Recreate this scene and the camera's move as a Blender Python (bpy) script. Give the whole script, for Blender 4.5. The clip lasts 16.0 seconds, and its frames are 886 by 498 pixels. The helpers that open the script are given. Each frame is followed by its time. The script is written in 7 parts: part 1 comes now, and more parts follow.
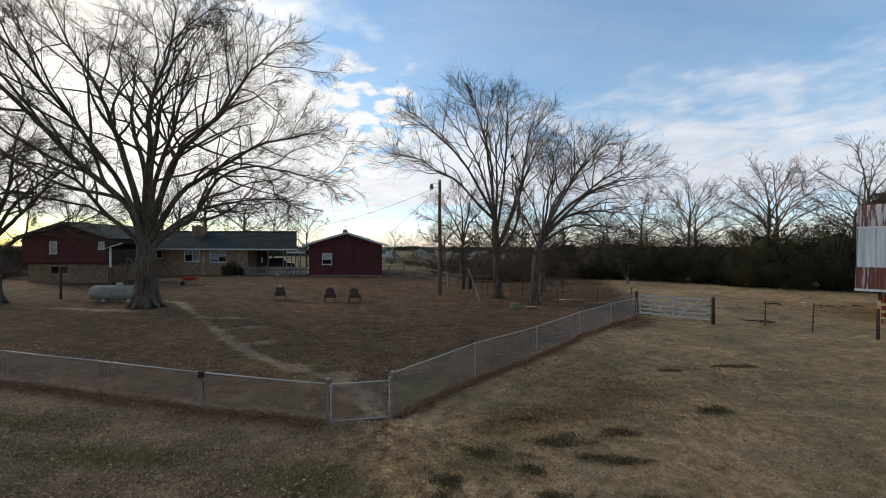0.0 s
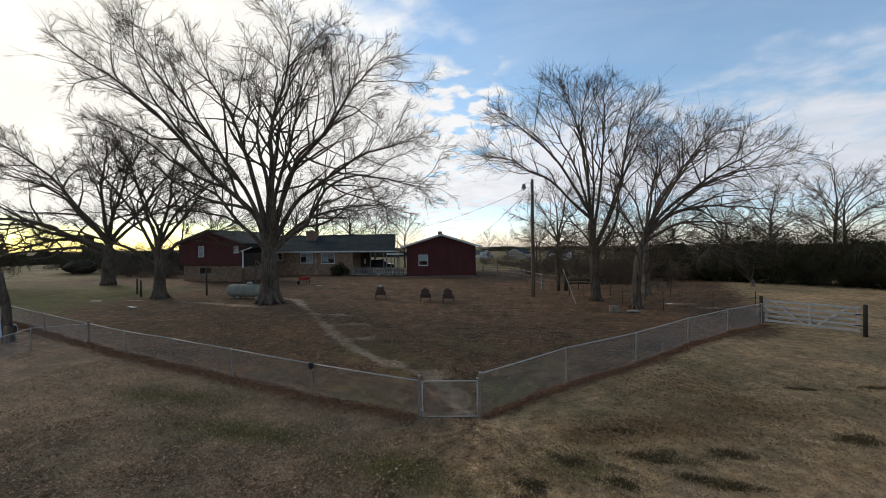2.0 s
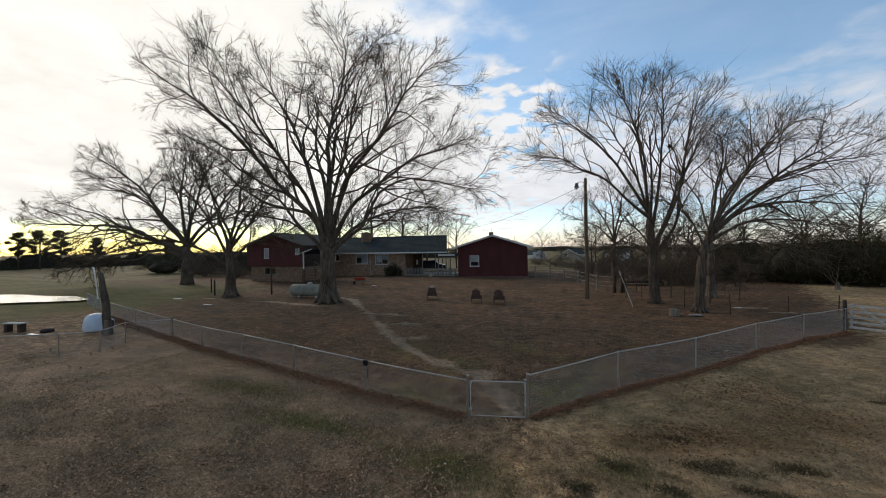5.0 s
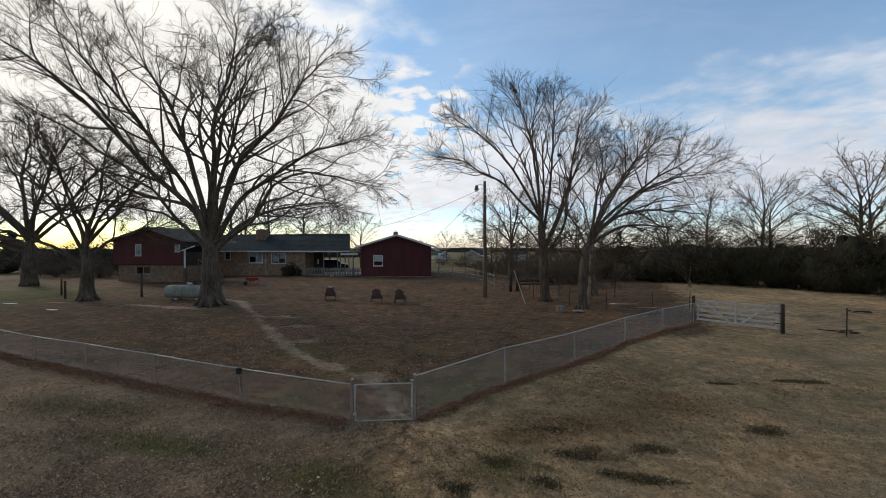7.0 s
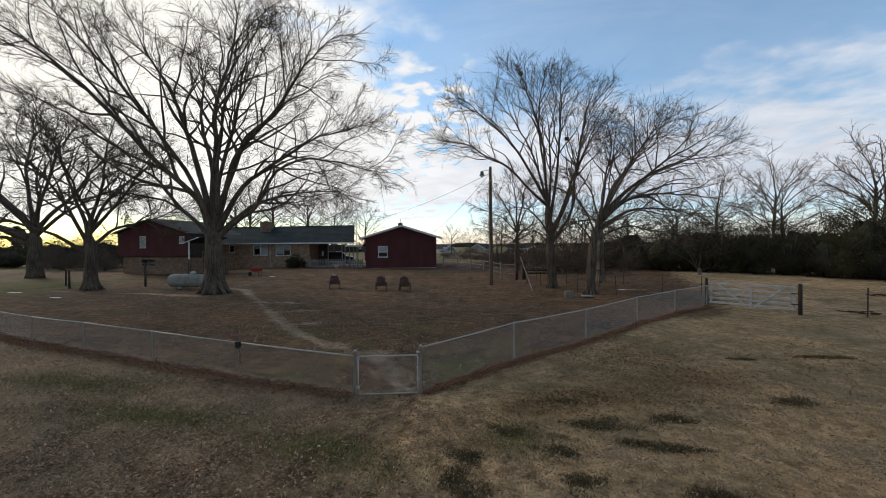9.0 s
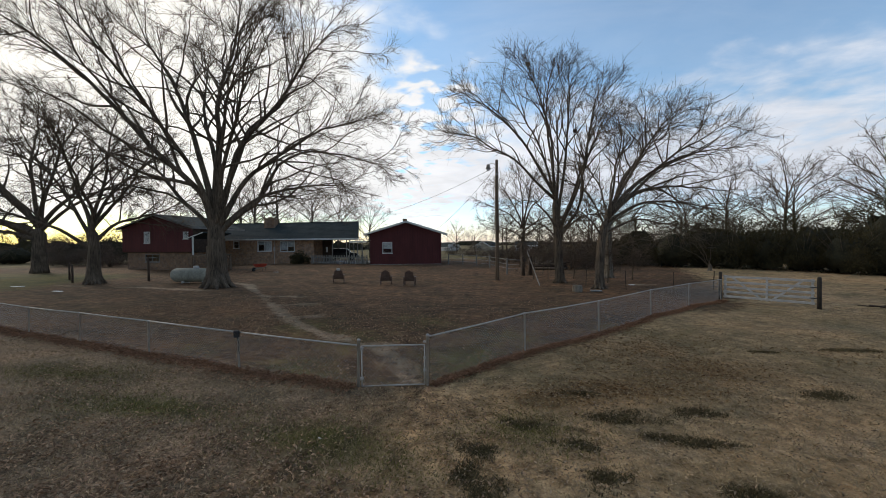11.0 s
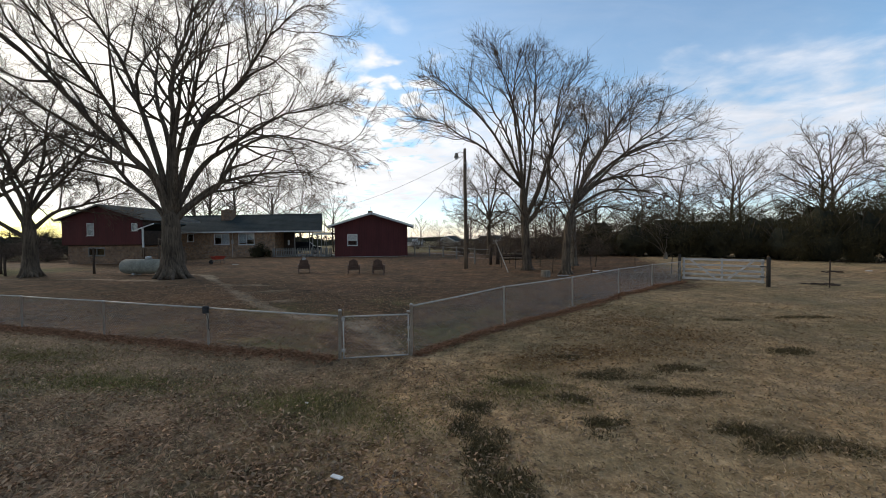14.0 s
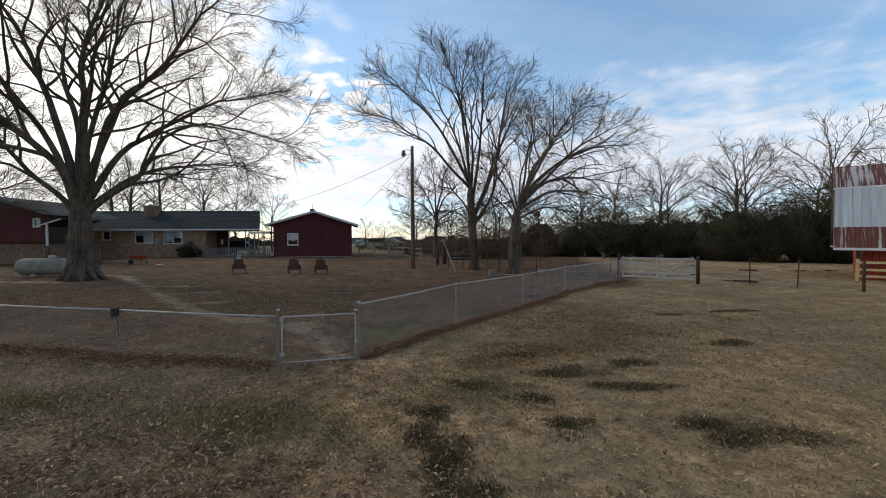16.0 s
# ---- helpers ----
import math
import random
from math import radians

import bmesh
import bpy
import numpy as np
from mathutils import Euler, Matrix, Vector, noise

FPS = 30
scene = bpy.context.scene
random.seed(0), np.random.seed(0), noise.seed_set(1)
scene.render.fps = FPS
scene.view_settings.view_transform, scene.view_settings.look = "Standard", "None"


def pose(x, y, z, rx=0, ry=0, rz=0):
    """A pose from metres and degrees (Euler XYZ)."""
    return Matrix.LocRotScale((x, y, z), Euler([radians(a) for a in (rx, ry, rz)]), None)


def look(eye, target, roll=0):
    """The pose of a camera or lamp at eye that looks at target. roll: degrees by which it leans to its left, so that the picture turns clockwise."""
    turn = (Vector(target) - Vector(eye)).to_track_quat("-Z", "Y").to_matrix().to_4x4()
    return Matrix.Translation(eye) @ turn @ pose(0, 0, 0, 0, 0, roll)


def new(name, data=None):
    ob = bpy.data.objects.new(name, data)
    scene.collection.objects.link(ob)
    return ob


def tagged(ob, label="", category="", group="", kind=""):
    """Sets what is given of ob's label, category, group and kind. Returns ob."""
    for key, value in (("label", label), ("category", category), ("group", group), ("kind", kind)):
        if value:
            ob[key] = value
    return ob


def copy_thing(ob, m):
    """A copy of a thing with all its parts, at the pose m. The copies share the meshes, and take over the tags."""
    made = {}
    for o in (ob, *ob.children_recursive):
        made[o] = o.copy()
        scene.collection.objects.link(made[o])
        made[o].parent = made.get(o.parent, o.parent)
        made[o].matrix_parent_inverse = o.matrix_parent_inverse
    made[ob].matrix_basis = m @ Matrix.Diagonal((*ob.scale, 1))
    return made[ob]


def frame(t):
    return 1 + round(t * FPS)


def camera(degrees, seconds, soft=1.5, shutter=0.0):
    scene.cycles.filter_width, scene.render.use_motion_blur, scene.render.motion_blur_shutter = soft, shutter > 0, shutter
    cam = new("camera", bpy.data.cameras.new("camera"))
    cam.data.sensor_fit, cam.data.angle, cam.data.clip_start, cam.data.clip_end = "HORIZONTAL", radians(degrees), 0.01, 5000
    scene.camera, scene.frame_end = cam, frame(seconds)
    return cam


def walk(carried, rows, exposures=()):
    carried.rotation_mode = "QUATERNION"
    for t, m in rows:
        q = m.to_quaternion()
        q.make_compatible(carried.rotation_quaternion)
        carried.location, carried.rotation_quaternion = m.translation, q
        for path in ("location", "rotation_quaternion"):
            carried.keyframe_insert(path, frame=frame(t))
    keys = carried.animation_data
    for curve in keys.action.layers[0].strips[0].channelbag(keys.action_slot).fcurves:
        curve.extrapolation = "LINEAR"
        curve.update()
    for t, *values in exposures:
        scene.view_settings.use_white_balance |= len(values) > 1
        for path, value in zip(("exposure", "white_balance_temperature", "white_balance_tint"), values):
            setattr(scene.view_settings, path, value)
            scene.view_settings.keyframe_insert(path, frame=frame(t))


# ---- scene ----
cam = camera(93.5, 16.0, 0.62)
PATH = [
    (0, (1.496, -9.358, 3.918), (1.423, -7.359, 3.903), 0.1),
    (0.5, (1.515, -9.293, 3.913), (1.278, -7.307, 3.897), -0.1),
    (1, (1.601, -9.318, 3.914), (1.212, -7.356, 3.899), -0.3),
    (1.5, (1.683, -9.406, 3.961), (1.194, -7.466, 3.946), -0.5),
    (2, (1.723, -9.509, 3.996), (1.202, -7.578, 3.984), -0.6),
    (2.5, (1.78, -9.645, 4.031), (1.19, -7.734, 4.021), -1.1),
    (3, (1.86, -9.713, 4.034), (1.11, -7.859, 4.027), -1.1),
    (3.2, (1.909, -9.726, 4.032), (1.114, -7.891, 4.028), -1.1),
    (4.1, (1.93, -9.75, 4.05), (1.05, -7.955, 4.047), -1.1),
    (5.3, (1.895, -9.69, 4.057), (1.313, -7.777, 4.046), -0.7),
    (5.5, (1.94, -9.568, 4.051), (1.54, -7.608, 4.038), -0.7),
    (6, (2.039, -9.446, 4.05), (1.732, -7.47, 4.036), -0.4),
    (6.5, (2.152, -9.3, 4.024), (1.844, -7.324, 4.015), -0.2),
    (7, (2.227, -9.221, 3.966), (1.893, -7.249, 3.957), -0.1),
    (7.5, (2.261, -9.206, 3.833), (1.92, -7.236, 3.815), -0.3),
    (8, (2.272, -9.048, 3.57), (1.936, -7.076, 3.554), -0.2),
    (8.5, (2.197, -8.905, 3.378), (1.869, -6.933, 3.358), -0.4),
    (8.7, (2.161, -8.857, 3.344), (1.815, -6.888, 3.32), -0.5),
    (11, (1.946, -8.328, 2.988), (1.569, -6.364, 2.954), -0.4),
    (11.5, (1.968, -8.33, 3.031), (1.611, -6.362, 2.995), -0.4),
    (12, (1.887, -8.297, 2.78), (1.674, -6.308, 2.733), -0.7),
    (12.5, (1.765, -8.251, 2.481), (1.543, -6.264, 2.432), -0.4),
    (13, (1.668, -8.196, 2.351), (1.432, -6.211, 2.304), -0.5),
    (13.5, (1.586, -8.239, 2.366), (1.365, -6.251, 2.314), -0.6),
    (14, (1.502, -8.268, 2.4), (1.301, -6.279, 2.349), -0.6),
    (14.5, (1.435, -8.202, 2.371), (1.251, -6.211, 2.324), -0.6),
    (15, (1.356, -8.066, 2.324), (1.316, -6.067, 2.276), -0.5),
    (15.5, (1.319, -7.913, 2.269), (1.38, -5.915, 2.222), -0.2),
    (16, (1.338, -7.76, 2.243), (1.4, -5.761, 2.197), -0.2),
]
walk(cam, [(t, look(eye, target, roll)) for t, eye, target, roll in PATH],
     [(0.0, -0.03), (2.5, -0.12), (5.5, -0.16), (8.5, -0.09), (11.0, -0.05), (13.0, 0.03), (16.0, 0.09)])

# ---- world, sun ----
SUN = Vector((-0.88, 0.43, 0.36)).normalized()
world = bpy.data.worlds.new("sky")
scene.world = world
world.use_nodes = True
wt = world.node_tree
wt.nodes.clear()


def wmath(op, a, b=None, c=None, clamp=False):
    n = wt.nodes.new("ShaderNodeMath")
    n.operation, n.use_clamp = op, clamp
    for i, v in enumerate((a, b, c)):
        if v is None:
            continue
        if isinstance(v, (int, float)):
            n.inputs[i].default_value = v
        else:
            wt.links.new(v, n.inputs[i])
    return n.outputs[0]


def wnoise(vec, scale, detail, rough, dist=0.0):
    n = wt.nodes.new("ShaderNodeTexNoise")
    n.inputs["Scale"].default_value, n.inputs["Detail"].default_value = scale, detail
    n.inputs["Roughness"].default_value, n.inputs["Distortion"].default_value = rough, dist
    wt.links.new(vec, n.inputs["Vector"])
    return n.outputs["Fac"]


def build_sky():
    sky = wt.nodes.new("ShaderNodeTexSky")
    sky.sky_type, sky.sun_disc = "NISHITA", False
    sky.sun_elevation, sky.sun_rotation = math.asin(SUN.z), math.atan2(SUN.x, SUN.y)
    sky.air_density, sky.dust_density, sky.ozone_density = 1.0, 0.5, 3.0
    blue = wt.nodes.new("ShaderNodeBackground")
    blue.inputs["Strength"].default_value = 0.138
    cool = wt.nodes.new("ShaderNodeMix")
    cool.data_type, cool.blend_type = "RGBA", "MULTIPLY"
    cool.inputs[0].default_value = 1.0
    wt.links.new(sky.outputs[0], cool.inputs[6])
    cool.inputs[7].default_value = (1.06, 1.44, 1.50, 1)
    tc = wt.nodes.new("ShaderNodeTexCoord")
    sep = wt.nodes.new("ShaderNodeSeparateXYZ")
    wt.links.new(tc.outputs["Generated"], sep.inputs[0])
    up = wmath("ADD", wmath("MAXIMUM", sep.outputs[2], 0.0), 0.14)
    flat = wt.nodes.new("ShaderNodeCombineXYZ")
    wt.links.new(wmath("DIVIDE", sep.outputs[0], up), flat.inputs[0])
    wt.links.new(wmath("DIVIDE", sep.outputs[1], up), flat.inputs[1])
    big = wnoise(flat.outputs[0], 0.55, 6, 0.55, 0.6)
    fine = wnoise(flat.outputs[0], 2.6, 7, 0.6, 0.4)
    puff = wnoise(flat.outputs[0], 5.5, 4, 0.5, 0.3)
    cell = wnoise(flat.outputs[0], 8.0, 3, 0.45, 0.2)
    dot = wt.nodes.new("ShaderNodeVectorMath")
    dot.operation = "DOT_PRODUCT"
    wt.links.new(tc.outputs["Generated"], dot.inputs[0])
    dot.inputs[1].default_value = SUN
    toward = dot.outputs["Value"]
    # the low sky under the sun is yellow
    warm = wt.nodes.new("ShaderNodeMix")
    warm.data_type, warm.blend_type = "RGBA", "MULTIPLY"
    near_sun = wmath("MULTIPLY", wmath("SUBTRACT", toward, 0.62), 3.2, clamp=True)
    wt.links.new(wmath("MULTIPLY", near_sun, wmath("MULTIPLY_ADD", sep.outputs[2], -6.0, 1.0, clamp=True)), warm.inputs[0])
    wt.links.new(cool.outputs[2], warm.inputs[6])
    warm.inputs[7].default_value = (0.90, 0.73, 0.38, 1)
    # milky white low down away from the sun
    milk = wt.nodes.new("ShaderNodeMix")
    milk.data_type, milk.blend_type = "RGBA", "MULTIPLY"
    away = wmath("MULTIPLY_ADD", wmath("SUBTRACT", toward, 0.62), -3.2, 1.0, clamp=True)
    wt.links.new(wmath("MULTIPLY", away, wmath("MULTIPLY_ADD", sep.outputs[2], -4.5, 1.0, clamp=True)), milk.inputs[0])
    wt.links.new(warm.outputs[2], milk.inputs[6])
    milk.inputs[7].default_value = (1.62, 1.12, 1.20, 1)
    wt.links.new(milk.outputs[2], blue.inputs["Color"])
    # thicker cloud towards the sun and low down, open blue away from it
    low = wmath("MAXIMUM", wmath("SUBTRACT", 0.38, sep.outputs[2]), -0.07)
    haze = wmath("MULTIPLY", wmath("MAXIMUM", wmath("SUBTRACT", 0.13, sep.outputs[2]), 0.0), -8.0)
    sunward = wmath("MULTIPLY", wmath("MAXIMUM", wmath("SUBTRACT", toward, 0.56), 0.0), wmath("MULTIPLY", wmath("MULTIPLY", sep.outputs[2], 9.0, clamp=True), 1.6))
    cover = wmath("ADD", wmath("ADD", sunward, haze), wmath("MULTIPLY", low, 1.9))
    amount = wmath("ADD", wmath("ADD", wmath("MULTIPLY", big, 0.55), wmath("MULTIPLY_ADD", fine, 0.37, 0.11)), wmath("ADD", cover, wmath("MULTIPLY_ADD", puff, 0.45, -0.225)))
    # a field of small puffs at the edge of the bank
    rim = wmath("MAXIMUM", wmath("MULTIPLY_ADD", wmath("ABSOLUTE", wmath("SUBTRACT", toward, 0.655)), -9.0, 1.0), 0.0)
    amount = wmath("ADD", amount, wmath("MULTIPLY", wmath("MULTIPLY", rim, wmath("MULTIPLY_ADD", sep.outputs[2], -12.0, 5.2, clamp=True)), wmath("MULTIPLY_ADD", cell, 3.0, -1.5)))
    mask = wt.nodes.new("ShaderNodeMapRange")
    mask.interpolation_type = "SMOOTHSTEP"
    wt.links.new(amount, mask.inputs[0])
    mask.inputs[1].default_value, mask.inputs[2].default_value = 0.62, 0.96
    mask.inputs[3].default_value, mask.inputs[4].default_value = 0.12, 1.0
    # thin streaked veil over the open blue
    thin = wt.nodes.new("ShaderNodeMapping")
    thin.inputs["Scale"].default_value = (0.55, 1.9, 1.0)
    thin.inputs["Rotation"].default_value = (0, 0, radians(24))
    wt.links.new(flat.outputs[0], thin.inputs[0])
    veil = wt.nodes.new("ShaderNodeMapRange")
    wt.links.new(wnoise(thin.outputs[0], 0.9, 8, 0.6, 0.8), veil.inputs[0])
    veil.inputs[1].default_value, veil.inputs[2].default_value = 0.40, 0.72
    veil.inputs[3].default_value, veil.inputs[4].default_value = 0.16, 0.33
    wt.links.new(veil.outputs[0], mask.inputs[3])
    glow = wt.nodes.new("ShaderNodeMapRange")
    wt.links.new(toward, glow.inputs[0])
    glow.inputs[1].default_value, glow.inputs[2].default_value = 0.2, 1.0
    tone = wt.nodes.new("ShaderNodeValToRGB")
    wt.links.new(glow.outputs[0], tone.inputs[0])
    tone.color_ramp.elements[0].color = (0.74, 0.78, 0.86, 1)
    tone.color_ramp.elements[1].color = (1.18, 1.14, 1.06, 1)
    mid = tone.color_ramp.elements.new(0.45)
    mid.color = (0.90, 0.92, 0.97, 1)
    shade = wmath("MULTIPLY_ADD", fine, 0.5, 0.74)
    cloud = wt.nodes.new("ShaderNodeBackground")
    wt.links.new(tone.outputs[0], cloud.inputs["Color"])
    wt.links.new(shade, cloud.inputs["Strength"])
    mix = wt.nodes.new("ShaderNodeMixShader")
    wt.links.new(mask.outputs[0], mix.inputs[0])
    wt.links.new(blue.outputs[0], mix.inputs[1])
    wt.links.new(cloud.outputs[0], mix.inputs[2])
    out = wt.nodes.new("ShaderNodeOutputWorld")
    wt.links.new(mix.outputs[0], out.inputs[0])


build_sky()
sun_data = bpy.data.lights.new("sun", "SUN")
sun_data.energy, sun_data.angle, sun_data.color = 1.85, radians(20), (1.0, 0.9, 0.76)
sun = new("sun", sun_data)
sun.matrix_world = look(SUN * 60, (0, 0, 0))

# ---- materials ----


class Mat:
    """A small node builder for procedural surfaces."""

    def __init__(self, name, rough=0.8, metal=0.0):
        self.m = bpy.data.materials.new(name)
        self.m.use_nodes = True
        self.t = self.m.node_tree
        self.b = self.t.nodes["Principled BSDF"]
        self.b.inputs["Roughness"].default_value = rough
        self.b.inputs["Metallic"].default_value = metal
        self.b.inputs["Specular IOR Level"].default_value = 0.3
        self.co = self.t.nodes.new("ShaderNodeTexCoord").outputs["Object"]

    def link(self, a, b):
        self.t.links.new(a, b)

    def noise(self, scale, detail=4, rough=0.55, stretch=None):
        n = self.t.nodes.new("ShaderNodeTexNoise")
        n.inputs["Scale"].default_value, n.inputs["Detail"].default_value, n.inputs["Roughness"].default_value = scale, detail, rough
        vec = self.co
        if stretch:
            mp = self.t.nodes.new("ShaderNodeMapping")
            mp.inputs["Scale"].default_value = stretch
            self.link(self.co, mp.inputs[0])
            vec = mp.outputs[0]
        self.link(vec, n.inputs["Vector"])
        return n.outputs["Fac"]

    def ramp(self, fac, *stops):
        r = self.t.nodes.new("ShaderNodeValToRGB")
        self.link(fac, r.inputs[0])
        els = r.color_ramp.elements
        while len(els) < len(stops):
            els.new(0.5)
        for e, (p, c) in zip(els, stops):
            e.position = p
            e.color = (*c, 1) if len(c) == 3 else c
        return r.outputs["Color"]

    def mix(self, fac, a, b, mode="MIX"):
        n = self.t.nodes.new("ShaderNodeMix")
        n.data_type, n.blend_type = "RGBA", mode
        for v, s in ((fac, n.inputs["Factor"]), (a, n.inputs["A"]), (b, n.inputs["B"])):
            s = {"Factor": n.inputs[0], "A": n.inputs[6], "B": n.inputs[7]}[s.name]
            if isinstance(v, (int, float)):
                s.default_value = v
            elif isinstance(v, tuple):
                s.default_value = (*v, 1)
            else:
                self.link(v, s)
        return n.outputs[2]

    def math(self, op, a, b=None):
        n = self.t.nodes.new("ShaderNodeMath")
        n.operation = op
        for i, v in enumerate((a, b)):
            if v is None:
                continue
            if isinstance(v, (int, float)):
                n.inputs[i].default_value = v
            else:
                self.link(v, n.inputs[i])
        return n.outputs[0]

    def attr(self, name):
        n = self.t.nodes.new("ShaderNodeAttribute")
        n.attribute_name = name
        return n.outputs["Fac"]

    def rand(self):
        return self.t.nodes.new("ShaderNodeObjectInfo").outputs["Random"]

    def island(self):
        return self.t.nodes.new("ShaderNodeNewGeometry").outputs["Random Per Island"]

    def bump(self, fac, strength=0.4, dist=0.02):
        n = self.t.nodes.new("ShaderNodeBump")
        n.inputs["Strength"].default_value, n.inputs["Distance"].default_value = strength, dist
        self.link(fac, n.inputs["Height"])
        self.link(n.outputs[0], self.b.inputs["Normal"])

    def color(self, c):
        if isinstance(c, tuple):
            self.b.inputs["Base Color"].default_value = (*c, 1)
        else:
            self.link(c, self.b.inputs["Base Color"])
        return self


def weathered(name, c1, c2, scale=3.0, fine=30.0, rough=0.8, metal=0.0, bump=0.3, dist=0.01, stretch=None):
    """Two tones in large patches, with finer grain over them."""
    m = Mat(name, rough, metal)
    big = m.noise(scale, 5, 0.6, stretch)
    small = m.noise(fine, 4, 0.6, stretch)
    base = m.ramp(big, (0.3, c1), (0.7, c2))
    grain = m.ramp(small, (0.25, (0.72, 0.72, 0.72)), (0.75, (1.18, 1.18, 1.18)))
    m.color(m.mix(1.0, base, grain, "MULTIPLY"))
    m.bump(small, bump, dist)
    return m.m


def ground_material():
    m = Mat("winter_grass_soil", 0.95)
    m.b.inputs["Specular IOR Level"].default_value = 0.1
    n1, n2, n3 = m.noise(0.35, 6, 0.6), m.noise(3.2, 6, 0.65), m.noise(28, 5, 0.7)
    yard = m.ramp(n2, (0.3, (0.057, 0.033, 0.018)), (0.5, (0.113, 0.067, 0.037)), (0.72, (0.197, 0.121, 0.066)))
    tan = m.ramp(n2, (0.28, (0.175, 0.119, 0.060)), (0.5, (0.320, 0.219, 0.118)), (0.75, (0.474, 0.331, 0.183)))
    field = m.ramp(n1, (0.3, (0.090, 0.076, 0.034)), (0.7, (0.200, 0.150, 0.072)))
    litter = m.ramp(n3, (0.3, (0.090, 0.058, 0.036)), (0.5, (0.195, 0.133, 0.084)), (0.68, (0.360, 0.255, 0.168)))
    green = m.ramp(n3, (0.3, (0.066, 0.060, 0.019)), (0.7, (0.150, 0.130, 0.045)))
    dirt = m.ramp(n3, (0.3, (0.190, 0.138, 0.092)), (0.7, (0.372, 0.281, 0.190)))
    dark = m.ramp(n3, (0.3, (0.032, 0.032, 0.014)), (0.7, (0.090, 0.081, 0.037)))

    def soft(name, k=0.9):
        rough_edge = m.math("MULTIPLY", m.math("SUBTRACT", n2, 0.5), k)
        v = m.math("ADD", m.attr(name), m.math("ADD", rough_edge, m.math("MULTIPLY", m.math("SUBTRACT", n3, 0.5), 0.5)))
        r = m.t.nodes.new("ShaderNodeMapRange")
        r.interpolation_type = "SMOOTHSTEP"
        m.link(v, r.inputs[0])
        r.inputs[1].default_value, r.inputs[2].default_value = 0.28, 0.78
        return r.outputs[0]

    c = m.mix(soft("tan"), yard, tan)
    pale = m.ramp(n3, (0.3, (0.19, 0.134, 0.078)), (0.7, (0.375, 0.276, 0.166)))
    c = m.mix(soft("pale", 0.6), c, pale)
    rust = m.ramp(n3, (0.3, (0.085, 0.046, 0.018)), (0.55, (0.20, 0.118, 0.050)), (0.75, (0.33, 0.21, 0.098)))
    c = m.mix(soft("rust"), c, rust)
    c = m.mix(soft("field"), c, field)
    c = m.mix(soft("litter"), c, litter)
    c = m.mix(soft("green"), c, green)
    c = m.mix(soft("dirt", 1.1), c, dirt)
    c = m.mix(soft("dark"), c, dark)
    grain = m.ramp(n3, (0.25, (0.70, 0.70, 0.70)), (0.75, (1.28, 1.28, 1.28)))
    mottle = m.ramp(m.noise(0.85, 5, 0.7), (0.3, (0.62, 0.65, 0.66)), (0.7, (1.32, 1.27, 1.22)))
    broad = m.ramp(m.noise(0.22, 4, 0.65), (0.34, (0.70, 0.76, 0.72)), (0.5, (1.0, 1.0, 1.0)), (0.66, (1.26, 1.17, 1.12)))
    c = m.mix(1.0, c, broad, "MULTIPLY")
    clump = m.ramp(m.noise(6.0, 6, 0.75), (0.34, (0.66, 0.65, 0.64)), (0.66, (1.30, 1.29, 1.26)))
    c = m.mix(1.0, c, clump, "MULTIPLY")
    speck = m.ramp(m.noise(75, 3, 0.7), (0.3, (0.82, 0.82, 0.82)), (0.7, (1.18, 1.18, 1.18)))
    m.color(m.mix(1.0, m.mix(1.0, m.mix(1.0, c, grain, "MULTIPLY"), mottle, "MULTIPLY"), speck, "MULTIPLY"))
    m.bump(n3, 0.7, 0.04)
    return m.m


def brick_material(name="tan_brick", k=1.0):
    m = Mat(name, 0.85)
    b = m.t.nodes.new("ShaderNodeTexBrick")
    mp = m.t.nodes.new("ShaderNodeMapping")
    mp.inputs["Rotation"].default_value = (radians(90), 0, 0)
    m.link(m.co, mp.inputs[0])
    m.link(mp.outputs[0], b.inputs["Vector"])
    b.inputs["Scale"].default_value = 1.0
    b.inputs["Brick Width"].default_value, b.inputs["Row Height"].default_value = 0.22, 0.075
    b.inputs["Mortar Size"].default_value = 0.01
    big = m.noise(0.9, 5, 0.7, (1, 1, 2.2))
    m.link(m.ramp(big, (0.3, (0.155, 0.084, 0.047)), (0.7, (0.320, 0.179, 0.093))), b.inputs["Color1"])
    m.link(m.ramp(m.noise(2.3, 4), (0.3, (0.238, 0.134, 0.074)), (0.7, (0.393, 0.224, 0.120))), b.inputs["Color2"])
    b.inputs["Mortar"].default_value = (0.22, 0.2, 0.17, 1)
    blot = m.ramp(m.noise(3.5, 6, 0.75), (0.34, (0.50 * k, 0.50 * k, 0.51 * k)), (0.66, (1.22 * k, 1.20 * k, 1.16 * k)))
    m.color(m.mix(1.0, b.outputs["Color"], blot, "MULTIPLY"))
    m.bump(b.outputs["Fac"], -0.5, 0.01)
    return m.m


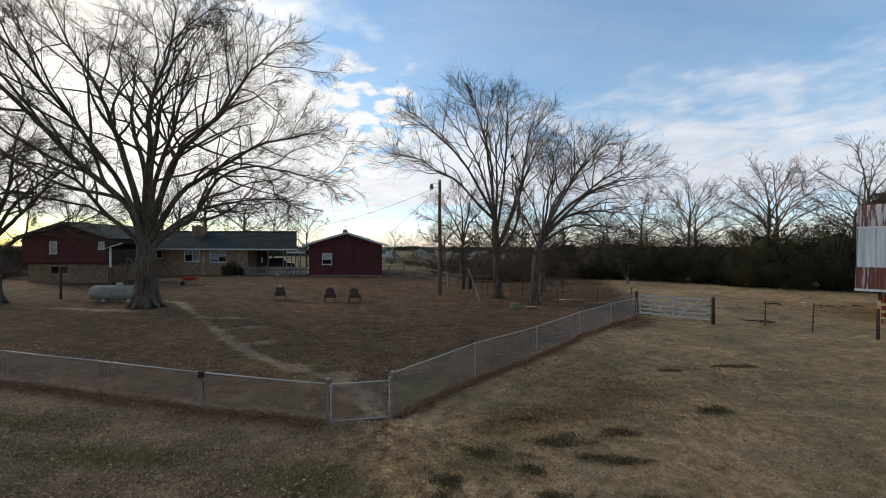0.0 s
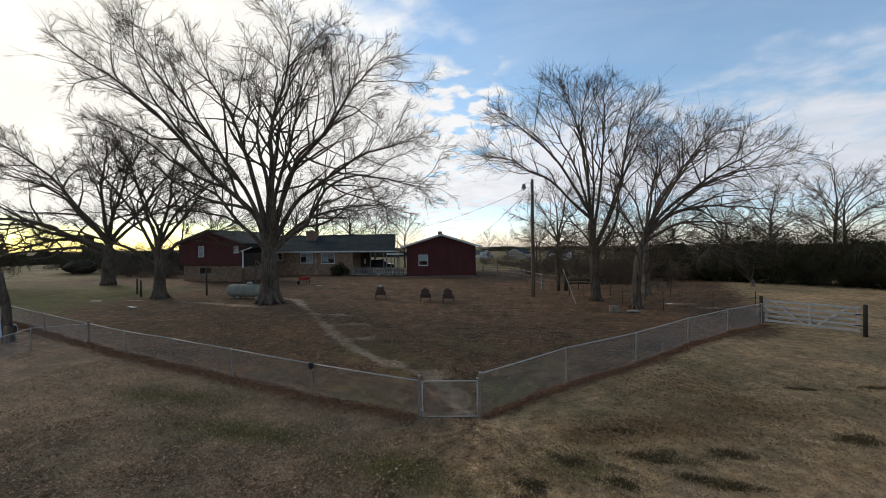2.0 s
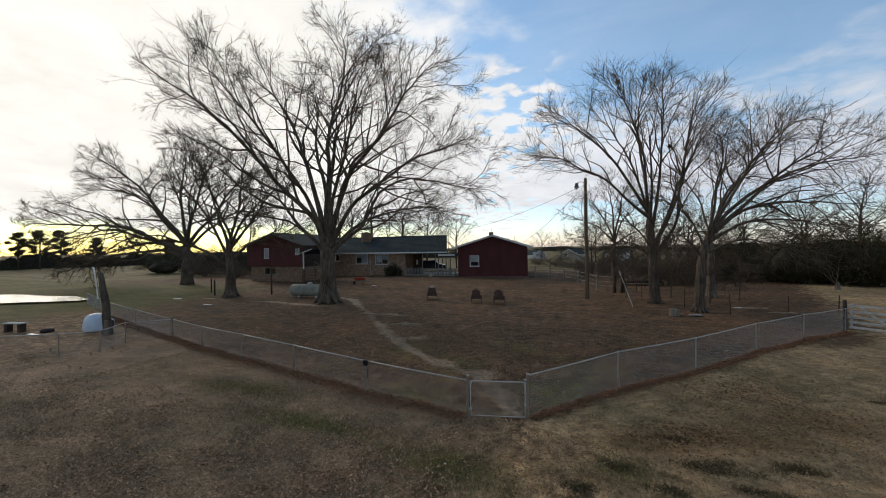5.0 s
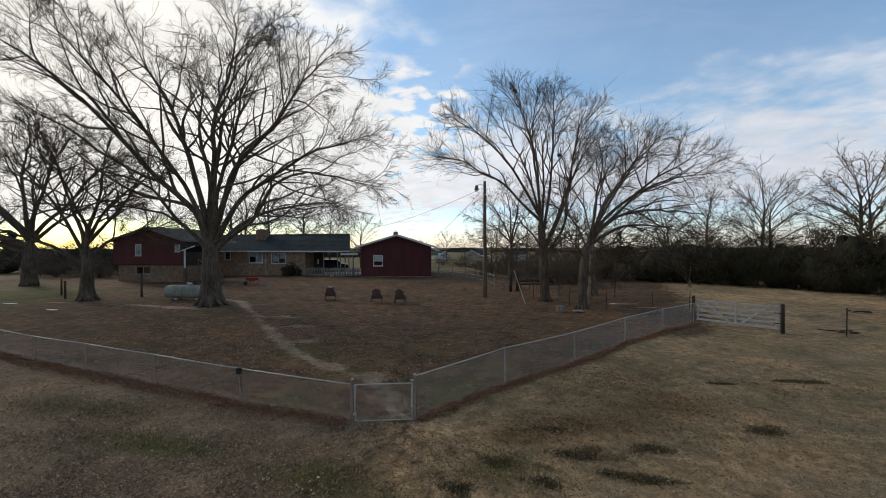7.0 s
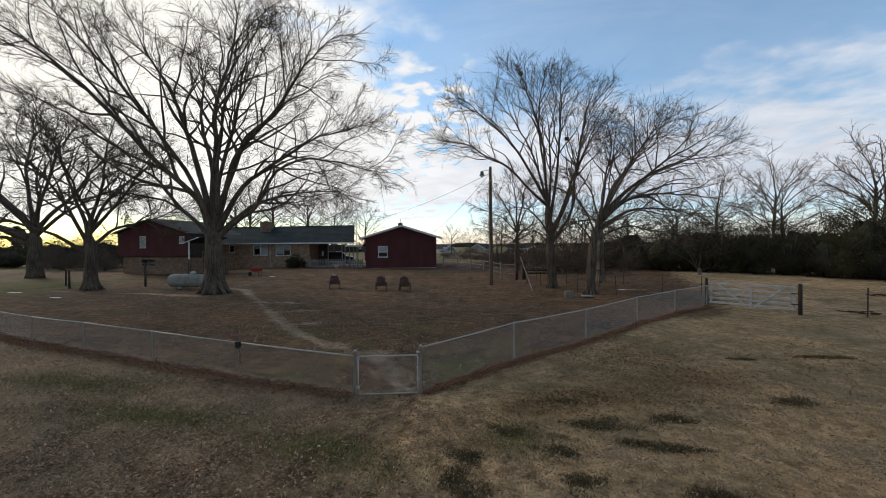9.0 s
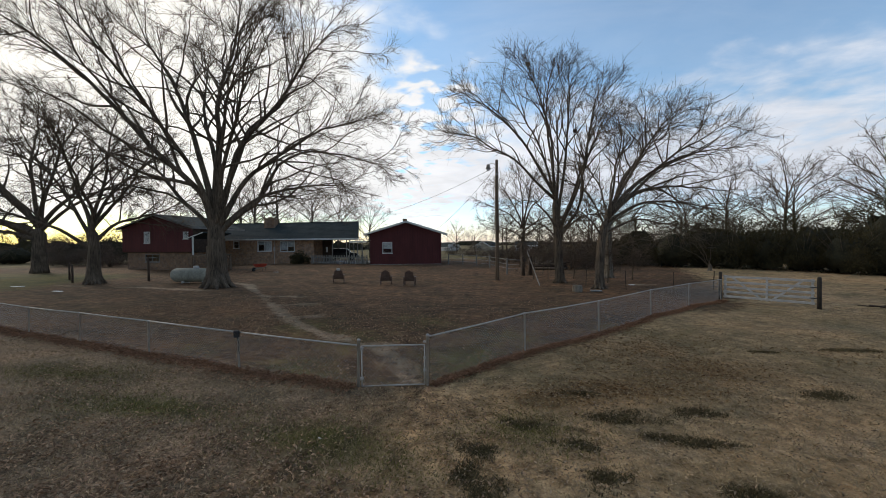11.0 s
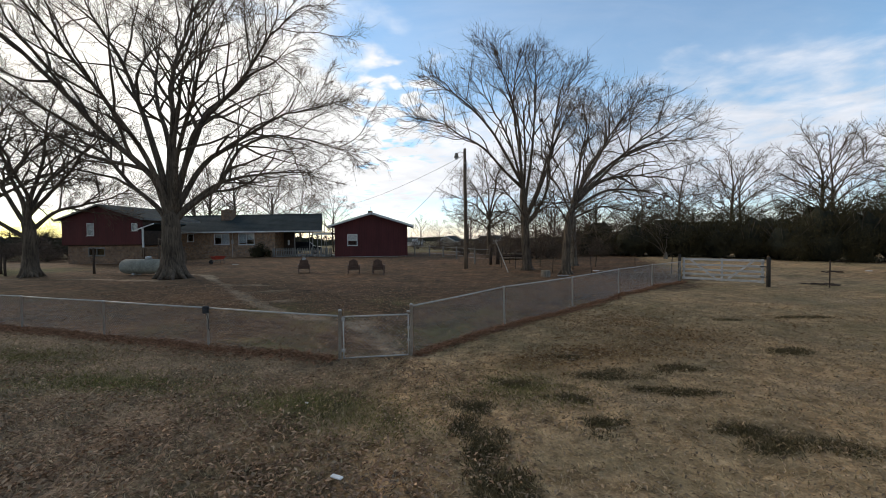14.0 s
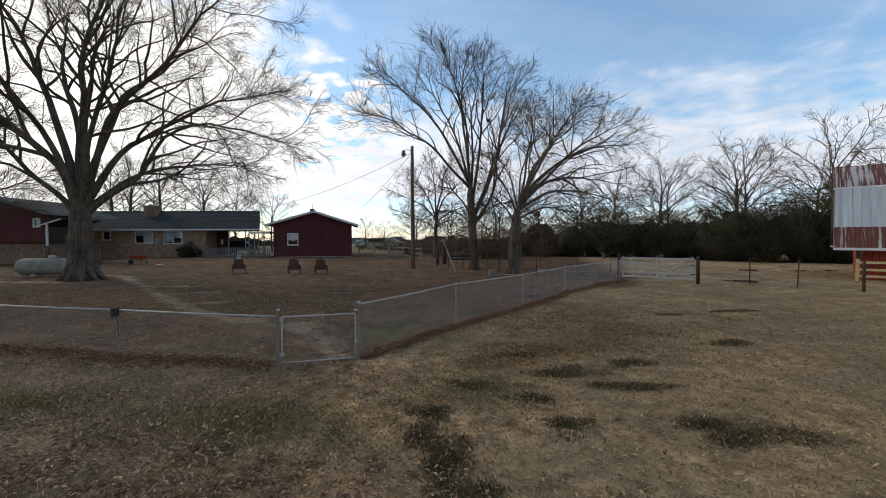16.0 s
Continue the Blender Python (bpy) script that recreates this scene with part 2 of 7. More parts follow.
def plank_material(name, c1, c2, width):
    """Painted vertical boarding with a groove every width metres."""
    m = Mat(name, 0.75)
    sep = m.t.nodes.new("ShaderNodeSeparateXYZ")
    m.link(m.co, sep.inputs[0])
    along = m.math("ADD", sep.outputs[0], sep.outputs[1])
    saw = m.math("FRACT", m.math("DIVIDE", along, width))
    groove = m.math("GREATER_THAN", saw, 0.06)
    base = m.ramp(m.noise(1.1, 6, 0.65, (1, 1, 0.25)), (0.3, c1), (0.7, c2))
    fine = m.ramp(m.noise(14, 5, 0.7, (3, 3, 0.3)), (0.25, (0.7, 0.7, 0.7)), (0.75, (1.2, 1.2, 1.2)))
    c = m.mix(1.0, base, fine, "MULTIPLY")
    m.color(m.mix(groove, (0.02, 0.008, 0.008), c))
    m.bump(groove, 0.5, 0.01)
    return m.m


def rusty_roof():
    m = Mat("rusted_corrugated_metal", 0.7)
    sheet = m.t.nodes.new("ShaderNodeObjectInfo")
    streak = m.noise(1.0, 5, 0.6, (8.0, 0.35, 0.35))
    drip = m.noise(1.0, 4, 0.6, (16, 0.5, 0.5))
    fleck = m.noise(9, 6, 0.7, (2.0, 0.5, 0.5))
    rust = m.ramp(drip, (0.3, (0.055, 0.017, 0.011)), (0.55, (0.135, 0.042, 0.025)), (0.75, (0.26, 0.115, 0.070)))
    bare = m.ramp(fleck, (0.3, (0.27, 0.245, 0.215)), (0.7, (0.50, 0.47, 0.43)))
    v = m.math("ADD", streak, m.math("MULTIPLY", m.math("SUBTRACT", sheet.outputs["Random"], 0.5), 0.22))
    m.color(m.mix(m.ramp(v, (0.53, (0, 0, 0)), (0.62, (1, 1, 1))), rust, bare))
    m.bump(fleck, 0.3, 0.01)
    return m.m


def galvanised_sheet():
    """Dull zinc with brown drips down the laps between sheets."""
    m = Mat("galvanised_sheet", 0.6)
    sep = m.t.nodes.new("ShaderNodeSeparateXYZ")
    m.link(m.co, sep.inputs[0])
    lap = m.math("ABSOLUTE", m.math("SUBTRACT", m.math("FRACT", m.math("DIVIDE", sep.outputs[0], 16.0 / 23)), 0.5))
    near = m.math("MULTIPLY", m.math("SUBTRACT", lap, 0.36), 7.0)
    streak = m.noise(1.0, 5, 0.65, (9, 0.45, 0.45))
    zinc = m.ramp(m.noise(0.9, 6, 0.65, (6, 0.4, 0.3)), (0.3, (0.33, 0.345, 0.35)), (0.7, (0.54, 0.555, 0.555)))
    stain = m.ramp(m.noise(7, 5, 0.7), (0.3, (0.13, 0.085, 0.058)), (0.7, (0.30, 0.23, 0.17)))
    v = m.math("MULTIPLY", near, m.math("SUBTRACT", streak, 0.22))
    m.color(m.mix(m.ramp(v, (0.12, (0, 0, 0)), (0.34, (0.85, 0.85, 0.85))), zinc, stain))
    m.bump(streak, 0.15, 0.01)
    return m.m


def bark(name, c1, c2):
    m = Mat(name, 0.92)
    m.b.inputs["Specular IOR Level"].default_value = 0.15
    n = m.noise(4, 7, 0.72, (3, 3, 0.3))
    big = m.noise(0.8, 4)
    m.color(m.mix(1.0, m.ramp(n, (0.38, c1), (0.62, c2)), m.ramp(big, (0.3, (0.62, 0.60, 0.56)), (0.7, (1.3, 1.28, 1.2))), "MULTIPLY"))
    m.bump(n, 1.0, 0.08)
    return m.m


def leaf_material(name, dark, light):
    m = Mat(name, 0.85)
    m.b.inputs["Specular IOR Level"].default_value = 0.12
    mid = tuple(0.46 * a + 0.54 * b for a, b in zip(dark, light))
    m.color(m.ramp(m.island(), (0.0, dark), (0.72, mid), (1.0, light)))
    return m.m


def glass_material():
    m = Mat("window_glass", 0.03)
    m.color((0.8, 0.84, 0.85))
    m.b.inputs["Transmission Weight"].default_value = 1.0
    m.b.inputs["IOR"].default_value = 1.45
    m.b.inputs["Specular IOR Level"].default_value = 0.5
    return m.m


GROUND = ground_material()
BRICK = brick_material(k=1.25)
# the same brick with its blotch tones scaled down
DARK_BRICK = brick_material("dark_tan_brick", 0.85)
RED = plank_material("red_board_siding", (0.068, 0.016, 0.015), (0.106, 0.026, 0.024), 0.2)
BARN_RED = plank_material("barn_red_boards", (0.20, 0.025, 0.015), (0.34, 0.06, 0.03), 0.25)
ROOF = weathered("dark_asphalt_shingle", (0.011, 0.018, 0.018), (0.025, 0.036, 0.035), 0.8, 18, 0.95, 0, 0.5, 0.02)
WHITE = weathered("white_paint", (0.52, 0.51, 0.48), (0.72, 0.71, 0.68), 2.0, 25, 0.6)
RUST = rusty_roof()
GALV_SHEET = galvanised_sheet()
STEEL = weathered("galvanised_steel", (0.330, 0.302, 0.268), (0.470, 0.437, 0.394), 8, 60, 0.85, 0.0)
# line posts paler than STEEL: the sky's reflection is put into their colour
POST_STEEL = weathered("sky_pale_post_steel", (0.44, 0.43, 0.41), (0.60, 0.585, 0.56), 5, 40, 0.5, 0.0)
CHAIRWOOD = weathered("weathered_brown_chair_wood", (0.076, 0.047, 0.035), (0.135, 0.085, 0.062), 3, 18, 0.9, 0, 0.5, 0.01)
WIRE = weathered("galvanised_wire", (0.32, 0.314, 0.308), (0.44, 0.432, 0.424), 8, 60, 0.6, 0.0)
BLACK = weathered("black_plastic", (0.012, 0.012, 0.013), (0.025, 0.025, 0.027), 6, 50, 0.5)
POLEWOOD = weathered("creosoted_pole_wood", (0.088, 0.061, 0.042), (0.208, 0.152, 0.104), 1.2, 12, 0.9, 0, 0.5, 0.02, (4, 4, 0.3))
GREYWOOD = weathered("weathered_grey_wood", (0.144, 0.131, 0.113), (0.270, 0.252, 0.225), 2, 14, 0.9, 0, 0.5, 0.01, (4, 4, 0.5))
DARKWOOD = weathered("dark_wet_wood", (0.033, 0.021, 0.014), (0.073, 0.048, 0.032), 3, 18, 0.85, 0, 0.5, 0.01)
YELLOWWOOD = weathered("yellow_treated_lumber", (0.42, 0.31, 0.14), (0.58, 0.45, 0.23), 3, 20, 0.8)
GATEWOOD = weathered("whitewashed_gate_board", (0.260, 0.242, 0.218), (0.490, 0.460, 0.420), 2.2, 18, 0.8, 0, 0.4, 0.01, (1, 1, 5))
BARK = bark("grey_brown_bark", (0.052, 0.040, 0.030), (0.150, 0.116, 0.088))
TARWOOD = weathered("tarred_post_wood", (0.018, 0.014, 0.011), (0.046, 0.035, 0.026), 3, 18, 0.9, 0, 0.5, 0.01)
BARK_BROWN = bark("brown_bark", (0.050, 0.039, 0.030), (0.150, 0.116, 0.088))
BARK_PALE = bark("pale_bark", (0.10, 0.085, 0.068), (0.23, 0.20, 0.165))
TWIG = bark("brown_twig", (0.064, 0.048, 0.035), (0.135, 0.100, 0.072))
TWIG_FAR = bark("far_grey_twig", (0.074, 0.057, 0.045), (0.136, 0.106, 0.083))
TANK = weathered("faded_silver_green_paint", (0.150, 0.148, 0.116), (0.300, 0.288, 0.232), 1.6, 10, 0.8, 0, 0.2, 0.01)
GLASS = glass_material()
BLIND = weathered("pale_curtain", (0.50, 0.50, 0.50), (0.72, 0.72, 0.71), 3, 20, 0.8)
EVERGREEN = leaf_material("dark_evergreen_leaf", (0.036, 0.031, 0.014), (0.066, 0.055, 0.026))
# shrub hearts' shade put into a dark colour; the far hedge uses it too
SHADE_GREEN = weathered("dark_evergreen_shade", (0.013, 0.014, 0.008), (0.038, 0.036, 0.018), 2.0, 9.0, 0.95, 0, 1.0, 0.1)
FARWOOD = leaf_material("far_wood_twigs", (0.022, 0.020, 0.012), (0.066, 0.055, 0.034))
BRUSH = leaf_material("dry_brush_leaf", (0.070, 0.049, 0.036), (0.165, 0.120, 0.087))
LEAF = leaf_material("fallen_brown_leaf", (0.125, 0.084, 0.052), (0.480, 0.335, 0.200))
RUST_LEAF = leaf_material("fallen_rust_leaf", (0.085, 0.043, 0.016), (0.345, 0.205, 0.090))
FOOT_LEAF = leaf_material("red_brown_leaf", (0.115, 0.058, 0.032), (0.420, 0.222, 0.122))
DRIFT_LEAF = leaf_material("damp_brown_leaf", (0.150, 0.088, 0.051), (0.50, 0.315, 0.185))
GRASSGREEN = leaf_material("dull_green_grass", (0.072, 0.064, 0.016), (0.225, 0.188, 0.054))
STRAW = leaf_material("dead_grass_blade", (0.190, 0.134, 0.069), (0.470, 0.345, 0.190))
WEED = leaf_material("dark_green_weed", (0.056, 0.042, 0.019), (0.165, 0.120, 0.054))
RED_PLASTIC = weathered("red_plastic", (0.30, 0.035, 0.02), (0.42, 0.06, 0.035), 5, 40, 0.5)
CONCRETE = weathered("pale_concrete", (0.33, 0.32, 0.30), (0.48, 0.47, 0.44), 1.5, 22, 0.9)
BLUEWHITE = weathered("pale_blue_plastic", (0.42, 0.47, 0.52), (0.56, 0.60, 0.64), 3, 30, 0.5)
CARPAINT = weathered("black_car_paint", (0.010, 0.010, 0.012), (0.018, 0.018, 0.02), 2, 40, 0.25)
RUBBER = weathered("tyre_rubber", (0.015, 0.015, 0.015), (0.03, 0.03, 0.03), 6, 50, 0.9)
TANWALL = weathered("tan_siding", (0.30, 0.25, 0.19), (0.40, 0.34, 0.26), 1, 8, 0.85)

# ---- mesh helpers ----


class MB:
    """Collects vertices and faces of one mesh."""

    def __init__(self):
        self.v, self.f = [], []

    def quad(self, *p):
        n = len(self.v)
        self.v += [tuple(q) for q in p]
        self.f.append(tuple(range(n, n + len(p))))
        return self

    def box(self, x0, y0, z0, x1, y1, z1, m=None, c=0.0):
        """A box; c: chamfer of its long edges."""
        n = len(self.v)
        if c <= 0:
            pts = [(x, y, z) for z in (z0, z1) for x, y in ((x0, y0), (x1, y0), (x1, y1), (x0, y1))]
            faces = [(3, 2, 1, 0), (4, 5, 6, 7), (0, 1, 5, 4), (1, 2, 6, 5), (2, 3, 7, 6), (3, 0, 4, 7)]
        else:
            ring = [(x0 + c, y0), (x1 - c, y0), (x1, y0 + c), (x1, y1 - c), (x1 - c, y1), (x0 + c, y1), (x0, y1 - c), (x0, y0 + c)]
            cx, cy = (x0 + x1) / 2, (y0 + y1) / 2
            kx, ky = 1 - 2 * c / max(x1 - x0, 1e-6), 1 - 2 * c / max(y1 - y0, 1e-6)
            small = [(cx + (x - cx) * kx, cy + (y - cy) * ky) for x, y in ring]
            pts = [(x, y, z0) for x, y in small] + [(x, y, z0 + c) for x, y in ring] + [(x, y, z1 - c) for x, y in ring] + [(x, y, z1) for x, y in small]
            faces = [tuple(range(7, -1, -1)), tuple(range(24, 32))]
            faces += [(r * 8 + i, r * 8 + (i + 1) % 8, r * 8 + 8 + (i + 1) % 8, r * 8 + 8 + i) for r in range(3) for i in range(8)]
        if m is not None:
            pts = [tuple(m @ Vector(p)) for p in pts]
        self.v += pts
        self.f += [tuple(n + i for i in f) for f in faces]
        return self

    def beam(self, a, b, w, h, c=0.0, up=(0, 0, 1)):
        """A board from a to b, w wide (level) and h high."""
        a, b = Vector(a), Vector(b)
        d = b - a
        y = d.normalized()
        x = y.cross(Vector(up))
        x = x.normalized() if x.length > 1e-4 else Vector((1, 0, 0))
        z = x.cross(y)
        m = Matrix((x, y, z)).transposed().to_4x4()
        m.translation = a
        return self.box(-w / 2, 0, -h / 2, w / 2, d.length, h / 2, m, c)

    def tube(self, pts, radii, sides=8, cap=True):
        """A tapering tube along pts."""
        P = np.asarray(pts, float)
        if np.isscalar(radii):
            radii = [radii] * len(P)
        T = np.gradient(P, axis=0)
        T /= np.linalg.norm(T, axis=1)[:, None] + 1e-9
        ref = np.array((0.0, 0, 1)) if abs(T[0][2]) < 0.9 else np.array((1.0, 0, 0))
        A = np.cross(T, ref)
        A /= np.linalg.norm(A, axis=1)[:, None] + 1e-9
        B = np.cross(T, A)
        ang = np.arange(sides) * 2 * math.pi / sides
        R = np.asarray(radii)[:, None, None]
        ring = P[:, None, :] + R * (np.cos(ang)[None, :, None] * A[:, None, :] + np.sin(ang)[None, :, None] * B[:, None, :])
        n = len(self.v)
        self.v += [tuple(q) for q in ring.reshape(-1, 3).tolist()]
        for i in range(len(P) - 1):
            o = n + i * sides
            for j in range(sides):
                k = (j + 1) % sides
                self.f.append((o + j, o + j + sides, o + k + sides, o + k))
        if cap:
            self.f.append(tuple(n + j for j in range(sides)))
            o = n + (len(P) - 1) * sides
            self.f.append(tuple(o + j for j in range(sides - 1, -1, -1)))
        return self

    def lathe(self, profile, centre=(0, 0, 0), sides=16, axis="z"):
        """A solid of revolution from (radius, height) pairs."""
        n = len(self.v)
        for r, h in profile:
            for j in range(sides):
                a = j * 2 * math.pi / sides
                p = (r * math.cos(a), r * math.sin(a), h) if axis == "z" else (h, r * math.cos(a), r * math.sin(a))
                self.v.append((p[0] + centre[0], p[1] + centre[1], p[2] + centre[2]))
        for i in range(len(profile) - 1):
            for j in range(sides):
                k = (j + 1) % sides
                self.f.append((n + i * sides + j, n + i * sides + k, n + (i + 1) * sides + k, n + (i + 1) * sides + j))
        self.f.append(tuple(n + j for j in range(sides - 1, -1, -1)))
        o = n + (len(profile) - 1) * sides
        self.f.append(tuple(o + j for j in range(sides)))
        return self

    def weld(self):
        """Joins corners that meet and drops the faces between touching blocks."""
        seen, remap, verts = {}, [], []
        for p in self.v:
            k = tuple(round(c, 4) for c in p)
            if k not in seen:
                seen[k] = len(verts)
                verts.append(p)
            remap.append(seen[k])
        faces = [tuple(remap[i] for i in f) for f in self.f]
        count = {}
        for f in faces:
            count[frozenset(f)] = count.get(frozenset(f), 0) + 1
        self.v, self.f = verts, [f for f in faces if count[frozenset(f)] == 1]
        return self

    def mesh(self, name, mat, smooth=False):
        me = bpy.data.meshes.new(name)
        me.from_pydata(self.v, [], self.f)
        me.materials.append(mat)
        if smooth:
            me.polygons.foreach_set("use_smooth", [True] * len(me.polygons))
        me.update()
        return me


def thing(name, at, label, category, group="", kind="", turn=0.0):
    """An Empty at the base of a thing, which its parts hang from."""
    ob = new(name)
    ob.empty_display_size = 0.2
    ob.matrix_basis = pose(*at, 0, 0, turn)
    return tagged(ob, label, category, group, kind)


def part(name, mb, mat, parent, label="", smooth=False, kind=""):
    me = mb if isinstance(mb, bpy.types.Mesh) else mb.mesh(name, mat, smooth)
    ob = new(name, me)
    ob.parent = parent
    return tagged(ob, label, kind=kind)


def solo(name, mb, mat, at, label, category, group="", kind="", smooth=False, turn=0.0):
    ob = new(name, mb.mesh(name, mat, smooth))
    ob.matrix_basis = pose(*at, 0, 0, turn)
    return tagged(ob, label, category, group, kind)


def step(a, b, v):
    v = np.clip((v - a) / (b - a), 0, 1)
    return v * v * (3 - 2 * v)


def height(x, y):
    """The lie of the land: nearly level, rising a little to the house."""
    x, y = np.asarray(x, float), np.asarray(y, float)
    z = 0.1 + 0.05 * np.sin(x * 0.21 + 1) * np.sin(y * 0.17)
    z = z + 0.24 * step(16, 40, y) * step(-38, -24, x) * (1 - step(15, 40, x))
    z = z - 0.09 * np.exp(-((x + 0.6) ** 2 + (y + 0.2) ** 2) / 1.6)
    return z - 0.06 * step(-2, -12, y)


def gz(x, y):
    return float(height(x, y))

# ---- ground ----
TRAIL = [(-22, 20.5), (-16.9, 17.6), (-12.6, 12.85), (-9.3, 8.9), (-6.7, 5.9), (-5.1, 4.6), (-3.4, 3.2), (-1.9, 2.4), (-1.1, 1.4), (-0.45, 0.2)]
FENCE_R = [(0, 0), (1.99, 2.62), (4.22, 5.1), (6.63, 8.4), (8.95, 11.25), (11.25, 13.75)]
FENCE_L = [(-1.36, -0.36), (-4.45, 0.12), (-7.8, 1.0), (-11.1, 1.85), (-14.0, 2.5), (-17.1, 3.4), (-22.0, 4.8), (-27.0, 6.3), (-31.7, 8.1), (-36.5, 10.0)]


def line_dist(x, y, pts):
    best = np.full(np.shape(x), 1e9)
    for (ax, ay), (bx, by) in zip(pts, pts[1:]):
        dx, dy = bx - ax, by - ay
        k = np.clip(((x - ax) * dx + (y - ay) * dy) / (dx * dx + dy * dy), 0, 1)
        best = np.minimum(best, np.hypot(x - ax - k * dx, y - ay - k * dy))
    return best


def line_y(x, pts):
    pts = sorted(pts)
    return np.interp(x, [p[0] for p in pts], [p[1] for p in pts])


WEEDS = [(7.35, 0.45, 0.34, 0.17), (4.8, -0.78, 0.34, 0.12), (4.5, -1.83, 0.32, 0.13), (3.9, -1.72, 0.26, 0.10), (3.5, -1.1, 0.42, 0.18), (1.9, -1.66, 0.24, 0.17), (1.38, -2.6, 0.24, 0.17), (1.25, -3.2, 0.2, 0.2), (2.7, -2.2, 0.24, 0.13),
         (2.95, -3.0, 0.26, 0.14), (4.55, -3.0, 0.3, 0.12), (4.85, -3.4, 0.4, 0.18), (1.5, -3.7, 0.22, 0.24), (1.55, -4.3, 0.26, 0.24), (8.0, 3.6, 0.3, 0.1), (10.3, 4.2, 0.5, 0.15), (3.1, -0.2, 0.25, 0.1)]


def ground():
    xs = np.concatenate([-np.geomspace(37, 1600, 34)[::-1], np.arange(-36.5, 26.1, 0.25), np.geomspace(26.5, 1600, 34)])
    ys = np.concatenate([-np.geomspace(12.5, 700, 18)[::-1], np.arange(-12, 38.1, 0.25), np.geomspace(38.5, 1800, 36)])
    X, Y = np.meshgrid(xs, ys)
    rough = np.zeros_like(X)
    for a, b, k, s in ((0.9, 1.3, 0.2, 0.025), (2.7, -2.1, 1.1, 0.012), (-4.9, 3.8, 2.0, 0.008), (7.5, 6.1, 0.3, 0.005)):
        rough += s * np.sin(a * X + b * Y + k) * np.sin(b * X * 0.7 - a * Y + 2 * k)
    near = (X > -36.7) & (X < 26.2) & (Y > -12.2) & (Y < 38.2)
    Z = height(X, Y) + np.where(near, rough, 0)
    nx, ny = len(xs), len(ys)
    idx = np.arange(nx * ny).reshape(ny, nx)
    F = np.stack([idx[:-1, :-1], idx[:-1, 1:], idx[1:, 1:], idx[1:, :-1]], -1).reshape(-1, 4)
    me = bpy.data.meshes.new("ground")
    me.from_pydata(np.stack([X, Y, Z], -1).reshape(-1, 3).tolist(), [], F.tolist())
    me.materials.append(GROUND)
    me.polygons.foreach_set("use_smooth", [True] * len(me.polygons))
    wob = 0.6 * np.sin(X * 0.8 + 2) + 0.5 * np.sin(Y * 1.1 + X * 0.3)
    dr, dl = line_dist(X, Y, FENCE_R), line_dist(X, Y, FENCE_L)
    fl = line_y(X, FENCE_L)
    fr = np.where(X < 11.3, line_y(X, FENCE_R), 14 + 0.2 * (X - 11.3))
    outside = np.where(X < -1.3, Y < fl, np.where(X < 0, Y < 0, Y < fr))
    layers = {}
    # pale grass spreads over the open side, dark leaf-stained turf within the fence
    tan = np.where(outside, 0.42 + 0.58 * step(-4.5, 6.0, X + 0.35 * Y + wob), 0.12)
    tan = np.where((X > 11.5), np.maximum(tan, step(9, 16, X - 0.2 * (Y - 14))), tan)
    tan = tan * np.where(outside, 0.45 + 0.55 * step(0.08, 0.45, dr), 1)
    # worn dark turf in the angle between the fence and the field gate
    tan = tan * (1 - 0.85 * np.exp(-(((X - 10.3) * 0.67 + (Y - 11.6) * 0.74) / 2.6) ** 2 - (((X - 10.3) * 0.74 - (Y - 11.6) * 0.67) / 0.9) ** 2))
    layers["tan"] = tan
    pale = np.zeros_like(X)
    for bx, by, sx, sy in ((7.6, -1.6, 2.6, 0.9), (3.6, -2.2, 0.9, 0.35), (10.5, 1.0, 3.0, 0.8), (13.5, 7.5, 4.0, 1.2), (2.6, -4.8, 1.2, 0.6), (-10, -2.8, 4.0, 0.8)):
        pale = pale + 0.75 * np.exp(-(((X - bx) / sx) ** 2 + ((Y - by) / sy) ** 2))
    layers["pale"] = np.clip(pale, 0, 0.7) * outside
    rust = 0.0 * X
    for bx, by, sx, sy in ((4.0, 0.2, 1.6, 1.1), (6.0, 1.9, 2.0, 1.3), (2.2, -0.6, 1.0, 0.7)):
        rust = rust + 0.62 * np.exp(-(((X - bx) / sx) ** 2 + ((Y - by) / sy) ** 2))
    layers["rust"] = np.clip(rust, 0, 0.85) * outside
    layers["field"] = np.maximum(step(46, 62, Y), step(-58, -76, X - 0.4 * Y + 6)) * (1 - 0.5 * step(10, 30, X))
    layers["litter"] = np.clip(np.where(outside, step(3.0, -5.0, X + 0.25 * wob) * step(-25, -12, X), 0) + 0.9 * np.exp(-((dl / 0.4) ** 2)) + 0.9 * np.exp(-((dr / 0.22) ** 2))
                               , 0, 1)
    green = 0.75 * np.exp(-(((X + 4.6) / 1.9) ** 2 + ((Y + 2.1) / 0.55) ** 2)) + 0.7 * np.exp(-(((X + 1.0) / 1.4) ** 2 + ((Y + 2.7) / 0.7) ** 2))
    green += 0.6 * np.exp(-(((X - 2.0) / 0.9) ** 2 + ((Y + 1.8) / 0.8) ** 2)) + 0.5 * np.exp(-(((X + 8) / 2.0) ** 2 + ((Y + 0.8) / 0.5) ** 2))
    green += 0.45 * np.exp(-(((X - 6.8) * 0.66 + (Y - 5.6) * 0.75) / 2.6) ** 2 - (((X - 6.8) * 0.75 - (Y - 5.6) * 0.66) / 0.5) ** 2)
    # dull green under the trees and in the hollow of the yard
    green += 0.36 * np.where(outside, 0, step(-9, -3, X) * step(14, 6, Y)) * (0.6 + 0.4 * np.sin(X * 0.9) * np.sin(Y * 0.7 + X * 0.4))
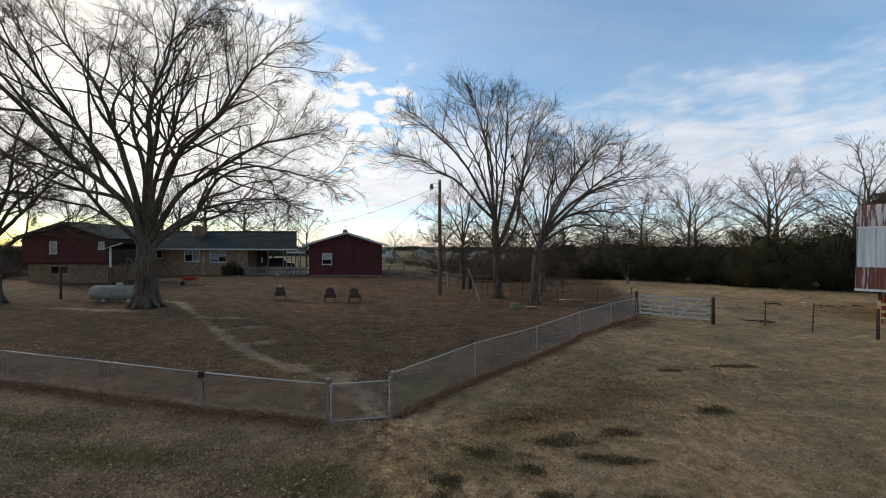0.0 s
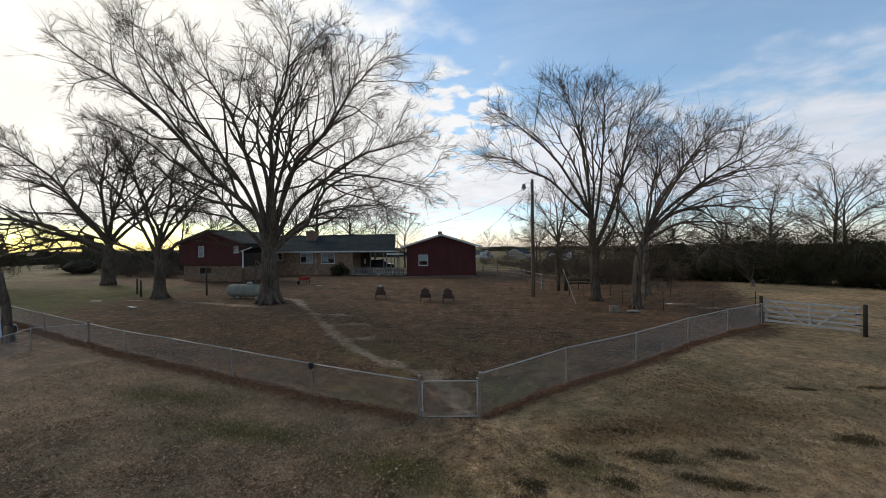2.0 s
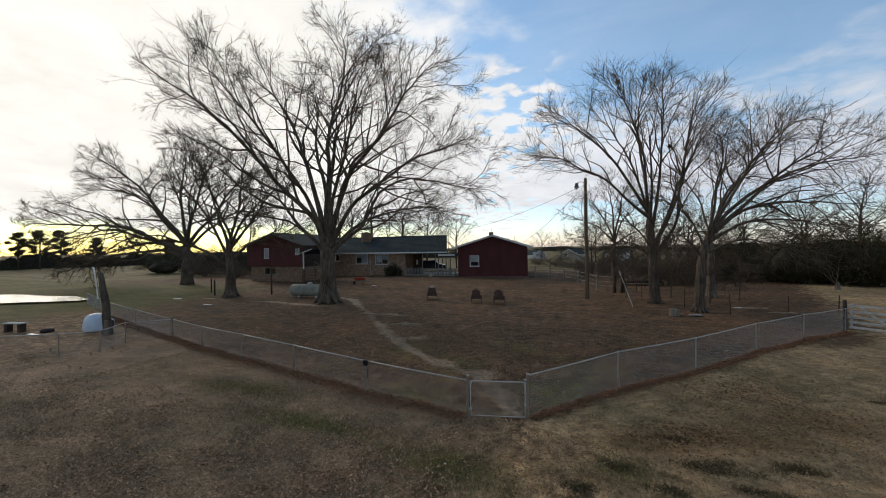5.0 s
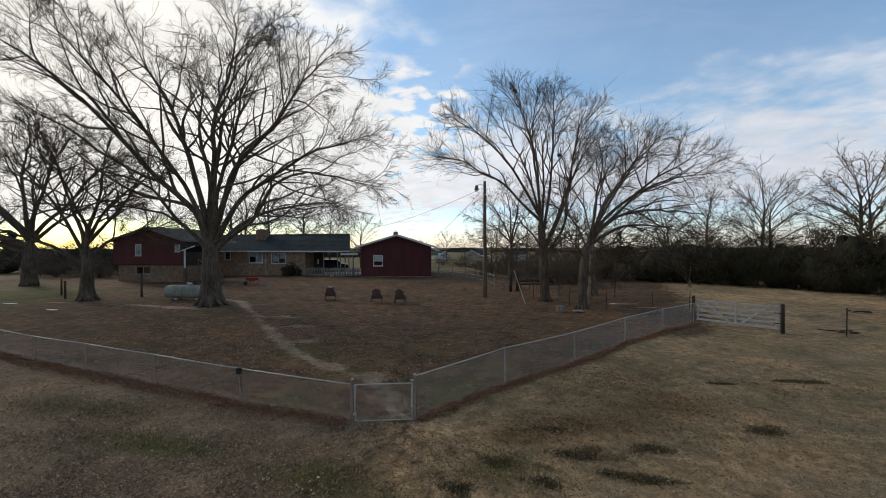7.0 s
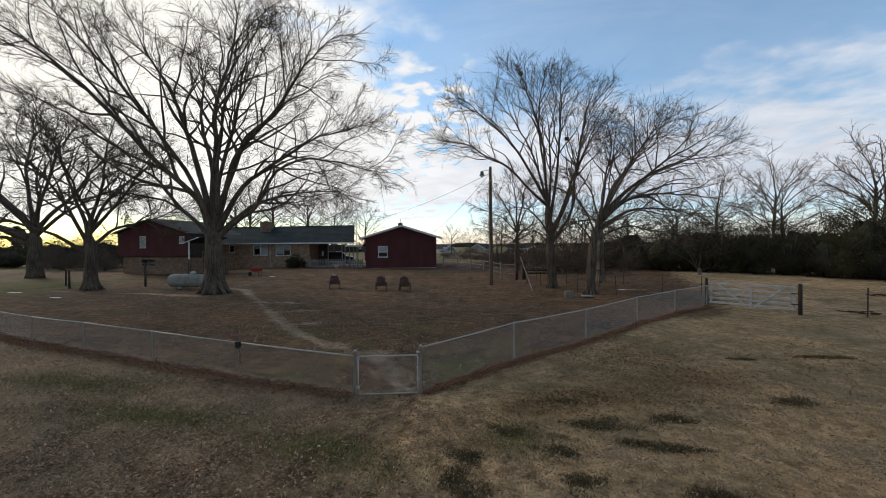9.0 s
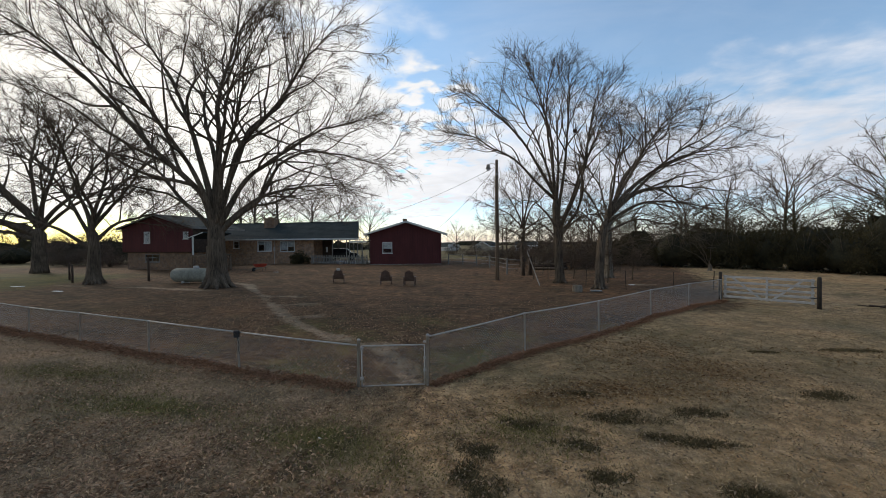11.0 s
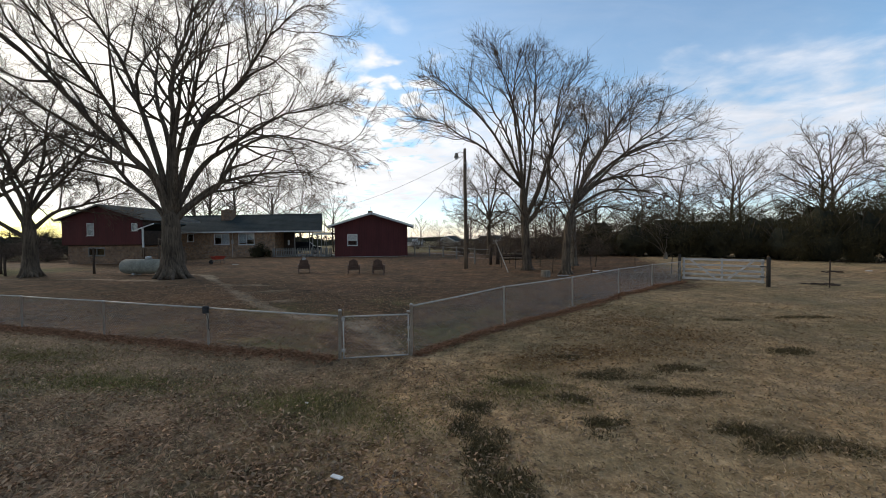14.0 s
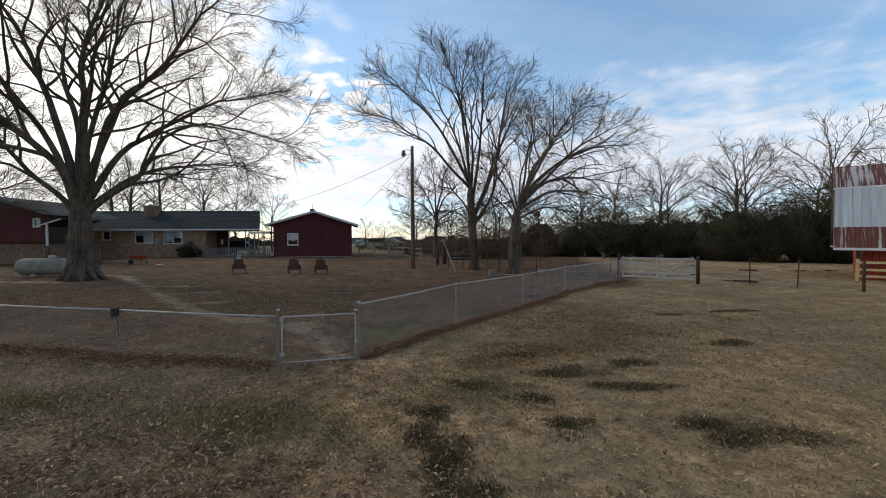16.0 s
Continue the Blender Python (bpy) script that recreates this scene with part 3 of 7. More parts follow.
    green += 0.34 * np.where(outside, 0, step(10, 3, Y - 0.25 * np.abs(X + 2))) * (0.7 + 0.5 * np.sin(X * 1.3 + 0.6 * Y) * np.sin(Y * 1.1 - 0.4 * X))
    green += 0.75 * step(-24, -36, X) * step(32, 20, Y)
    layers["green"] = np.clip(green, 0, 1)
    dt = line_dist(X, Y, TRAIL)
    bare = np.exp(-((dt / (0.32 + 0.09 * wob)) ** 2)) * (0.78 + 0.24 * np.sin(X * 1.7 + Y))
    for bx, by, sx, sy in ((-3.6, 3.5, 0.55, 0.45), (-6.2, 6.9, 0.7, 0.7), (-8.3, 9.9, 1.1, 0.7), (-1.9, 2.8, 0.4, 0.4), (-18.6, 14.2, 2.6, 0.6), (-22.5, 14.8, 2.6, 0.5), (-29.0, 15.0, 2.0, 0.4), (-10.5, 12.5, 1.6, 0.5), (9.3, 20.5, 1.5, 0.5), (11, 19, 2.0, 0.4)):
        bare = bare + 0.7 * np.exp(-(((X - bx) / sx) ** 2 + ((Y - by) / sy) ** 2))
    layers["dirt"] = np.clip(bare, 0, 1)
    dark = np.zeros_like(X)
    for wx, wy, sx, sy in WEEDS:
        dark = dark + 0.66 * np.exp(-(((X - wx) / (sx * 0.95)) ** 2 + ((Y - wy) / (sy * 1.05)) ** 2))
    layers["dark"] = np.clip(dark, 0, 1)
    for name, v in layers.items():
        at = me.attributes.new(name, "FLOAT", "POINT")
        at.data.foreach_set("value", v.reshape(-1).astype(np.float32))
    me.update()
    return tagged(new("ground", me), "brown winter grass with bare trails and leaf litter", "ground", kind="structure")


ground()

# ---- chain-link fence ----


def wire_bay(a, b, z0, z1, pitch=0.075, r=0.0014):
    """Two families of slanting wires between two posts."""
    mb = MB()
    (ax, ay), (bx, by) = a, b
    length, h = math.hypot(bx - ax, by - ay), z1 - z0
    ux, uy = (bx - ax) / length, (by - ay) / length
    for s in (1, -1):
        k = -h
        while k < length + h:
            lo, hi = (k, 0.0), (k + s * h, h)
            # clip to the bay
            t0, t1 = 0.0, 1.0
            d = hi[0] - lo[0]
            ta, tb = (0 - lo[0]) / d, (length - lo[0]) / d
            t0, t1 = max(t0, min(ta, tb)), min(t1, max(ta, tb))
            if t1 - t0 > 0.02:
                p = [(ax + ux * (lo[0] + d * t), ay + uy * (lo[0] + d * t), z0 + h * t) for t in (t0, t1)]
                mb.tube(p, r, 3, cap=False)
            k += pitch
    return mb


def post_mesh(r, h, cap=True):
    prof = [(r, -0.1), (r, h)]
    if cap:
        prof = [(r, -0.1), (r, h - 0.02), (r * 1.1, h - 0.02), (r * 1.1, h + 0.005), (r * 0.7, h + 0.02), (0.003, h + 0.03)]
    return MB().lathe(prof, (0, 0, 0), 10)


LINE_POST = post_mesh(0.024, 1.0).mesh("line_post", POST_STEEL, True)
TERM_POST = post_mesh(0.034, 1.0).mesh("terminal_post", STEEL, True)


def chain_fence(pts, label, top=0.93, term=(0,), lift=0.05):
    base = thing("chain_link_fence", (pts[0][0], pts[0][1], gz(*pts[0])), label, "fence", "chain-link fence runs")
    o = Vector((pts[0][0], pts[0][1], gz(*pts[0])))
    for i, (x, y) in enumerate(pts):
        p = part("post", TERM_POST if i in term else LINE_POST, STEEL if i in term else POST_STEEL, base)
        p.location = Vector((x, y, gz(x, y))) - o
        p.scale = (1, 1, top + (lift if i in term else 0.0))
        p.rotation_euler = (radians(random.uniform(-1.2, 1.2)), radians(random.uniform(-1.5, 1.5)), 0)
    for a, b in zip(pts, pts[1:]):
        za, zb = gz(*a) + top, gz(*b) + top
        ra, rb = Vector((*a, za)) - o, Vector((*b, zb)) - o
        mid = (ra + rb) / 2 - Vector((0, 0, 0.008))
        part("top_rail", MB().tube([ra, mid, rb], 0.0165, 8), STEEL, base, smooth=True)
        zl = (gz(*a) + gz(*b)) / 2
        w = wire_bay((a[0] - o.x, a[1] - o.y), (b[0] - o.x, b[1] - o.y), zl + 0.02 - o.z, zl + top - 0.01 - o.z)
        part("wire_mesh", w, WIRE, base, "woven diamond wire mesh", kind="stuff")
    return base


chain_fence(FENCE_R, "galvanised chain-link fence with leaves along its foot", 1.01, (0,), 0.04)
chain_fence(FENCE_L, "long galvanised chain-link fence round the yard", 0.86, (0, 5), 0.11)
SIDE_RUN = [(-17.1, 3.4), (-18.3, 2.1), (-17.2, 0.5), (-18.05, -0.45), (-20.5, -1.8), (-24.0, -2.6)]


def yard_gate():
    a, b = Vector((-1.29, -0.34, 0)), Vector((-0.05, -0.015, 0))
    z = gz(-0.7, -0.2)
    g = thing("yard_gate", (a.x, a.y, z), "closed galvanised chain-link gate hung between two posts", "gate")
    d = b - a
    r = 0.0155
    z0, z1 = 0.05, 0.87
    for name, p in (("stile", [(0, 0, z0), (0, 0, z1)]), ("stile", [(d.x, d.y, z0), (d.x, d.y, z1)]),
                    ("bottom_rail", [(0, 0, z0), (d.x, d.y, z0)]), ("top_rail", [(0, 0, z1), (d.x, d.y, z1)])):
        part(name, MB().tube(p, r, 8), STEEL, g, smooth=True)
    part("wire_mesh", wire_bay((0, 0), (d.x, d.y), z0, z1), WIRE, g, kind="stuff")
    u = d.normalized()
    for h in (0.2, 0.82):
        part("hinge", MB().box(-0.07 * u.x - 0.03, -0.03, h - 0.03, 0.03, 0.03, h + 0.03, None, 0.006), STEEL, g)
    for h in (0.35, 0.6, 0.93):
        part("clamp", MB().box(d.x - 0.03, d.y - 0.028, h - 0.018, d.x + 0.05, d.y + 0.028, h + 0.018, None, 0.005), STEEL, g)
    return g


yard_gate()


def fence_box():
    x, y = -4.45, 0.06
    t = thing("trail_camera", (x, y, gz(x, y) + 0.66), "small black box strapped to a fence post", "camera")
    part("body", MB().box(-0.058, -0.06, 0.09, 0.058, 0.03, 0.25, None, 0.015), BLACK, t)
    part("lens", MB().lathe([(0.03, 0), (0.03, 0.015), (0.02, 0.02)], (0, 0, 0), 10, "x"), GLASS, t).matrix_basis = pose(0, -0.06, 0.17, 0, 0, -90)
    part("strap", MB().tube([(0.03, -0.03, 0.08), (0.08, -0.04, -0.05), (0.06, -0.03, -0.2), (0.09, -0.03, -0.28)], 0.008, 5), BLACK, t)


fence_box()

# ---- field gate ----


def field_gate():
    a, b = Vector((11.35, 13.85)), Vector((14.05, 11.65))
    z = 0.08
    d = b - a
    L = d.length
    yaw = math.degrees(math.atan2(d.y, d.x))
    g = thing("field_gate", (a.x, a.y, z), "closed whitewashed board field gate with crossed braces", "gate", turn=yaw)
    for h in (0.22, 0.44, 0.66, 0.90, 1.16):
        part("rail", MB().box(0.05, -0.015, h - 0.052, L - 0.12, 0.015, h + 0.052, None, 0.006), GATEWOOD, g)
    for x, y in ((0.12, 0.018), (L / 2, -0.045), (L - 0.2, 0.018)):
        part("upright", MB().box(x - 0.045, y, 0.14, x + 0.045, y + 0.027, 1.24, None, 0.006), GATEWOOD, g)
    part("brace", MB().beam((0.35, -0.06, 1.2), (L / 2 - 0.15, -0.06, 0.18), 0.025, 0.085, 0.004), GATEWOOD, g)
    part("brace", MB().beam((L / 2 + 0.15, -0.06, 0.18), (L - 0.45, -0.06, 1.2), 0.025, 0.085, 0.004), GATEWOOD, g)
    for h in (0.44, 0.9):
        part("hinge", MB().box(L - 0.28, -0.06, h - 0.02, L + 0.02, -0.045, h + 0.02), BLACK, g)
    for name, x, w, h in (("gate_post", -0.08, 0.075, 1.35), ("gate_post", L + 0.02, 0.08, 1.30)):
        p = MB().lathe([(w, -0.2), (w * 0.98, 0.5), (w * 0.92, h), (w * 0.6, h + 0.03)], (0, 0, 0), 12)
        solo(name, p, TARWOOD, (a.x + d.x / L * x, a.y + d.y / L * x, z), "round weathered wooden post of the field gate", "post", "gate posts", smooth=True)


field_gate()


# ---- trees ----


def bezier(a, b, c, n):
    t = np.linspace(0, 1, n)[:, None]
    return (1 - t) ** 2 * a + 2 * t * (1 - t) * b + t ** 2 * c


def sprout(rng, start, d, length, n, wig, lift):
    pts = [start]
    d = d / np.linalg.norm(d)
    seg = length / n
    up = np.array((0, 0, lift))
    for _ in range(n):
        d = d + rng.normal(0, wig, 3) + up
        d = d / np.linalg.norm(d)
        pts.append(pts[-1] + d * seg)
    return np.array(pts)


def side_shoot(rng, axis, spread):
    r = rng.normal(0, 1, 3)
    r -= axis * r.dot(axis)
    r /= np.linalg.norm(r) + 1e-9
    return axis * math.cos(spread) + r * math.sin(spread)


def along(P, f):
    k = f * (len(P) - 1)
    i = min(int(k), len(P) - 2)
    ax = P[i + 1] - P[i]
    return P[i] + ax * (k - i), ax / (np.linalg.norm(ax) + 1e-9)


def spread_from(rng, lines, count, lo, hi, lift):
    """Starting points, ways and lengths for count shoots off a set of equal polylines."""
    n, m, _ = lines.shape
    k = rng.integers(0, n, count)
    f = rng.uniform(0.12, 1.0, count) ** 0.8 * (m - 1)
    i = np.minimum(f.astype(int), m - 2)
    a, b = lines[k, i], lines[k, i + 1]
    q = a + (b - a) * (f - i)[:, None]
    ax = b - a
    ax /= np.linalg.norm(ax, axis=1)[:, None] + 1e-9
    r = rng.normal(0, 1, (count, 3))
    r -= ax * (r * ax).sum(1)[:, None]
    r /= np.linalg.norm(r, axis=1)[:, None] + 1e-9
    s = rng.uniform(lo, hi, count)[:, None]
    d = ax * np.cos(s) + r * np.sin(s)
    d[:, 2] += lift * 2
    d /= np.linalg.norm(d, axis=1)[:, None]
    return q, d, np.linalg.norm(lines[k, -1] - lines[k, 0], axis=1)


class Spikes:
    """Thin tapering twigs, three-sided, gathered as one triangle mesh on top of some tubes."""

    def __init__(self, mb):
        self.V, self.F, self.n = [np.array(mb.v, float).reshape(-1, 3)], [], len(mb.v)
        f = np.array(mb.f, int).reshape(-1, 4)
        self.F += [f[:, (0, 1, 2)], f[:, (0, 2, 3)]]

    def add(self, rng, q, d, length, r, straight=False):
        c = len(q)
        ref = rng.normal(0, 1, (c, 3))
        u = np.cross(d, ref)
        u /= np.linalg.norm(u, axis=1)[:, None] + 1e-9
        w = np.cross(d, u)
        bend = rng.normal(0, 0.11, (c, 3))
        tip = q + d * length[:, None]
        if not straight:
            mid = q + d * (length * 0.5)[:, None]
            tip = mid + (d + bend) * (length * 0.5)[:, None]
        base = self.n
        ang = np.arange(3) * 2 * math.pi / 3
        ring = lambda p, k: [p + (u * math.cos(a) + w * math.sin(a)) * r * k for a in ang]
        rows = ring(q, 1.0) + ([] if straight else ring(mid, 0.8)) + [tip]
        m = len(rows)
        self.V.append(np.stack(rows, 1).reshape(-1, 3))
        o = base + np.arange(c)[:, None] * m
        tri = []
        for j in range(3):
            k = (j + 1) % 3
            if straight:
                tri.append((j, 3, k))
            else:
                tri += [(j, j + 3, k), (k, j + 3, k + 3), (j + 3, 6, k + 3)]
        self.F += [o + np.array(t) for t in tri]
        self.n += c * m
        return np.stack([q, tip] if straight else [q, mid, tip], 1)

    def mesh(self, name, mat):
        V, F = np.concatenate(self.V), np.concatenate(self.F)
        me = bpy.data.meshes.new(name)
        me.vertices.add(len(V))
        me.vertices.foreach_set("co", V.astype(np.float32).ravel())
        me.loops.add(len(F) * 3)
        me.loops.foreach_set("vertex_index", F.astype(np.int32).ravel())
        me.polygons.add(len(F))
        me.polygons.foreach_set("loop_start", np.arange(0, len(F) * 3, 3, dtype=np.int32))
        me.materials.append(mat)
        me.update(calc_edges=True)
        return me


def spline(knots, n):
    """A smooth line through a few knots."""
    K = np.array(knots, float)
    K = np.concatenate([[2 * K[0] - K[1]], K, [2 * K[-1] - K[-2]]])
    m = len(K) - 3
    t = np.linspace(0, m, n)
    i = np.minimum(t.astype(int), m - 1)
    f = (t - i)[:, None]
    a, b, c, d = K[i], K[i + 1], K[i + 2], K[i + 3]
    return 0.5 * (2 * b + (c - a) * f + (2 * a - 5 * b + 4 * c - d) * f ** 2 + (3 * b - a - 3 * c + d) * f ** 3)


def bare_tree(name, at, label, seed, trunk, radius, limbs, density=1.0, forks=5, mats=None, group="", fine=True, flare=1.5, arch=0.72, out=0.3, rmin=0.010, lift=0.02, girth=0.0175, bough=(0.3, 0.52), fuzz=1.9,
              turn=0.0, shell=None, fan=(0.4, 0.9), reach=1.0):
    """trunk: its line from the ground up; limbs: (share of the trunk's height, then the tip's x, y, z) or (share, x, z, x, z, tip x, tip z, depth).
    A share from 2 on starts from an earlier limb. shell: centre and radii of the crown. fan: angles at which boughs leave their limbs."""
    rng = np.random.default_rng(seed)
    mats = mats or (BARK, TWIG)
    base = thing(name, at, label, "tree", group, turn=turn)
    T = np.array(trunk, float)
    hs = np.linspace(0, 1, 14)
    seg = np.linspace(0, 1, len(T))
    line = np.stack([np.interp(hs, seg, T[:, k]) for k in range(3)], -1)
    line[:, :2] += rng.normal(0, radius * 0.05, (14, 2)) * hs[:, None]
    rad = radius * (1.0 - 0.22 * hs) * (1 + (flare - 1) * np.exp(-hs * 9)) * np.where(hs > 0.9, 0.62, 1.0)
    tm = MB().tube(line, rad, 24)
    # ridged, uneven bole
    for i in range(14):
        for j in range(24):
            a, p = j * math.pi / 12, np.array(tm.v[i * 24 + j])
            k = 1 + 0.07 * math.sin(4 * a + 1.3 + 0.25 * i) + 0.05 * math.sin(7 * a + 0.4 * i + seed) + 0.03 * math.sin(1.9 * i + a)
            tm.v[i * 24 + j] = tuple(line[i] + (p - line[i]) * k)
    if flare > 1.2:
        for k in range(9):
            a = k * 2 * math.pi / 9 + rng.uniform(-0.3, 0.3)
            e = np.array((math.cos(a), math.sin(a), 0))
            r0, r1, r2 = line[0] + e * radius * 0.72 + np.array((0, 0, radius * 1.3)), line[0] + e * radius * 1.2 + np.array((0, 0, 0.3 * radius)), line[0] + e * radius * rng.uniform(1.7, 2.6) - np.array((0, 0, 0.1))
            tm.tube(bezier(r0, r1, r2, 7), np.linspace(radius * 0.4, radius * 0.1, 7), 7)
    part("trunk", tm, mats[0], base, smooth=True)

    def inside(p):
        return 0.0 if shell is None else float((((p[0] - shell[0]) / shell[3]) ** 2 + ((p[1] - shell[1]) / shell[4]) ** 2 + ((p[2] - shell[2]) / shell[5]) ** 2) ** 0.5)

    stems, lines = [], []
    n = 20
    w = np.linspace(0, 1, n)
    for share, *way in limbs:
        if share < 2:
            s, _ = along(line, share)
            thick = girth
        else:
            parent, f = lines[int(share) - 2], share - int(share)
            s, _ = along(parent[0], f)
            thick = girth * 0.8
        if len(way) == 7:
            u1, z1, u2, z2, u3, z3, deep = way
            P = spline([s, (u1, s[1] + deep * 0.2, z1), (u2, s[1] + deep * 0.6, z2), (u3, s[1] + deep, z3)], n)
        else:
            e = np.array(way[:3], float) + rng.normal(0, 0.2, 3)
            swing = way[3] if len(way) > 3 else out
            P = bezier(s, s + (e - s) * np.array((swing, swing, arch)), e, n)
        L = float(np.linalg.norm(np.diff(P, axis=0), axis=1).sum())
        ph, am = rng.uniform(0, 6.3, 3), rng.uniform(0.006, 0.016, 3) * L
        P += (np.sin(w[:, None] * rng.uniform(6, 13, 3) + ph) - np.sin(ph)) * am * np.minimum(w[:, None] * 3, 1)
        P[1:] += np.cumsum(rng.normal(0, 0.006 * L, (n - 1, 3)), 0) * w[1:, None]
        r0 = min(radius * 0.46, thick * L + 0.012)
        if share >= 2:
            r0 = min(r0, float(np.interp(share - int(share), w, parent[1])) * 0.8)
        R = r0 * (1 - w) ** 0.85 * 0.95 * (1 + (0.55 if share < 2 else 0.25) * np.exp(-w * 14)) + rmin
        part("limb", MB().tube(P, R, 8), mats[0], base, smooth=True)
        lines.append((P, R))
        stems.append((P, R, L))
        turn_round = rng.uniform(0, 6.3)
        for c in range(forks):
            f = 0.3 + 0.66 * (c + rng.random()) / forks
            q, ax = along(P, f)
            l1 = L * rng.uniform(*bough) * (1.2 - 0.62 * f)
            # boughs leave by turns on all sides of the limb
            turn_round += 2.4
            p1 = np.cross(ax, (0.0, 0.0, 1.0))
            p1 /= np.linalg.norm(p1) + 1e-9
            side = p1 * math.cos(turn_round) + np.cross(p1, ax) * math.sin(turn_round)
            a = rng.uniform(*fan)
            d = ax * math.cos(a) + side * math.sin(a)
            B = sprout(rng, q, d, l1, 9, 0.14, lift)
            for _ in range(3):
                if inside(B[-1]) > 1.0:
                    l1 *= 0.68
                    B = sprout(rng, q, d, l1, 9, 0.14, lift)
            r1 = max(r0 * (1 - f) ** 0.85 * 0.62, rmin * 1.6)
            RB = np.linspace(1, 0, 10) ** 0.8 * r1 + rmin
            part("bough", MB().tube(B, RB, 5, cap=False), mats[0], base, smooth=True)
            stems.append((B, RB, l1))
    sub = MB()
    B2 = []
    for P, R, L in stems:
        count = int(L * 1.9 * density) + 3
        for c in range(count):
            f = 0.15 + 0.85 * ((c + rng.random()) / count) ** 0.7
            q, ax = along(P, f)
            if shell is not None:
                # the heart of the crown is open, its rim full of twigs
                if rng.random() > min(1.0, max(0.14, (inside(q) - 0.30) * 2.1)):
                    continue
                ax = ax + 0.35 * (q - np.array(shell[:3])) / np.array(shell[3:])
                ax = ax / np.linalg.norm(ax)
            l2 = reach * (0.7 + 0.11 * L) * rng.uniform(0.55, 1.25) * (1.2 - 0.45 * f)
            b = sprout(rng, q, side_shoot(rng, ax, rng.uniform(0.4, 0.95)), l2, 4 if fine else 3, 0.13, lift)
            if inside(b[-1]) > 1.06:
                b = q + (b - q) * 0.45
            sub.tube(b, np.linspace(max(0.0075 * l2, rmin * 1.15), rmin * 0.9, len(b)), 3, cap=False)
            B2.append(b)
    crown = Spikes(sub)
    B2 = np.array(B2)
    k3 = 4.6
    Q, A, S = spread_from(rng, B2, int(len(B2) * k3 * density ** 0.5), 0.35, 0.85, lift)
    B3 = crown.add(rng, Q, A, S * rng.uniform(0.36, 0.7, len(S)) + 0.14, rmin * 0.95)
    Q, A, S = spread_from(rng, B3, int(len(B3) * (fuzz if fine else 1.5)), 0.4, 0.95, lift)
    crown.add(rng, Q, A, S * rng.uniform(0.45, 0.85, len(S)) + 0.08, rmin * 0.8, straight=True)
    part("crown", crown.mesh("crown", mats[1]), mats[1], base, "dense bare brown twigs", kind="stuff")
    return base


bare_tree("oak_tree", (-18.0, 16.0, gz(-18, 16)), "huge bare spreading tree with a thick forked trunk", 3,
          [(0, 0, 0), (0.0, 0, 1.5), (-0.05, 0, 3.0), (0.0, 0, 4.5)], 0.62,
          [(0.84, -1.5, 7.0, -6.2, 12.5, -12.6, 18.2, -2), (0.74, -1.9, 5.9, -5.0, 8.6, -10.0, 10.6, 2.5), (0.98, -1.5, 10.0, -2.9, 14.0, -6.9, 18.2, 2), (1, -0.4, 10.9, 0.5, 16.0, 0.9, 21.4, 0.5),
           (1, 0.5, 9.6, 1.4, 12.0, 2.5, 13.2, -3), (0.98, 1.4, 9.7, 3.4, 12.8, 5.3, 18.2, 2), (0.92, 2.0, 9.2, 5.2, 12.9, 8.7, 16.6, -2.5), (0.86, 2.7, 8.0, 6.4, 10.9, 11.0, 12.0, 1.5),
           (0.74, 2.2, 5.8, 5.4, 8.8, 11.6, 8.0, -1.5), (0.8, 2.8, 6.4, 5.4, 7.4, 8.4, 7.6, 4), (0.9, -1.2, 8.0, -3.2, 11.4, -5.4, 14.8, -7), (0.9, 1.2, 8.0, 2.6, 11.5, 4.2, 14.4, -7), (0.95, -0.6, 9.2, -1.8, 13.5, -2.6, 17.4, 7)],
          1.5, 13, reach=1.1, lift=0.012, girth=0.0118, rmin=0.0108, bough=(0.28, 0.50), fuzz=1.15, turn=22, shell=(-0.4, 0, 9.2, 13.9, 12.0, 13.2), fan=(0.42, 0.95))
bare_tree("oak_tree", (-28.8, 16.7, gz(-28.8, 16.7)), "bare tree with low crooked limbs beside the fence", 8,
          [(0, 0, 0), (0, 0, 1.4), (0.05, 0, 2.8), (-0.1, 0, 4.2)], 0.43,
          [(0.75, -1.2, 5.2, -3.4, 8.2, -6.6, 9.8, 1), (1, -0.4, 6.2, -1.4, 9.6, -3.0, 13.2, -1.5), (1, 0.4, 6.6, 0.8, 10.2, 1.2, 14.2, 1.5), (0.97, 1.4, 5.8, 3.0, 8.2, 5.2, 10.8, -1), (0.72, 1.6, 4.6, 3.8, 5.6, 6.6, 7.0, 1.5),
           (0.58, -1.8, 3.8, -4.2, 5.0, -7.4, 5.2, -2), (0.85, 0.2, 5.8, -0.4, 8.2, -1.4, 11, -4.5), (0.95, 0.4, 6.0, 1.6, 8.6, 2.6, 11.6, 4)],
          1.7, 11, lift=0.0, girth=0.0145, rmin=0.0112, bough=(0.32, 0.54), fuzz=1.1, turn=30, shell=(-0.4, 0, 7.4, 8.0, 7.0, 7.6), fan=(0.45, 1.0))
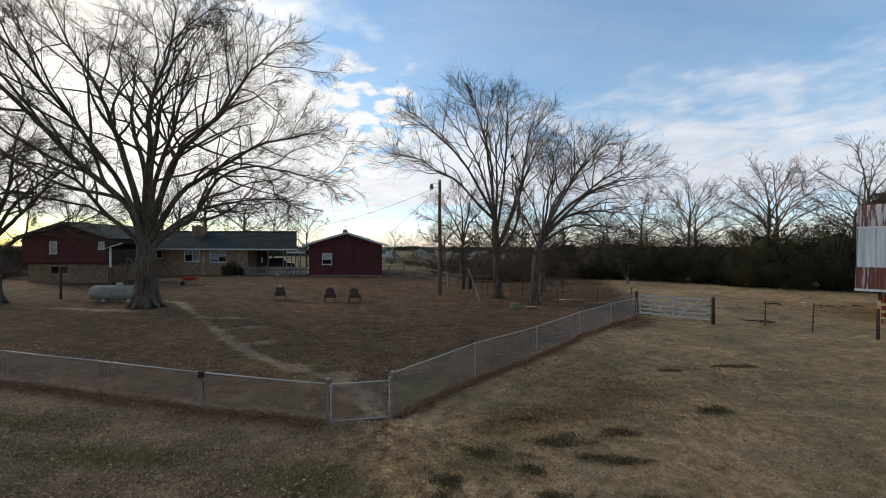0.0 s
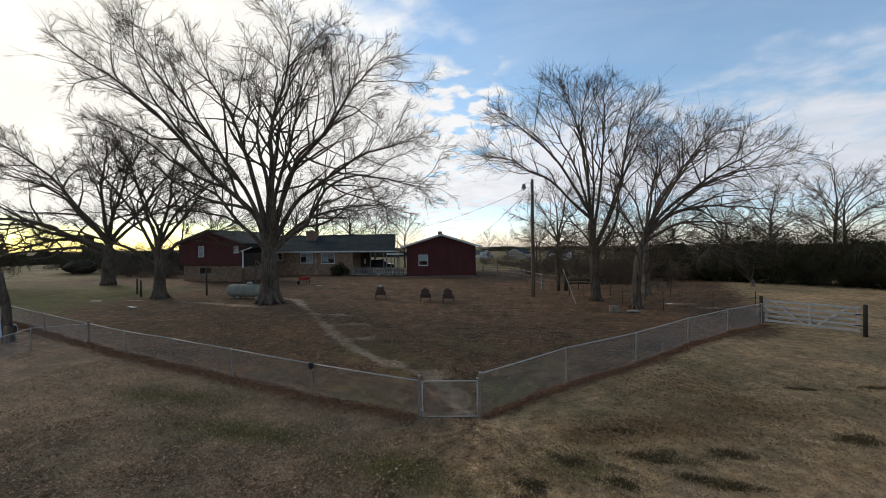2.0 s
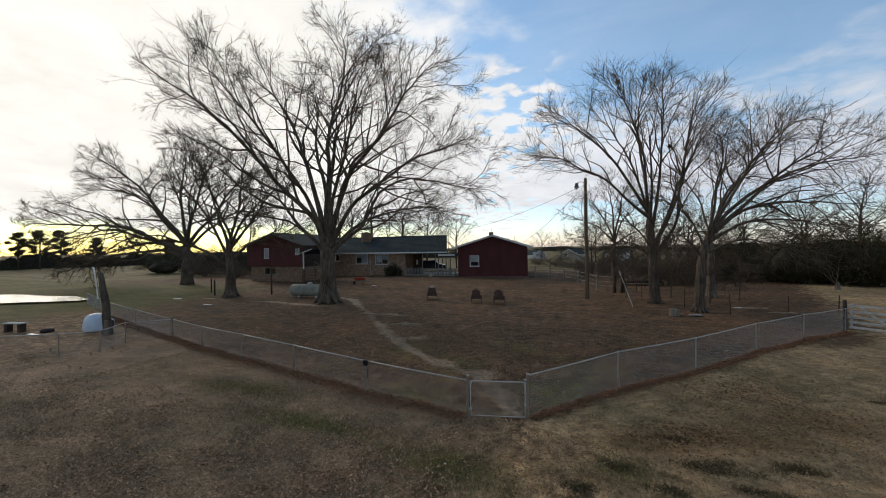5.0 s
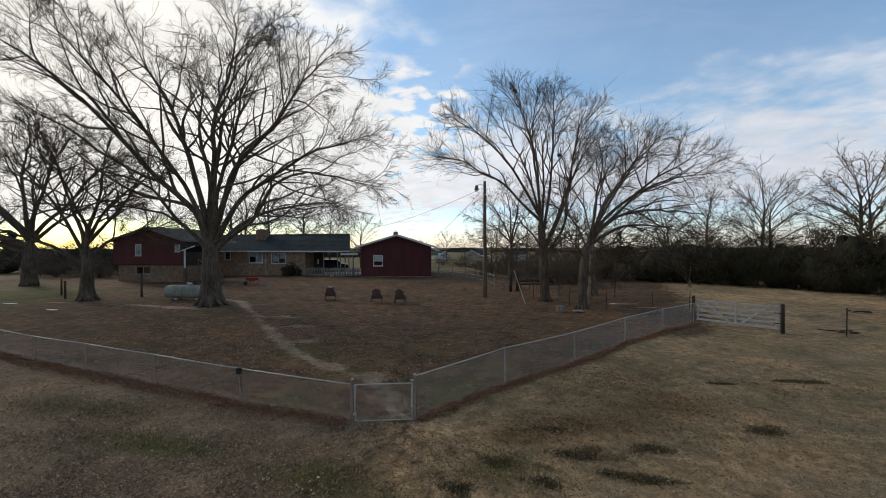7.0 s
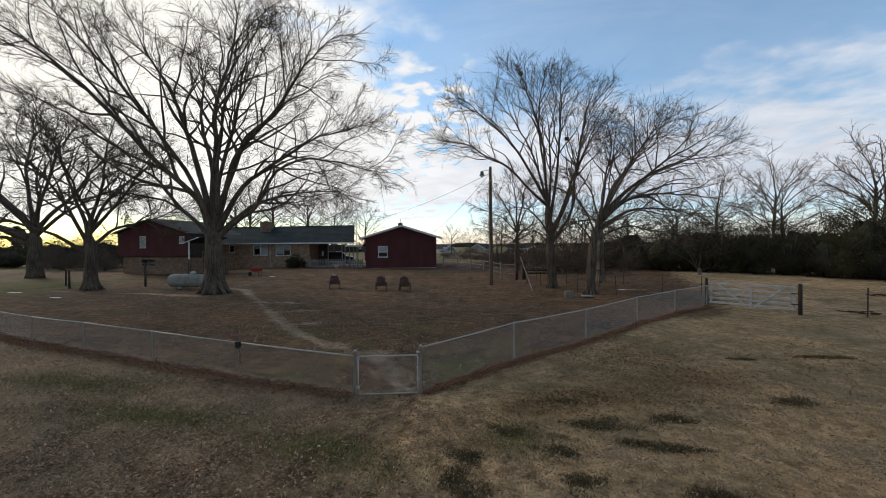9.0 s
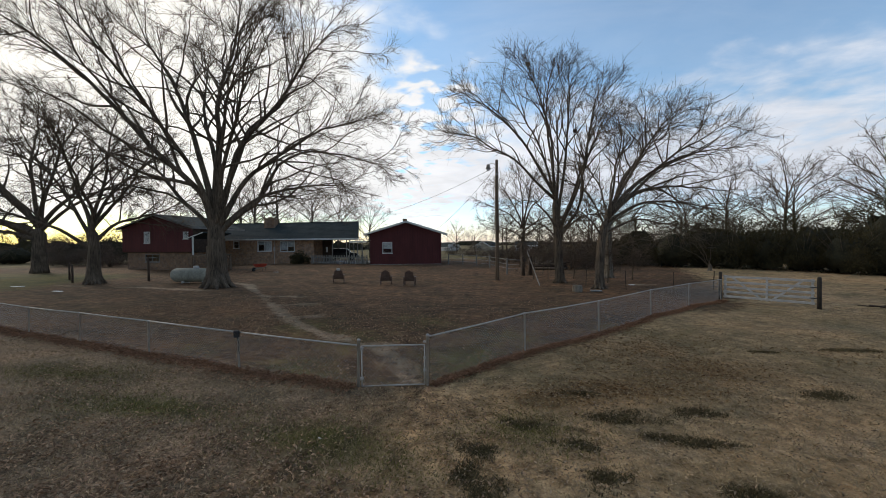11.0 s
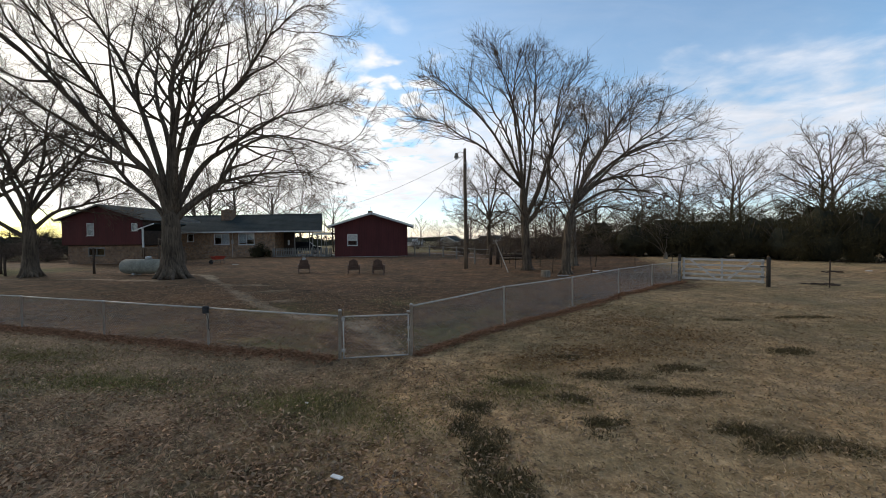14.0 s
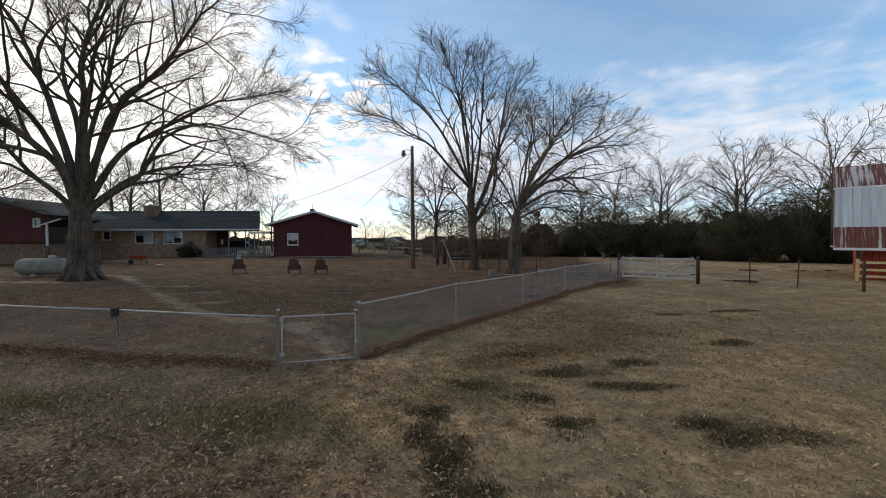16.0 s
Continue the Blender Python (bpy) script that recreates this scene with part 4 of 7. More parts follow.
bare_tree("oak_tree", (-46, 25.3, gz(-46, 25.3)), "old bare tree with a stout trunk and drooping low boughs", 12,
          [(0, 0, 0), (0, 0, 2.4), (0.1, 0, 4.6)], 0.66,
          [(1, -2.6, 7.6, -7.0, 10.6, -12.5, 12.2, 2), (1, -2.2, 8.6, -5.6, 12.6, -9.6, 15.8, -3), (1, -0.8, 9.4, -1.6, 13.6, -2.0, 17.4, 3), (1, 1.0, 9.0, 3.0, 13.2, 5.6, 16.4, -2), (1, 2.4, 8.0, 6.0, 11.6, 10.0, 13.2, 1.5), (0.92, 3.2, 6.6, 7.0, 8.4, 10.6, 8.4, -2),
           (0.85, -4.0, 6.0, -8.5, 7.2, -14.0, 6.4, -3), (0.75, -4.0, 4.6, -9.5, 4.2, -15.5, 2.2, 2), (0.8, -3.6, 5.8, -8.5, 7.4, -14.0, 7.2, -6), (0.7, -3.2, 4.0, -7.4, 3.2, -12.5, 1.4, -3.5), (0.95, 0.8, 7.0, 2.6, 9.8, 4.5, 12.4, -6)],
          1.45, 12, lift=-0.004, flare=1.18, girth=0.0145, rmin=0.0140, bough=(0.3, 0.5), fuzz=1.1, turn=24, shell=(-2.0, 0, 8.0, 13.2, 12, 9.8), fan=(0.45, 1.0))
bare_tree("maple_tree", (4.45, 21.4, gz(4.45, 21.4)), "tall bare many-stemmed tree with upswept boughs", 21,
                      [(0, 0, 0), (-0.12, 0, 2), (-0.2, 0, 4.0), (-0.35, 0, 6.2)], 0.29,
                      [(0.95, -0.9, 9.6, -1.9, 12.6, -3.4, 14.6, -1), (1, -0.7, 10.2, -0.8, 12.8, -0.5, 15.3, 1), (0.72, 0.4, 8.8, 0.6, 12.0, 0.8, 15.1, -1), (0.55, 1.5, 7.4, 2.1, 11.2, 3.1, 14.7, 1), (0.5, 1.3, 5.6, 1.7, 9.4, 2.3, 13.2, -1.5),
                       (0.93, -3.2, 8.0, -5.6, 9.4, -8.4, 9.9, -1), (0.98, -2.6, 9.4, -4.6, 12.0, -7.2, 13.6, 1), (0.6, 2.1, 7.8, 3.8, 10.8, 5.6, 12.8, 1.2), (0.9, -0.8, 8.4, -1.6, 11.4, -2.6, 14.4, 2.8), (0.85, 0.2, 8.2, 0.4, 11.6, 1.6, 14.8, 3),
                       (0.6, -1.4, 5.2, -2.8, 5.8, -4.2, 5.4, -2), (0.5, 1.2, 4.4, 2.4, 4.8, 3.4, 4.2, -1.5), (0.5, -1.0, 3.8, -2.2, 4.0, -3.0, 3.2, 1.5)],
                      0.85, 13, reach=1.35, arch=0.62, out=0.2, lift=0.03, girth=0.0086, mats=(BARK_BROWN, TWIG), rmin=0.0094, bough=(0.22, 0.40), fuzz=1.1, turn=22, shell=(-1.2, 0, 8.6, 8.2, 6.2, 7.1), fan=(0.34, 0.8), flare=1.3)
bare_tree("maple_tree", (6.45, 18.1, gz(6.45, 18.1)), "bare leaning tree with long sideways boughs", 33,
          [(0, 0, 0), (0.04, 0, 1.6), (0.18, 0, 3.0), (0.55, 0, 4.4)], 0.26,
          [(1, 2.6, 6.6, 5.6, 8.3, 10.2, 9.0, -0.8), (0.97, 3.2, 6.0, 6.4, 6.3, 10.8, 6.0, 0.8), (1, 2.4, 7.4, 4.0, 9.0, 6.0, 10.6, 1), (1, 3.4, 6.9, 6.0, 8.8, 8.5, 10.2, -1), (0.95, 1.0, 7.0, 1.0, 8.6, 0.6, 10.2, -1.4),
           (1, 2.2, 7.6, 3.0, 9.0, 4.2, 10.9, -2), (0.9, 2.8, 5.2, 5.0, 5.0, 7.6, 4.4, -1.5), (0.85, -0.3, 5.2, -1.4, 6.4, -2.6, 7.0, 1), (0.9, 1.8, 6.0, 3.6, 7.8, 5.4, 9.4, 3.5), (0.75, 1.8, 4.0, 3.2, 4.0, 4.6, 3.2, -2), (0.7, -0.8, 4.0, -2.0, 4.4, -3.0, 3.6, -1)],
          0.85, 12, reach=1.4, lift=-0.002, girth=0.0100, mats=(BARK_BROWN, TWIG), rmin=0.0090, bough=(0.28, 0.48), fuzz=1.1, turn=22, shell=(4.4, 0, 6.3, 8.0, 5.8, 5.4), fan=(0.42, 0.95), flare=1.3)
bare_tree("maple_tree", (8.4, 25.4, gz(8.4, 25.4)), "pale-barked tree with a hollow scarred trunk", 41,
          [(0, 0, 0), (0.0, 0, 2.2), (0.0, 0, 4.4)], 0.26,
          [(1, -2, 0, 9), (1, 1.5, 1, 9.8), (1, 4, -1, 8.2), (0.9, 5, 1, 6.2), (0.9, -3, -1, 6.6)], 0.9, 6, (BARK_PALE, TWIG), rmin=0.009, girth=0.012)
bare_tree("maple_tree", (1.9, 36.0, gz(1.9, 36)), "slim bare tree behind the yard", 52,
          [(0, 0, 0), (0.0, 0, 2.2), (0.1, 0, 4.0)], 0.2,
          [(1, -4.6, 1, 7), (1, -3.2, -1, 9), (1, -0.8, 1, 10.4), (1, 1.6, -1, 10.2), (1, 3.6, 1, 8.4), (0.9, 5, 0, 6), (0.7, -4, -1, 4.8), (0.75, 3.8, 1, 4.4)], 0.9, 5, fine=False, rmin=0.011, girth=0.012)


for x, y, h, seed in ((2.7, 23.6, 3.4, 61), (5.7, 24.4, 4.2, 62), (7.6, 21.6, 3.2, 63), (9.6, 23.4, 4.0, 64), (3.6, 28.2, 4.4, 65)):
    ways = [(0.35 + 0.1 * i, 1.7 * math.cos(i * 2.4 + seed), 1.7 * math.sin(i * 2.4 + seed), h * (0.45 + 0.08 * i)) for i in range(7)]
    bare_tree("sapling", (x, y, gz(x, y)), "thin bare sapling tangled with low brown twigs", seed, [(0, 0, 0), (0.1, 0, h * 0.4), (0, 0.1, h * 0.8)], 0.035, ways,
              0.7, 3, (BARK_BROWN, TWIG), "saplings", fine=False, flare=1.05, arch=0.5, out=0.5, rmin=0.007, lift=-0.02, girth=0.009, bough=(0.35, 0.6))


def far_tree(seed, h, spread):
    """A bare tree for the woods behind, at the origin."""
    rng = np.random.default_rng(seed)
    limbs = []
    for i in range(17):
        a = i * 2.4 + rng.uniform(-0.4, 0.4)
        s = (i + 0.5) / 17
        r = spread * math.sqrt(1 - s ** 3) * rng.uniform(0.85, 1.05)
        limbs.append((0.36 + 0.64 * s ** 0.8, math.cos(a) * r, math.sin(a) * r, h * (0.42 + 0.52 * s) * rng.uniform(0.94, 1.04)))
    return bare_tree("woodland_tree", (0, 0, -60), "bare grey-brown tree in the hedgerow", seed, [(0, 0, 0), (0.15, 0, h * 0.25), (0, 0.15, h * 0.62)], 0.010 * h + 0.03, limbs,
                     0.30, 4, (BARK, TWIG_FAR), "hedgerow trees", fine=False, flare=1.15, rmin=0.0125, lift=0.016, girth=0.0062, arch=0.58, out=0.40, reach=1.2, bough=(0.26, 0.44), shell=(0, 0, h * 0.56, spread * 1.05, spread * 1.05, h * 0.46))


def woods():
    kinds = [far_tree(101, 12.5, 5.0), far_tree(102, 10.5, 4.7), far_tree(103, 14.0, 5.0)]
    spots = [(0, 15.0, 44.5, 0.78), (1, 19.5, 41.5, 0.85), (0, 24.0, 43.0, 0.92), (2, 28.5, 39.0, 0.80), (0, 31.0, 45.0, 1.1), (1, 35.5, 36.5, 1.2), (0, 38.5, 41.5, 1.2), (2, 43.0, 36.0, 0.86),
             (1, 47.0, 31.5, 1.25), (0, 52.0, 35.0, 1.2), (2, 56.5, 29.0, 1.15), (0, 62.0, 30.0, 1.2), (1, 10.5, 47.0, 0.8), (1, 66, 22, 1.1), (1, 22, 50, 0.9),
             (0, -44.0, 57.0, 1.35), (2, -38.5, 55.0, 1.28), (1, -33.5, 58.0, 1.45), (1, -28.0, 56.0, 1.12), (2, -49.0, 60.0, 1.2), (0, -24.0, 60.0, 0.85), (1, -55, 50, 1.1),
             (1, -9.0, 88.0, 0.62), (0, -14.5, 95.0, 0.66), (1, 4.5, 66.0, 0.7), (0, -1.5, 84.0, 0.8), (1, -18.5, 80, 0.55), (1, 7.5, 52, 0.72), (0, 12, 60, 0.8), (1, 3.8, 41, 0.6), (0, -0.6, 46, 0.55), (2, 38.5, 29.8, 1.05), (1, 6.5, 33.5, 0.5), (0, 10.2, 34.5, 0.45)]
    for i, (k, x, y, s) in enumerate(spots):
        t = kinds[k]
        if i in (0, 1, 3):
            c = t
        else:
            c = copy_thing(t, pose(0, 0, 0))
        c.matrix_basis = pose(x, y, gz(x, y) - 0.03, 0, 0, (i * 137) % 360) @ Matrix.Diagonal((s, s, s, 1))


woods()

# ---- house ----
HOUSE_Y = 41.0


def wall_with_holes(mb, x0, x1, z0, z1, y, holes, thick=0.2):
    """A wall in the plane y, with rectangular openings (x0, z0, x1, z1) through it."""
    xs = sorted({x0, x1, *(h[0] for h in holes), *(h[2] for h in holes)})
    zs = sorted({z0, z1, *(h[1] for h in holes), *(h[3] for h in holes)})
    for a, b in zip(xs, xs[1:]):
        for c, d in zip(zs, zs[1:]):
            cx, cz = (a + b) / 2, (c + d) / 2
            if any(h[0] < cx < h[2] and h[1] < cz < h[3] for h in holes):
                continue
            mb.box(a, y, c, b, y + thick, d)
    return mb.weld()


def window(parent, x0, z0, x1, z1, y, mullions=1, bars=1, paint=WHITE):
    """A framed window set in an opening of a wall whose face is at y."""
    w = new("window")
    w.parent = parent
    f = 0.085
    fr = MB()
    for a in ((x0, z0, x0 + f, z1), (x1 - f, z0, x1, z1), (x0 + f, z1 - f, x1 - f, z1), (x0 + f, z0, x1 - f, z0 + f)):
        fr.box(a[0], y - 0.035, a[1], a[2], y + 0.08, a[3])
    part("frame", fr, paint, w)
    for i in range(mullions):
        mx = x0 + (x1 - x0) * (i + 1) / (mullions + 1)
        part("mullion", MB().box(mx - 0.035, y - 0.02, z0 + f, mx + 0.035, y + 0.07, z1 - f), paint, w)
    for i in range(bars):
        mz = z0 + (z1 - z0) * (i + 1) / (bars + 1)
        part("bar", MB().box(x0 + f, y - 0.012, mz - 0.02, x1 - f, y + 0.05, mz + 0.02), paint, w)
    part("pane", MB().box(x0 + f, y + 0.085, z0 + f, x1 - f, y + 0.095, z1 - f), GLASS, w).visible_shadow = False
    part("sill", MB().box(x0 - 0.05, y - 0.08, z0 - 0.05, x1 + 0.05, y - 0.036, z0 - 0.002), paint, w)
    return w


def shingle_slope(mb, x0, x1, y0, z0, y1, z1, course=0.32, lift=0.012, hip=0.0):
    """A roof slope of overlapping shingle courses, from the eave (y0, z0) up to the ridge (y1, z1)."""
    n = max(2, int(math.hypot(y1 - y0, z1 - z0) / course))
    for i in range(n):
        a, b = i / n, (i + 1) / n
        ya, yb, za, zb = y0 + (y1 - y0) * a, y0 + (y1 - y0) * b, z0 + (z1 - z0) * a, z0 + (z1 - z0) * b
        xa, xb = x1 - hip * a, x1 - hip * b
        mb.quad((x0, ya, za + lift), (xa, ya, za + lift), (xb, yb, zb), (x0, yb, zb))
        mb.quad((x0, ya, za), (xa, ya, za), (xa, ya, za + lift), (x0, ya, za + lift))
    mb.quad((x0, y0, z0), (x0, y0, z0 - 0.06), (x1, y0, z0 - 0.06), (x1, y0, z0))
    mb.quad((x0, y0, z0 - 0.06), (x0, y1, z1 - 0.06), (x1 - hip, y1, z1 - 0.06), (x1, y0, z0 - 0.06))
    return mb.weld()


def main_house():
    h = thing("house", (0, 0, 0), "long tan brick ranch house with a dark shingle roof", "house")
    y, yb, yr = HOUSE_Y, 47.5, 44.25
    base = -0.2
    holes = [(-36.0, 2.3, -35.1, 3.28), (-32.4, 1.9, -30.35, 3.28), (-29.15, 1.85, -27.05, 3.27)]
    part("front_wall", wall_with_holes(MB(), -42.5, -24.4, base, 3.5, y, holes), BRICK, h, "tan brick front wall")
    part("return_wall", MB().box(-24.6, y + 0.2, base, -24.4, 43.4, 3.5), BRICK, h)
    part("side_wall", MB().box(-25.6, 43.6, base, -25.4, yb, 3.5), BRICK, h)
    part("side_wall", MB().box(-42.5, y + 0.2, base, -42.3, yb, 3.5), BRICK, h)
    part("back_wall", MB().box(-42.3, yb - 0.2, base, -25.6, yb, 3.5), BRICK, h)
    window(h, *holes[0], y, 0, 1)
    window(h, *holes[1], y, 1, 0)
    window(h, *holes[2], y, 1, 0)
    for a, b, z in ((-31.35, -30.45, 1.95), (-32.3, -31.45, 2.75), (-29.05, -28.2, 2.1), (-28.05, -27.15, 2.5)):
        part("curtain", MB().box(a, y + 0.14, z, b, y + 0.155, 3.2), BLIND, h, "pale hanging curtain")
    part("ceiling_panel", MB().box(-42.3, y + 0.2, 3.44, -25.6, yb - 0.2, 3.49), WHITE, h)
    part("roof", shingle_slope(MB(), -42.6, -18.05, y - 0.6, 3.52, yr, 5.76, hip=1.5), ROOF, h, "dark blue-grey shingle slope")
    part("roof", shingle_slope(MB(), -42.6, -21.2, yb + 0.6, 3.52, yr, 5.76, hip=-1.65), ROOF, h)
    part("hip_slope", MB().quad((-18.05, y - 0.6, 3.52), (-21.2, yb + 0.6, 3.52), (-19.55, yr, 5.76)).quad((-18.05, y - 0.6, 3.46), (-19.55, yr, 5.70), (-21.2, yb + 0.6, 3.46)), ROOF, h)
    part("ridge_cap", MB().box(-42.6, yr - 0.1, 5.74, -19.55, yr + 0.1, 5.81, None, 0.02), ROOF, h)
    part("fascia", MB().box(-42.6, y - 0.64, 3.36, -18.05, y - 0.605, 3.53), WHITE, h, "white eave board")
    part("soffit", MB().box(-42.6, y - 0.6, 3.40, -18.05, y - 0.004, 3.43), GREYWOOD, h)
    for x in (-42.5,):
        part("gable", MB().quad((x, y, 3.45), (x, yb, 3.45), (x, yr, 5.68)).quad((x + 0.1, y, 3.45), (x + 0.1, yr, 5.68), (x + 0.1, yb, 3.45)), DARKWOOD, h)
    c = part("chimney", MB().box(-32.75, 43.0, 4.6, -31.25, 43.9, 6.3, None, 0.02), DARK_BRICK, h, "broad brick chimney")
    part("cap", MB().box(-32.83, 42.92, 6.3, -31.17, 43.98, 6.4, None, 0.03), DARK_BRICK, c)
    part("flue", MB().box(-32.3, 43.2, 6.4, -31.8, 43.6, 6.55, None, 0.03), DARK_BRICK, c)
    part("meter_box", MB().box(-30.05, y - 0.12, 2.0, -29.8, y - 0.004, 2.5, None, 0.02), STEEL, h)
    part("conduit", MB().tube([(-29.92, y - 0.06, 0.2), (-29.92, y - 0.06, 2.0)], 0.03, 6), STEEL, h)
    part("conduit", MB().tube([(-29.92, y - 0.06, 2.5), (-29.92, y - 0.06, 3.4)], 0.03, 6), STEEL, h)
    part("antenna_pole", MB().tube([(-19.15, 43.9, 0.2), (-19.15, 43.9, 6.5)], 0.035, 6), STEEL, h)
    # recessed porch
    part("porch_wall", MB().box(-25.4, 43.4, base, -22.95, 43.58, 3.42), DARKWOOD, h, "dark boarded porch wall")
    part("door", MB().box(-24.1, 43.33, 0.45, -23.35, 43.397, 2.55, None, 0.01), DARKWOOD, h)
    part("door_light", MB().box(-23.85, 43.30, 1.75, -23.6, 43.327, 2.4), BLIND, h)
    part("porch_slab", MB().box(-24.38, y + 0.1, 0.1, -17.2, yb, 0.40, None, 0.02), CONCRETE, h)
    part("porch_ceiling", MB().box(-25.39, y, 3.36, -19.4, yb - 0.2, 3.39), DARKWOOD, h)
    for x in (-21.8, -19.9, -19.5, -18.9, -18.4, -17.8):
        part("porch_post", MB().box(x - 0.05, y - 0.1, 0.3, x + 0.05, y, 3.36 if x < -19.45 else 3.0, None, 0.01), GREYWOOD, h)
    part("carport_roof", MB().box(-19.28, y - 0.5, 3.02, -17.0, 45, 3.2, None, 0.02), ROOF, h)
    part("carport_fascia", MB().box(-19.28, y - 0.54, 2.98, -17.0, y - 0.505, 3.2), WHITE, h)
    return h


main_house()


def gable_front(mb, x0, x1, xc, y, z0, ze, zp, holes, thick=0.2):
    wall_with_holes(mb, x0, x1, z0, ze, y, holes, thick)
    n = len(mb.v)
    for yy in (y, y + thick):
        mb.v += [(x0, yy, ze), (x1, yy, ze), (xc, yy, zp)]
    mb.f += [(n, n + 1, n + 2), (n + 5, n + 4, n + 3), (n + 1, n + 4, n + 5, n + 2), (n, n + 2, n + 5, n + 3)]
    return mb.weld()


def gable_roof(h, x0, x1, xc, ze, zp, y0, y1, over=0.75, trim=WHITE):
    """A roof whose ridge runs back from a gable, with white bargeboards."""
    s = (zp - ze) / (xc - x0)
    for side, x in (("l", x0 - over), ("r", x1 + over)):
        z = zp - abs(x - xc) * (zp - ze) / (abs((x0 if side == "l" else x1) - xc))
        m = MB()
        n = 11
        for i in range(n):
            a, b = i / n, (i + 1) / n
            xa, xb, za, zb = x + (xc - x) * a, x + (xc - x) * b, z + (zp - z) * a, z + (zp - z) * b
            m.quad((xa, y0, za + 0.14), (xa, y1, za + 0.14), (xb, y1, zb + 0.13), (xb, y0, zb + 0.13))
            m.quad((xa, y0, za + 0.13), (xa, y1, za + 0.13), (xa, y1, za + 0.14), (xa, y0, za + 0.14))
        m.quad((x, y0, z + 0.05), (xc, y0, zp + 0.05), (xc, y1, zp + 0.05), (x, y1, z + 0.05))
        m.quad((x, y0, z + 0.05), (x, y1, z + 0.05), (x, y1, z + 0.13), (x, y0, z + 0.13))
        m.weld()
        part("roof_slope", m, ROOF, h, "dark shingle slope")
        part("bargeboard", MB().beam((x, y0 - 0.02, z + 0.03), (xc, y0 - 0.02, zp + 0.03), 0.035, 0.23 if trim is WHITE else 0.14), trim, h)
        part("soffit", MB().beam((x + (0.35 if side == "l" else -0.35), (y0 + y1) / 2, z + 0.02 + s * 0.2), (x + (0.36 if side == "l" else -0.36), (y0 + y1) / 2, z + 0.02 + s * 0.2), 0.03, 0.02), WHITE, h)
        part("eave_board", MB().box(x - 0.02 if side == "l" else x - 0.02, y0, z - 0.06, x + 0.02, y1, z + 0.12), trim, h)


def garage():
    h = thing("garage", (0, 0, 0), "red board-sided garage with a white-trimmed gable", "garage")
    y = HOUSE_Y
    h.matrix_basis = pose(-7.75, y, 0, 0, 0, 11) @ Matrix.Translation((7.75, -y, 0))
    x0, x1, xc = -16.306, -7.75, -11.93
    w = (-14.83, 1.66, -13.65, 3.02)
    part("front_wall", gable_front(MB(), x0, x1, xc, y, 0.12, 4.1, 5.42, [w]), RED, h, "red vertical board gable wall")
    part("side_wall", MB().box(x0, y + 0.2, 0.12, x0 + 0.2, 50, 4.1), RED, h)
    part("side_wall", MB().box(x1 - 0.2, y + 0.2, 0.12, x1, 50, 4.1), RED, h)
    part("back_wall", gable_front(MB(), x0, x1, xc, 50, 0.12, 4.1, 5.42, []), RED, h)
    part("footing", MB().box(x0 - 0.03, y - 0.03, 0.05, x1 + 0.03, y - 0.003, 0.36), CONCRETE, h)
    window(h, *w, y, 0, 1)
    part("curtain", MB().box(w[0] + 0.1, y + 0.14, w[1] + 0.55, w[2] - 0.1, y + 0.155, w[3]), BLIND, h)
    gable_roof(h, x0, x1, xc, 4.1, 5.42, y - 0.45, 50.4)
    part("roof_vent", MB().box(-12.6, 43.4, 5.2, -12.05, 43.9, 5.95, None, 0.03), BRICK, h)
    part("vane", MB().tube([(-12.3, 43.6, 5.95), (-12.3, 43.6, 6.5)], 0.02, 5), BLACK, h)


garage()


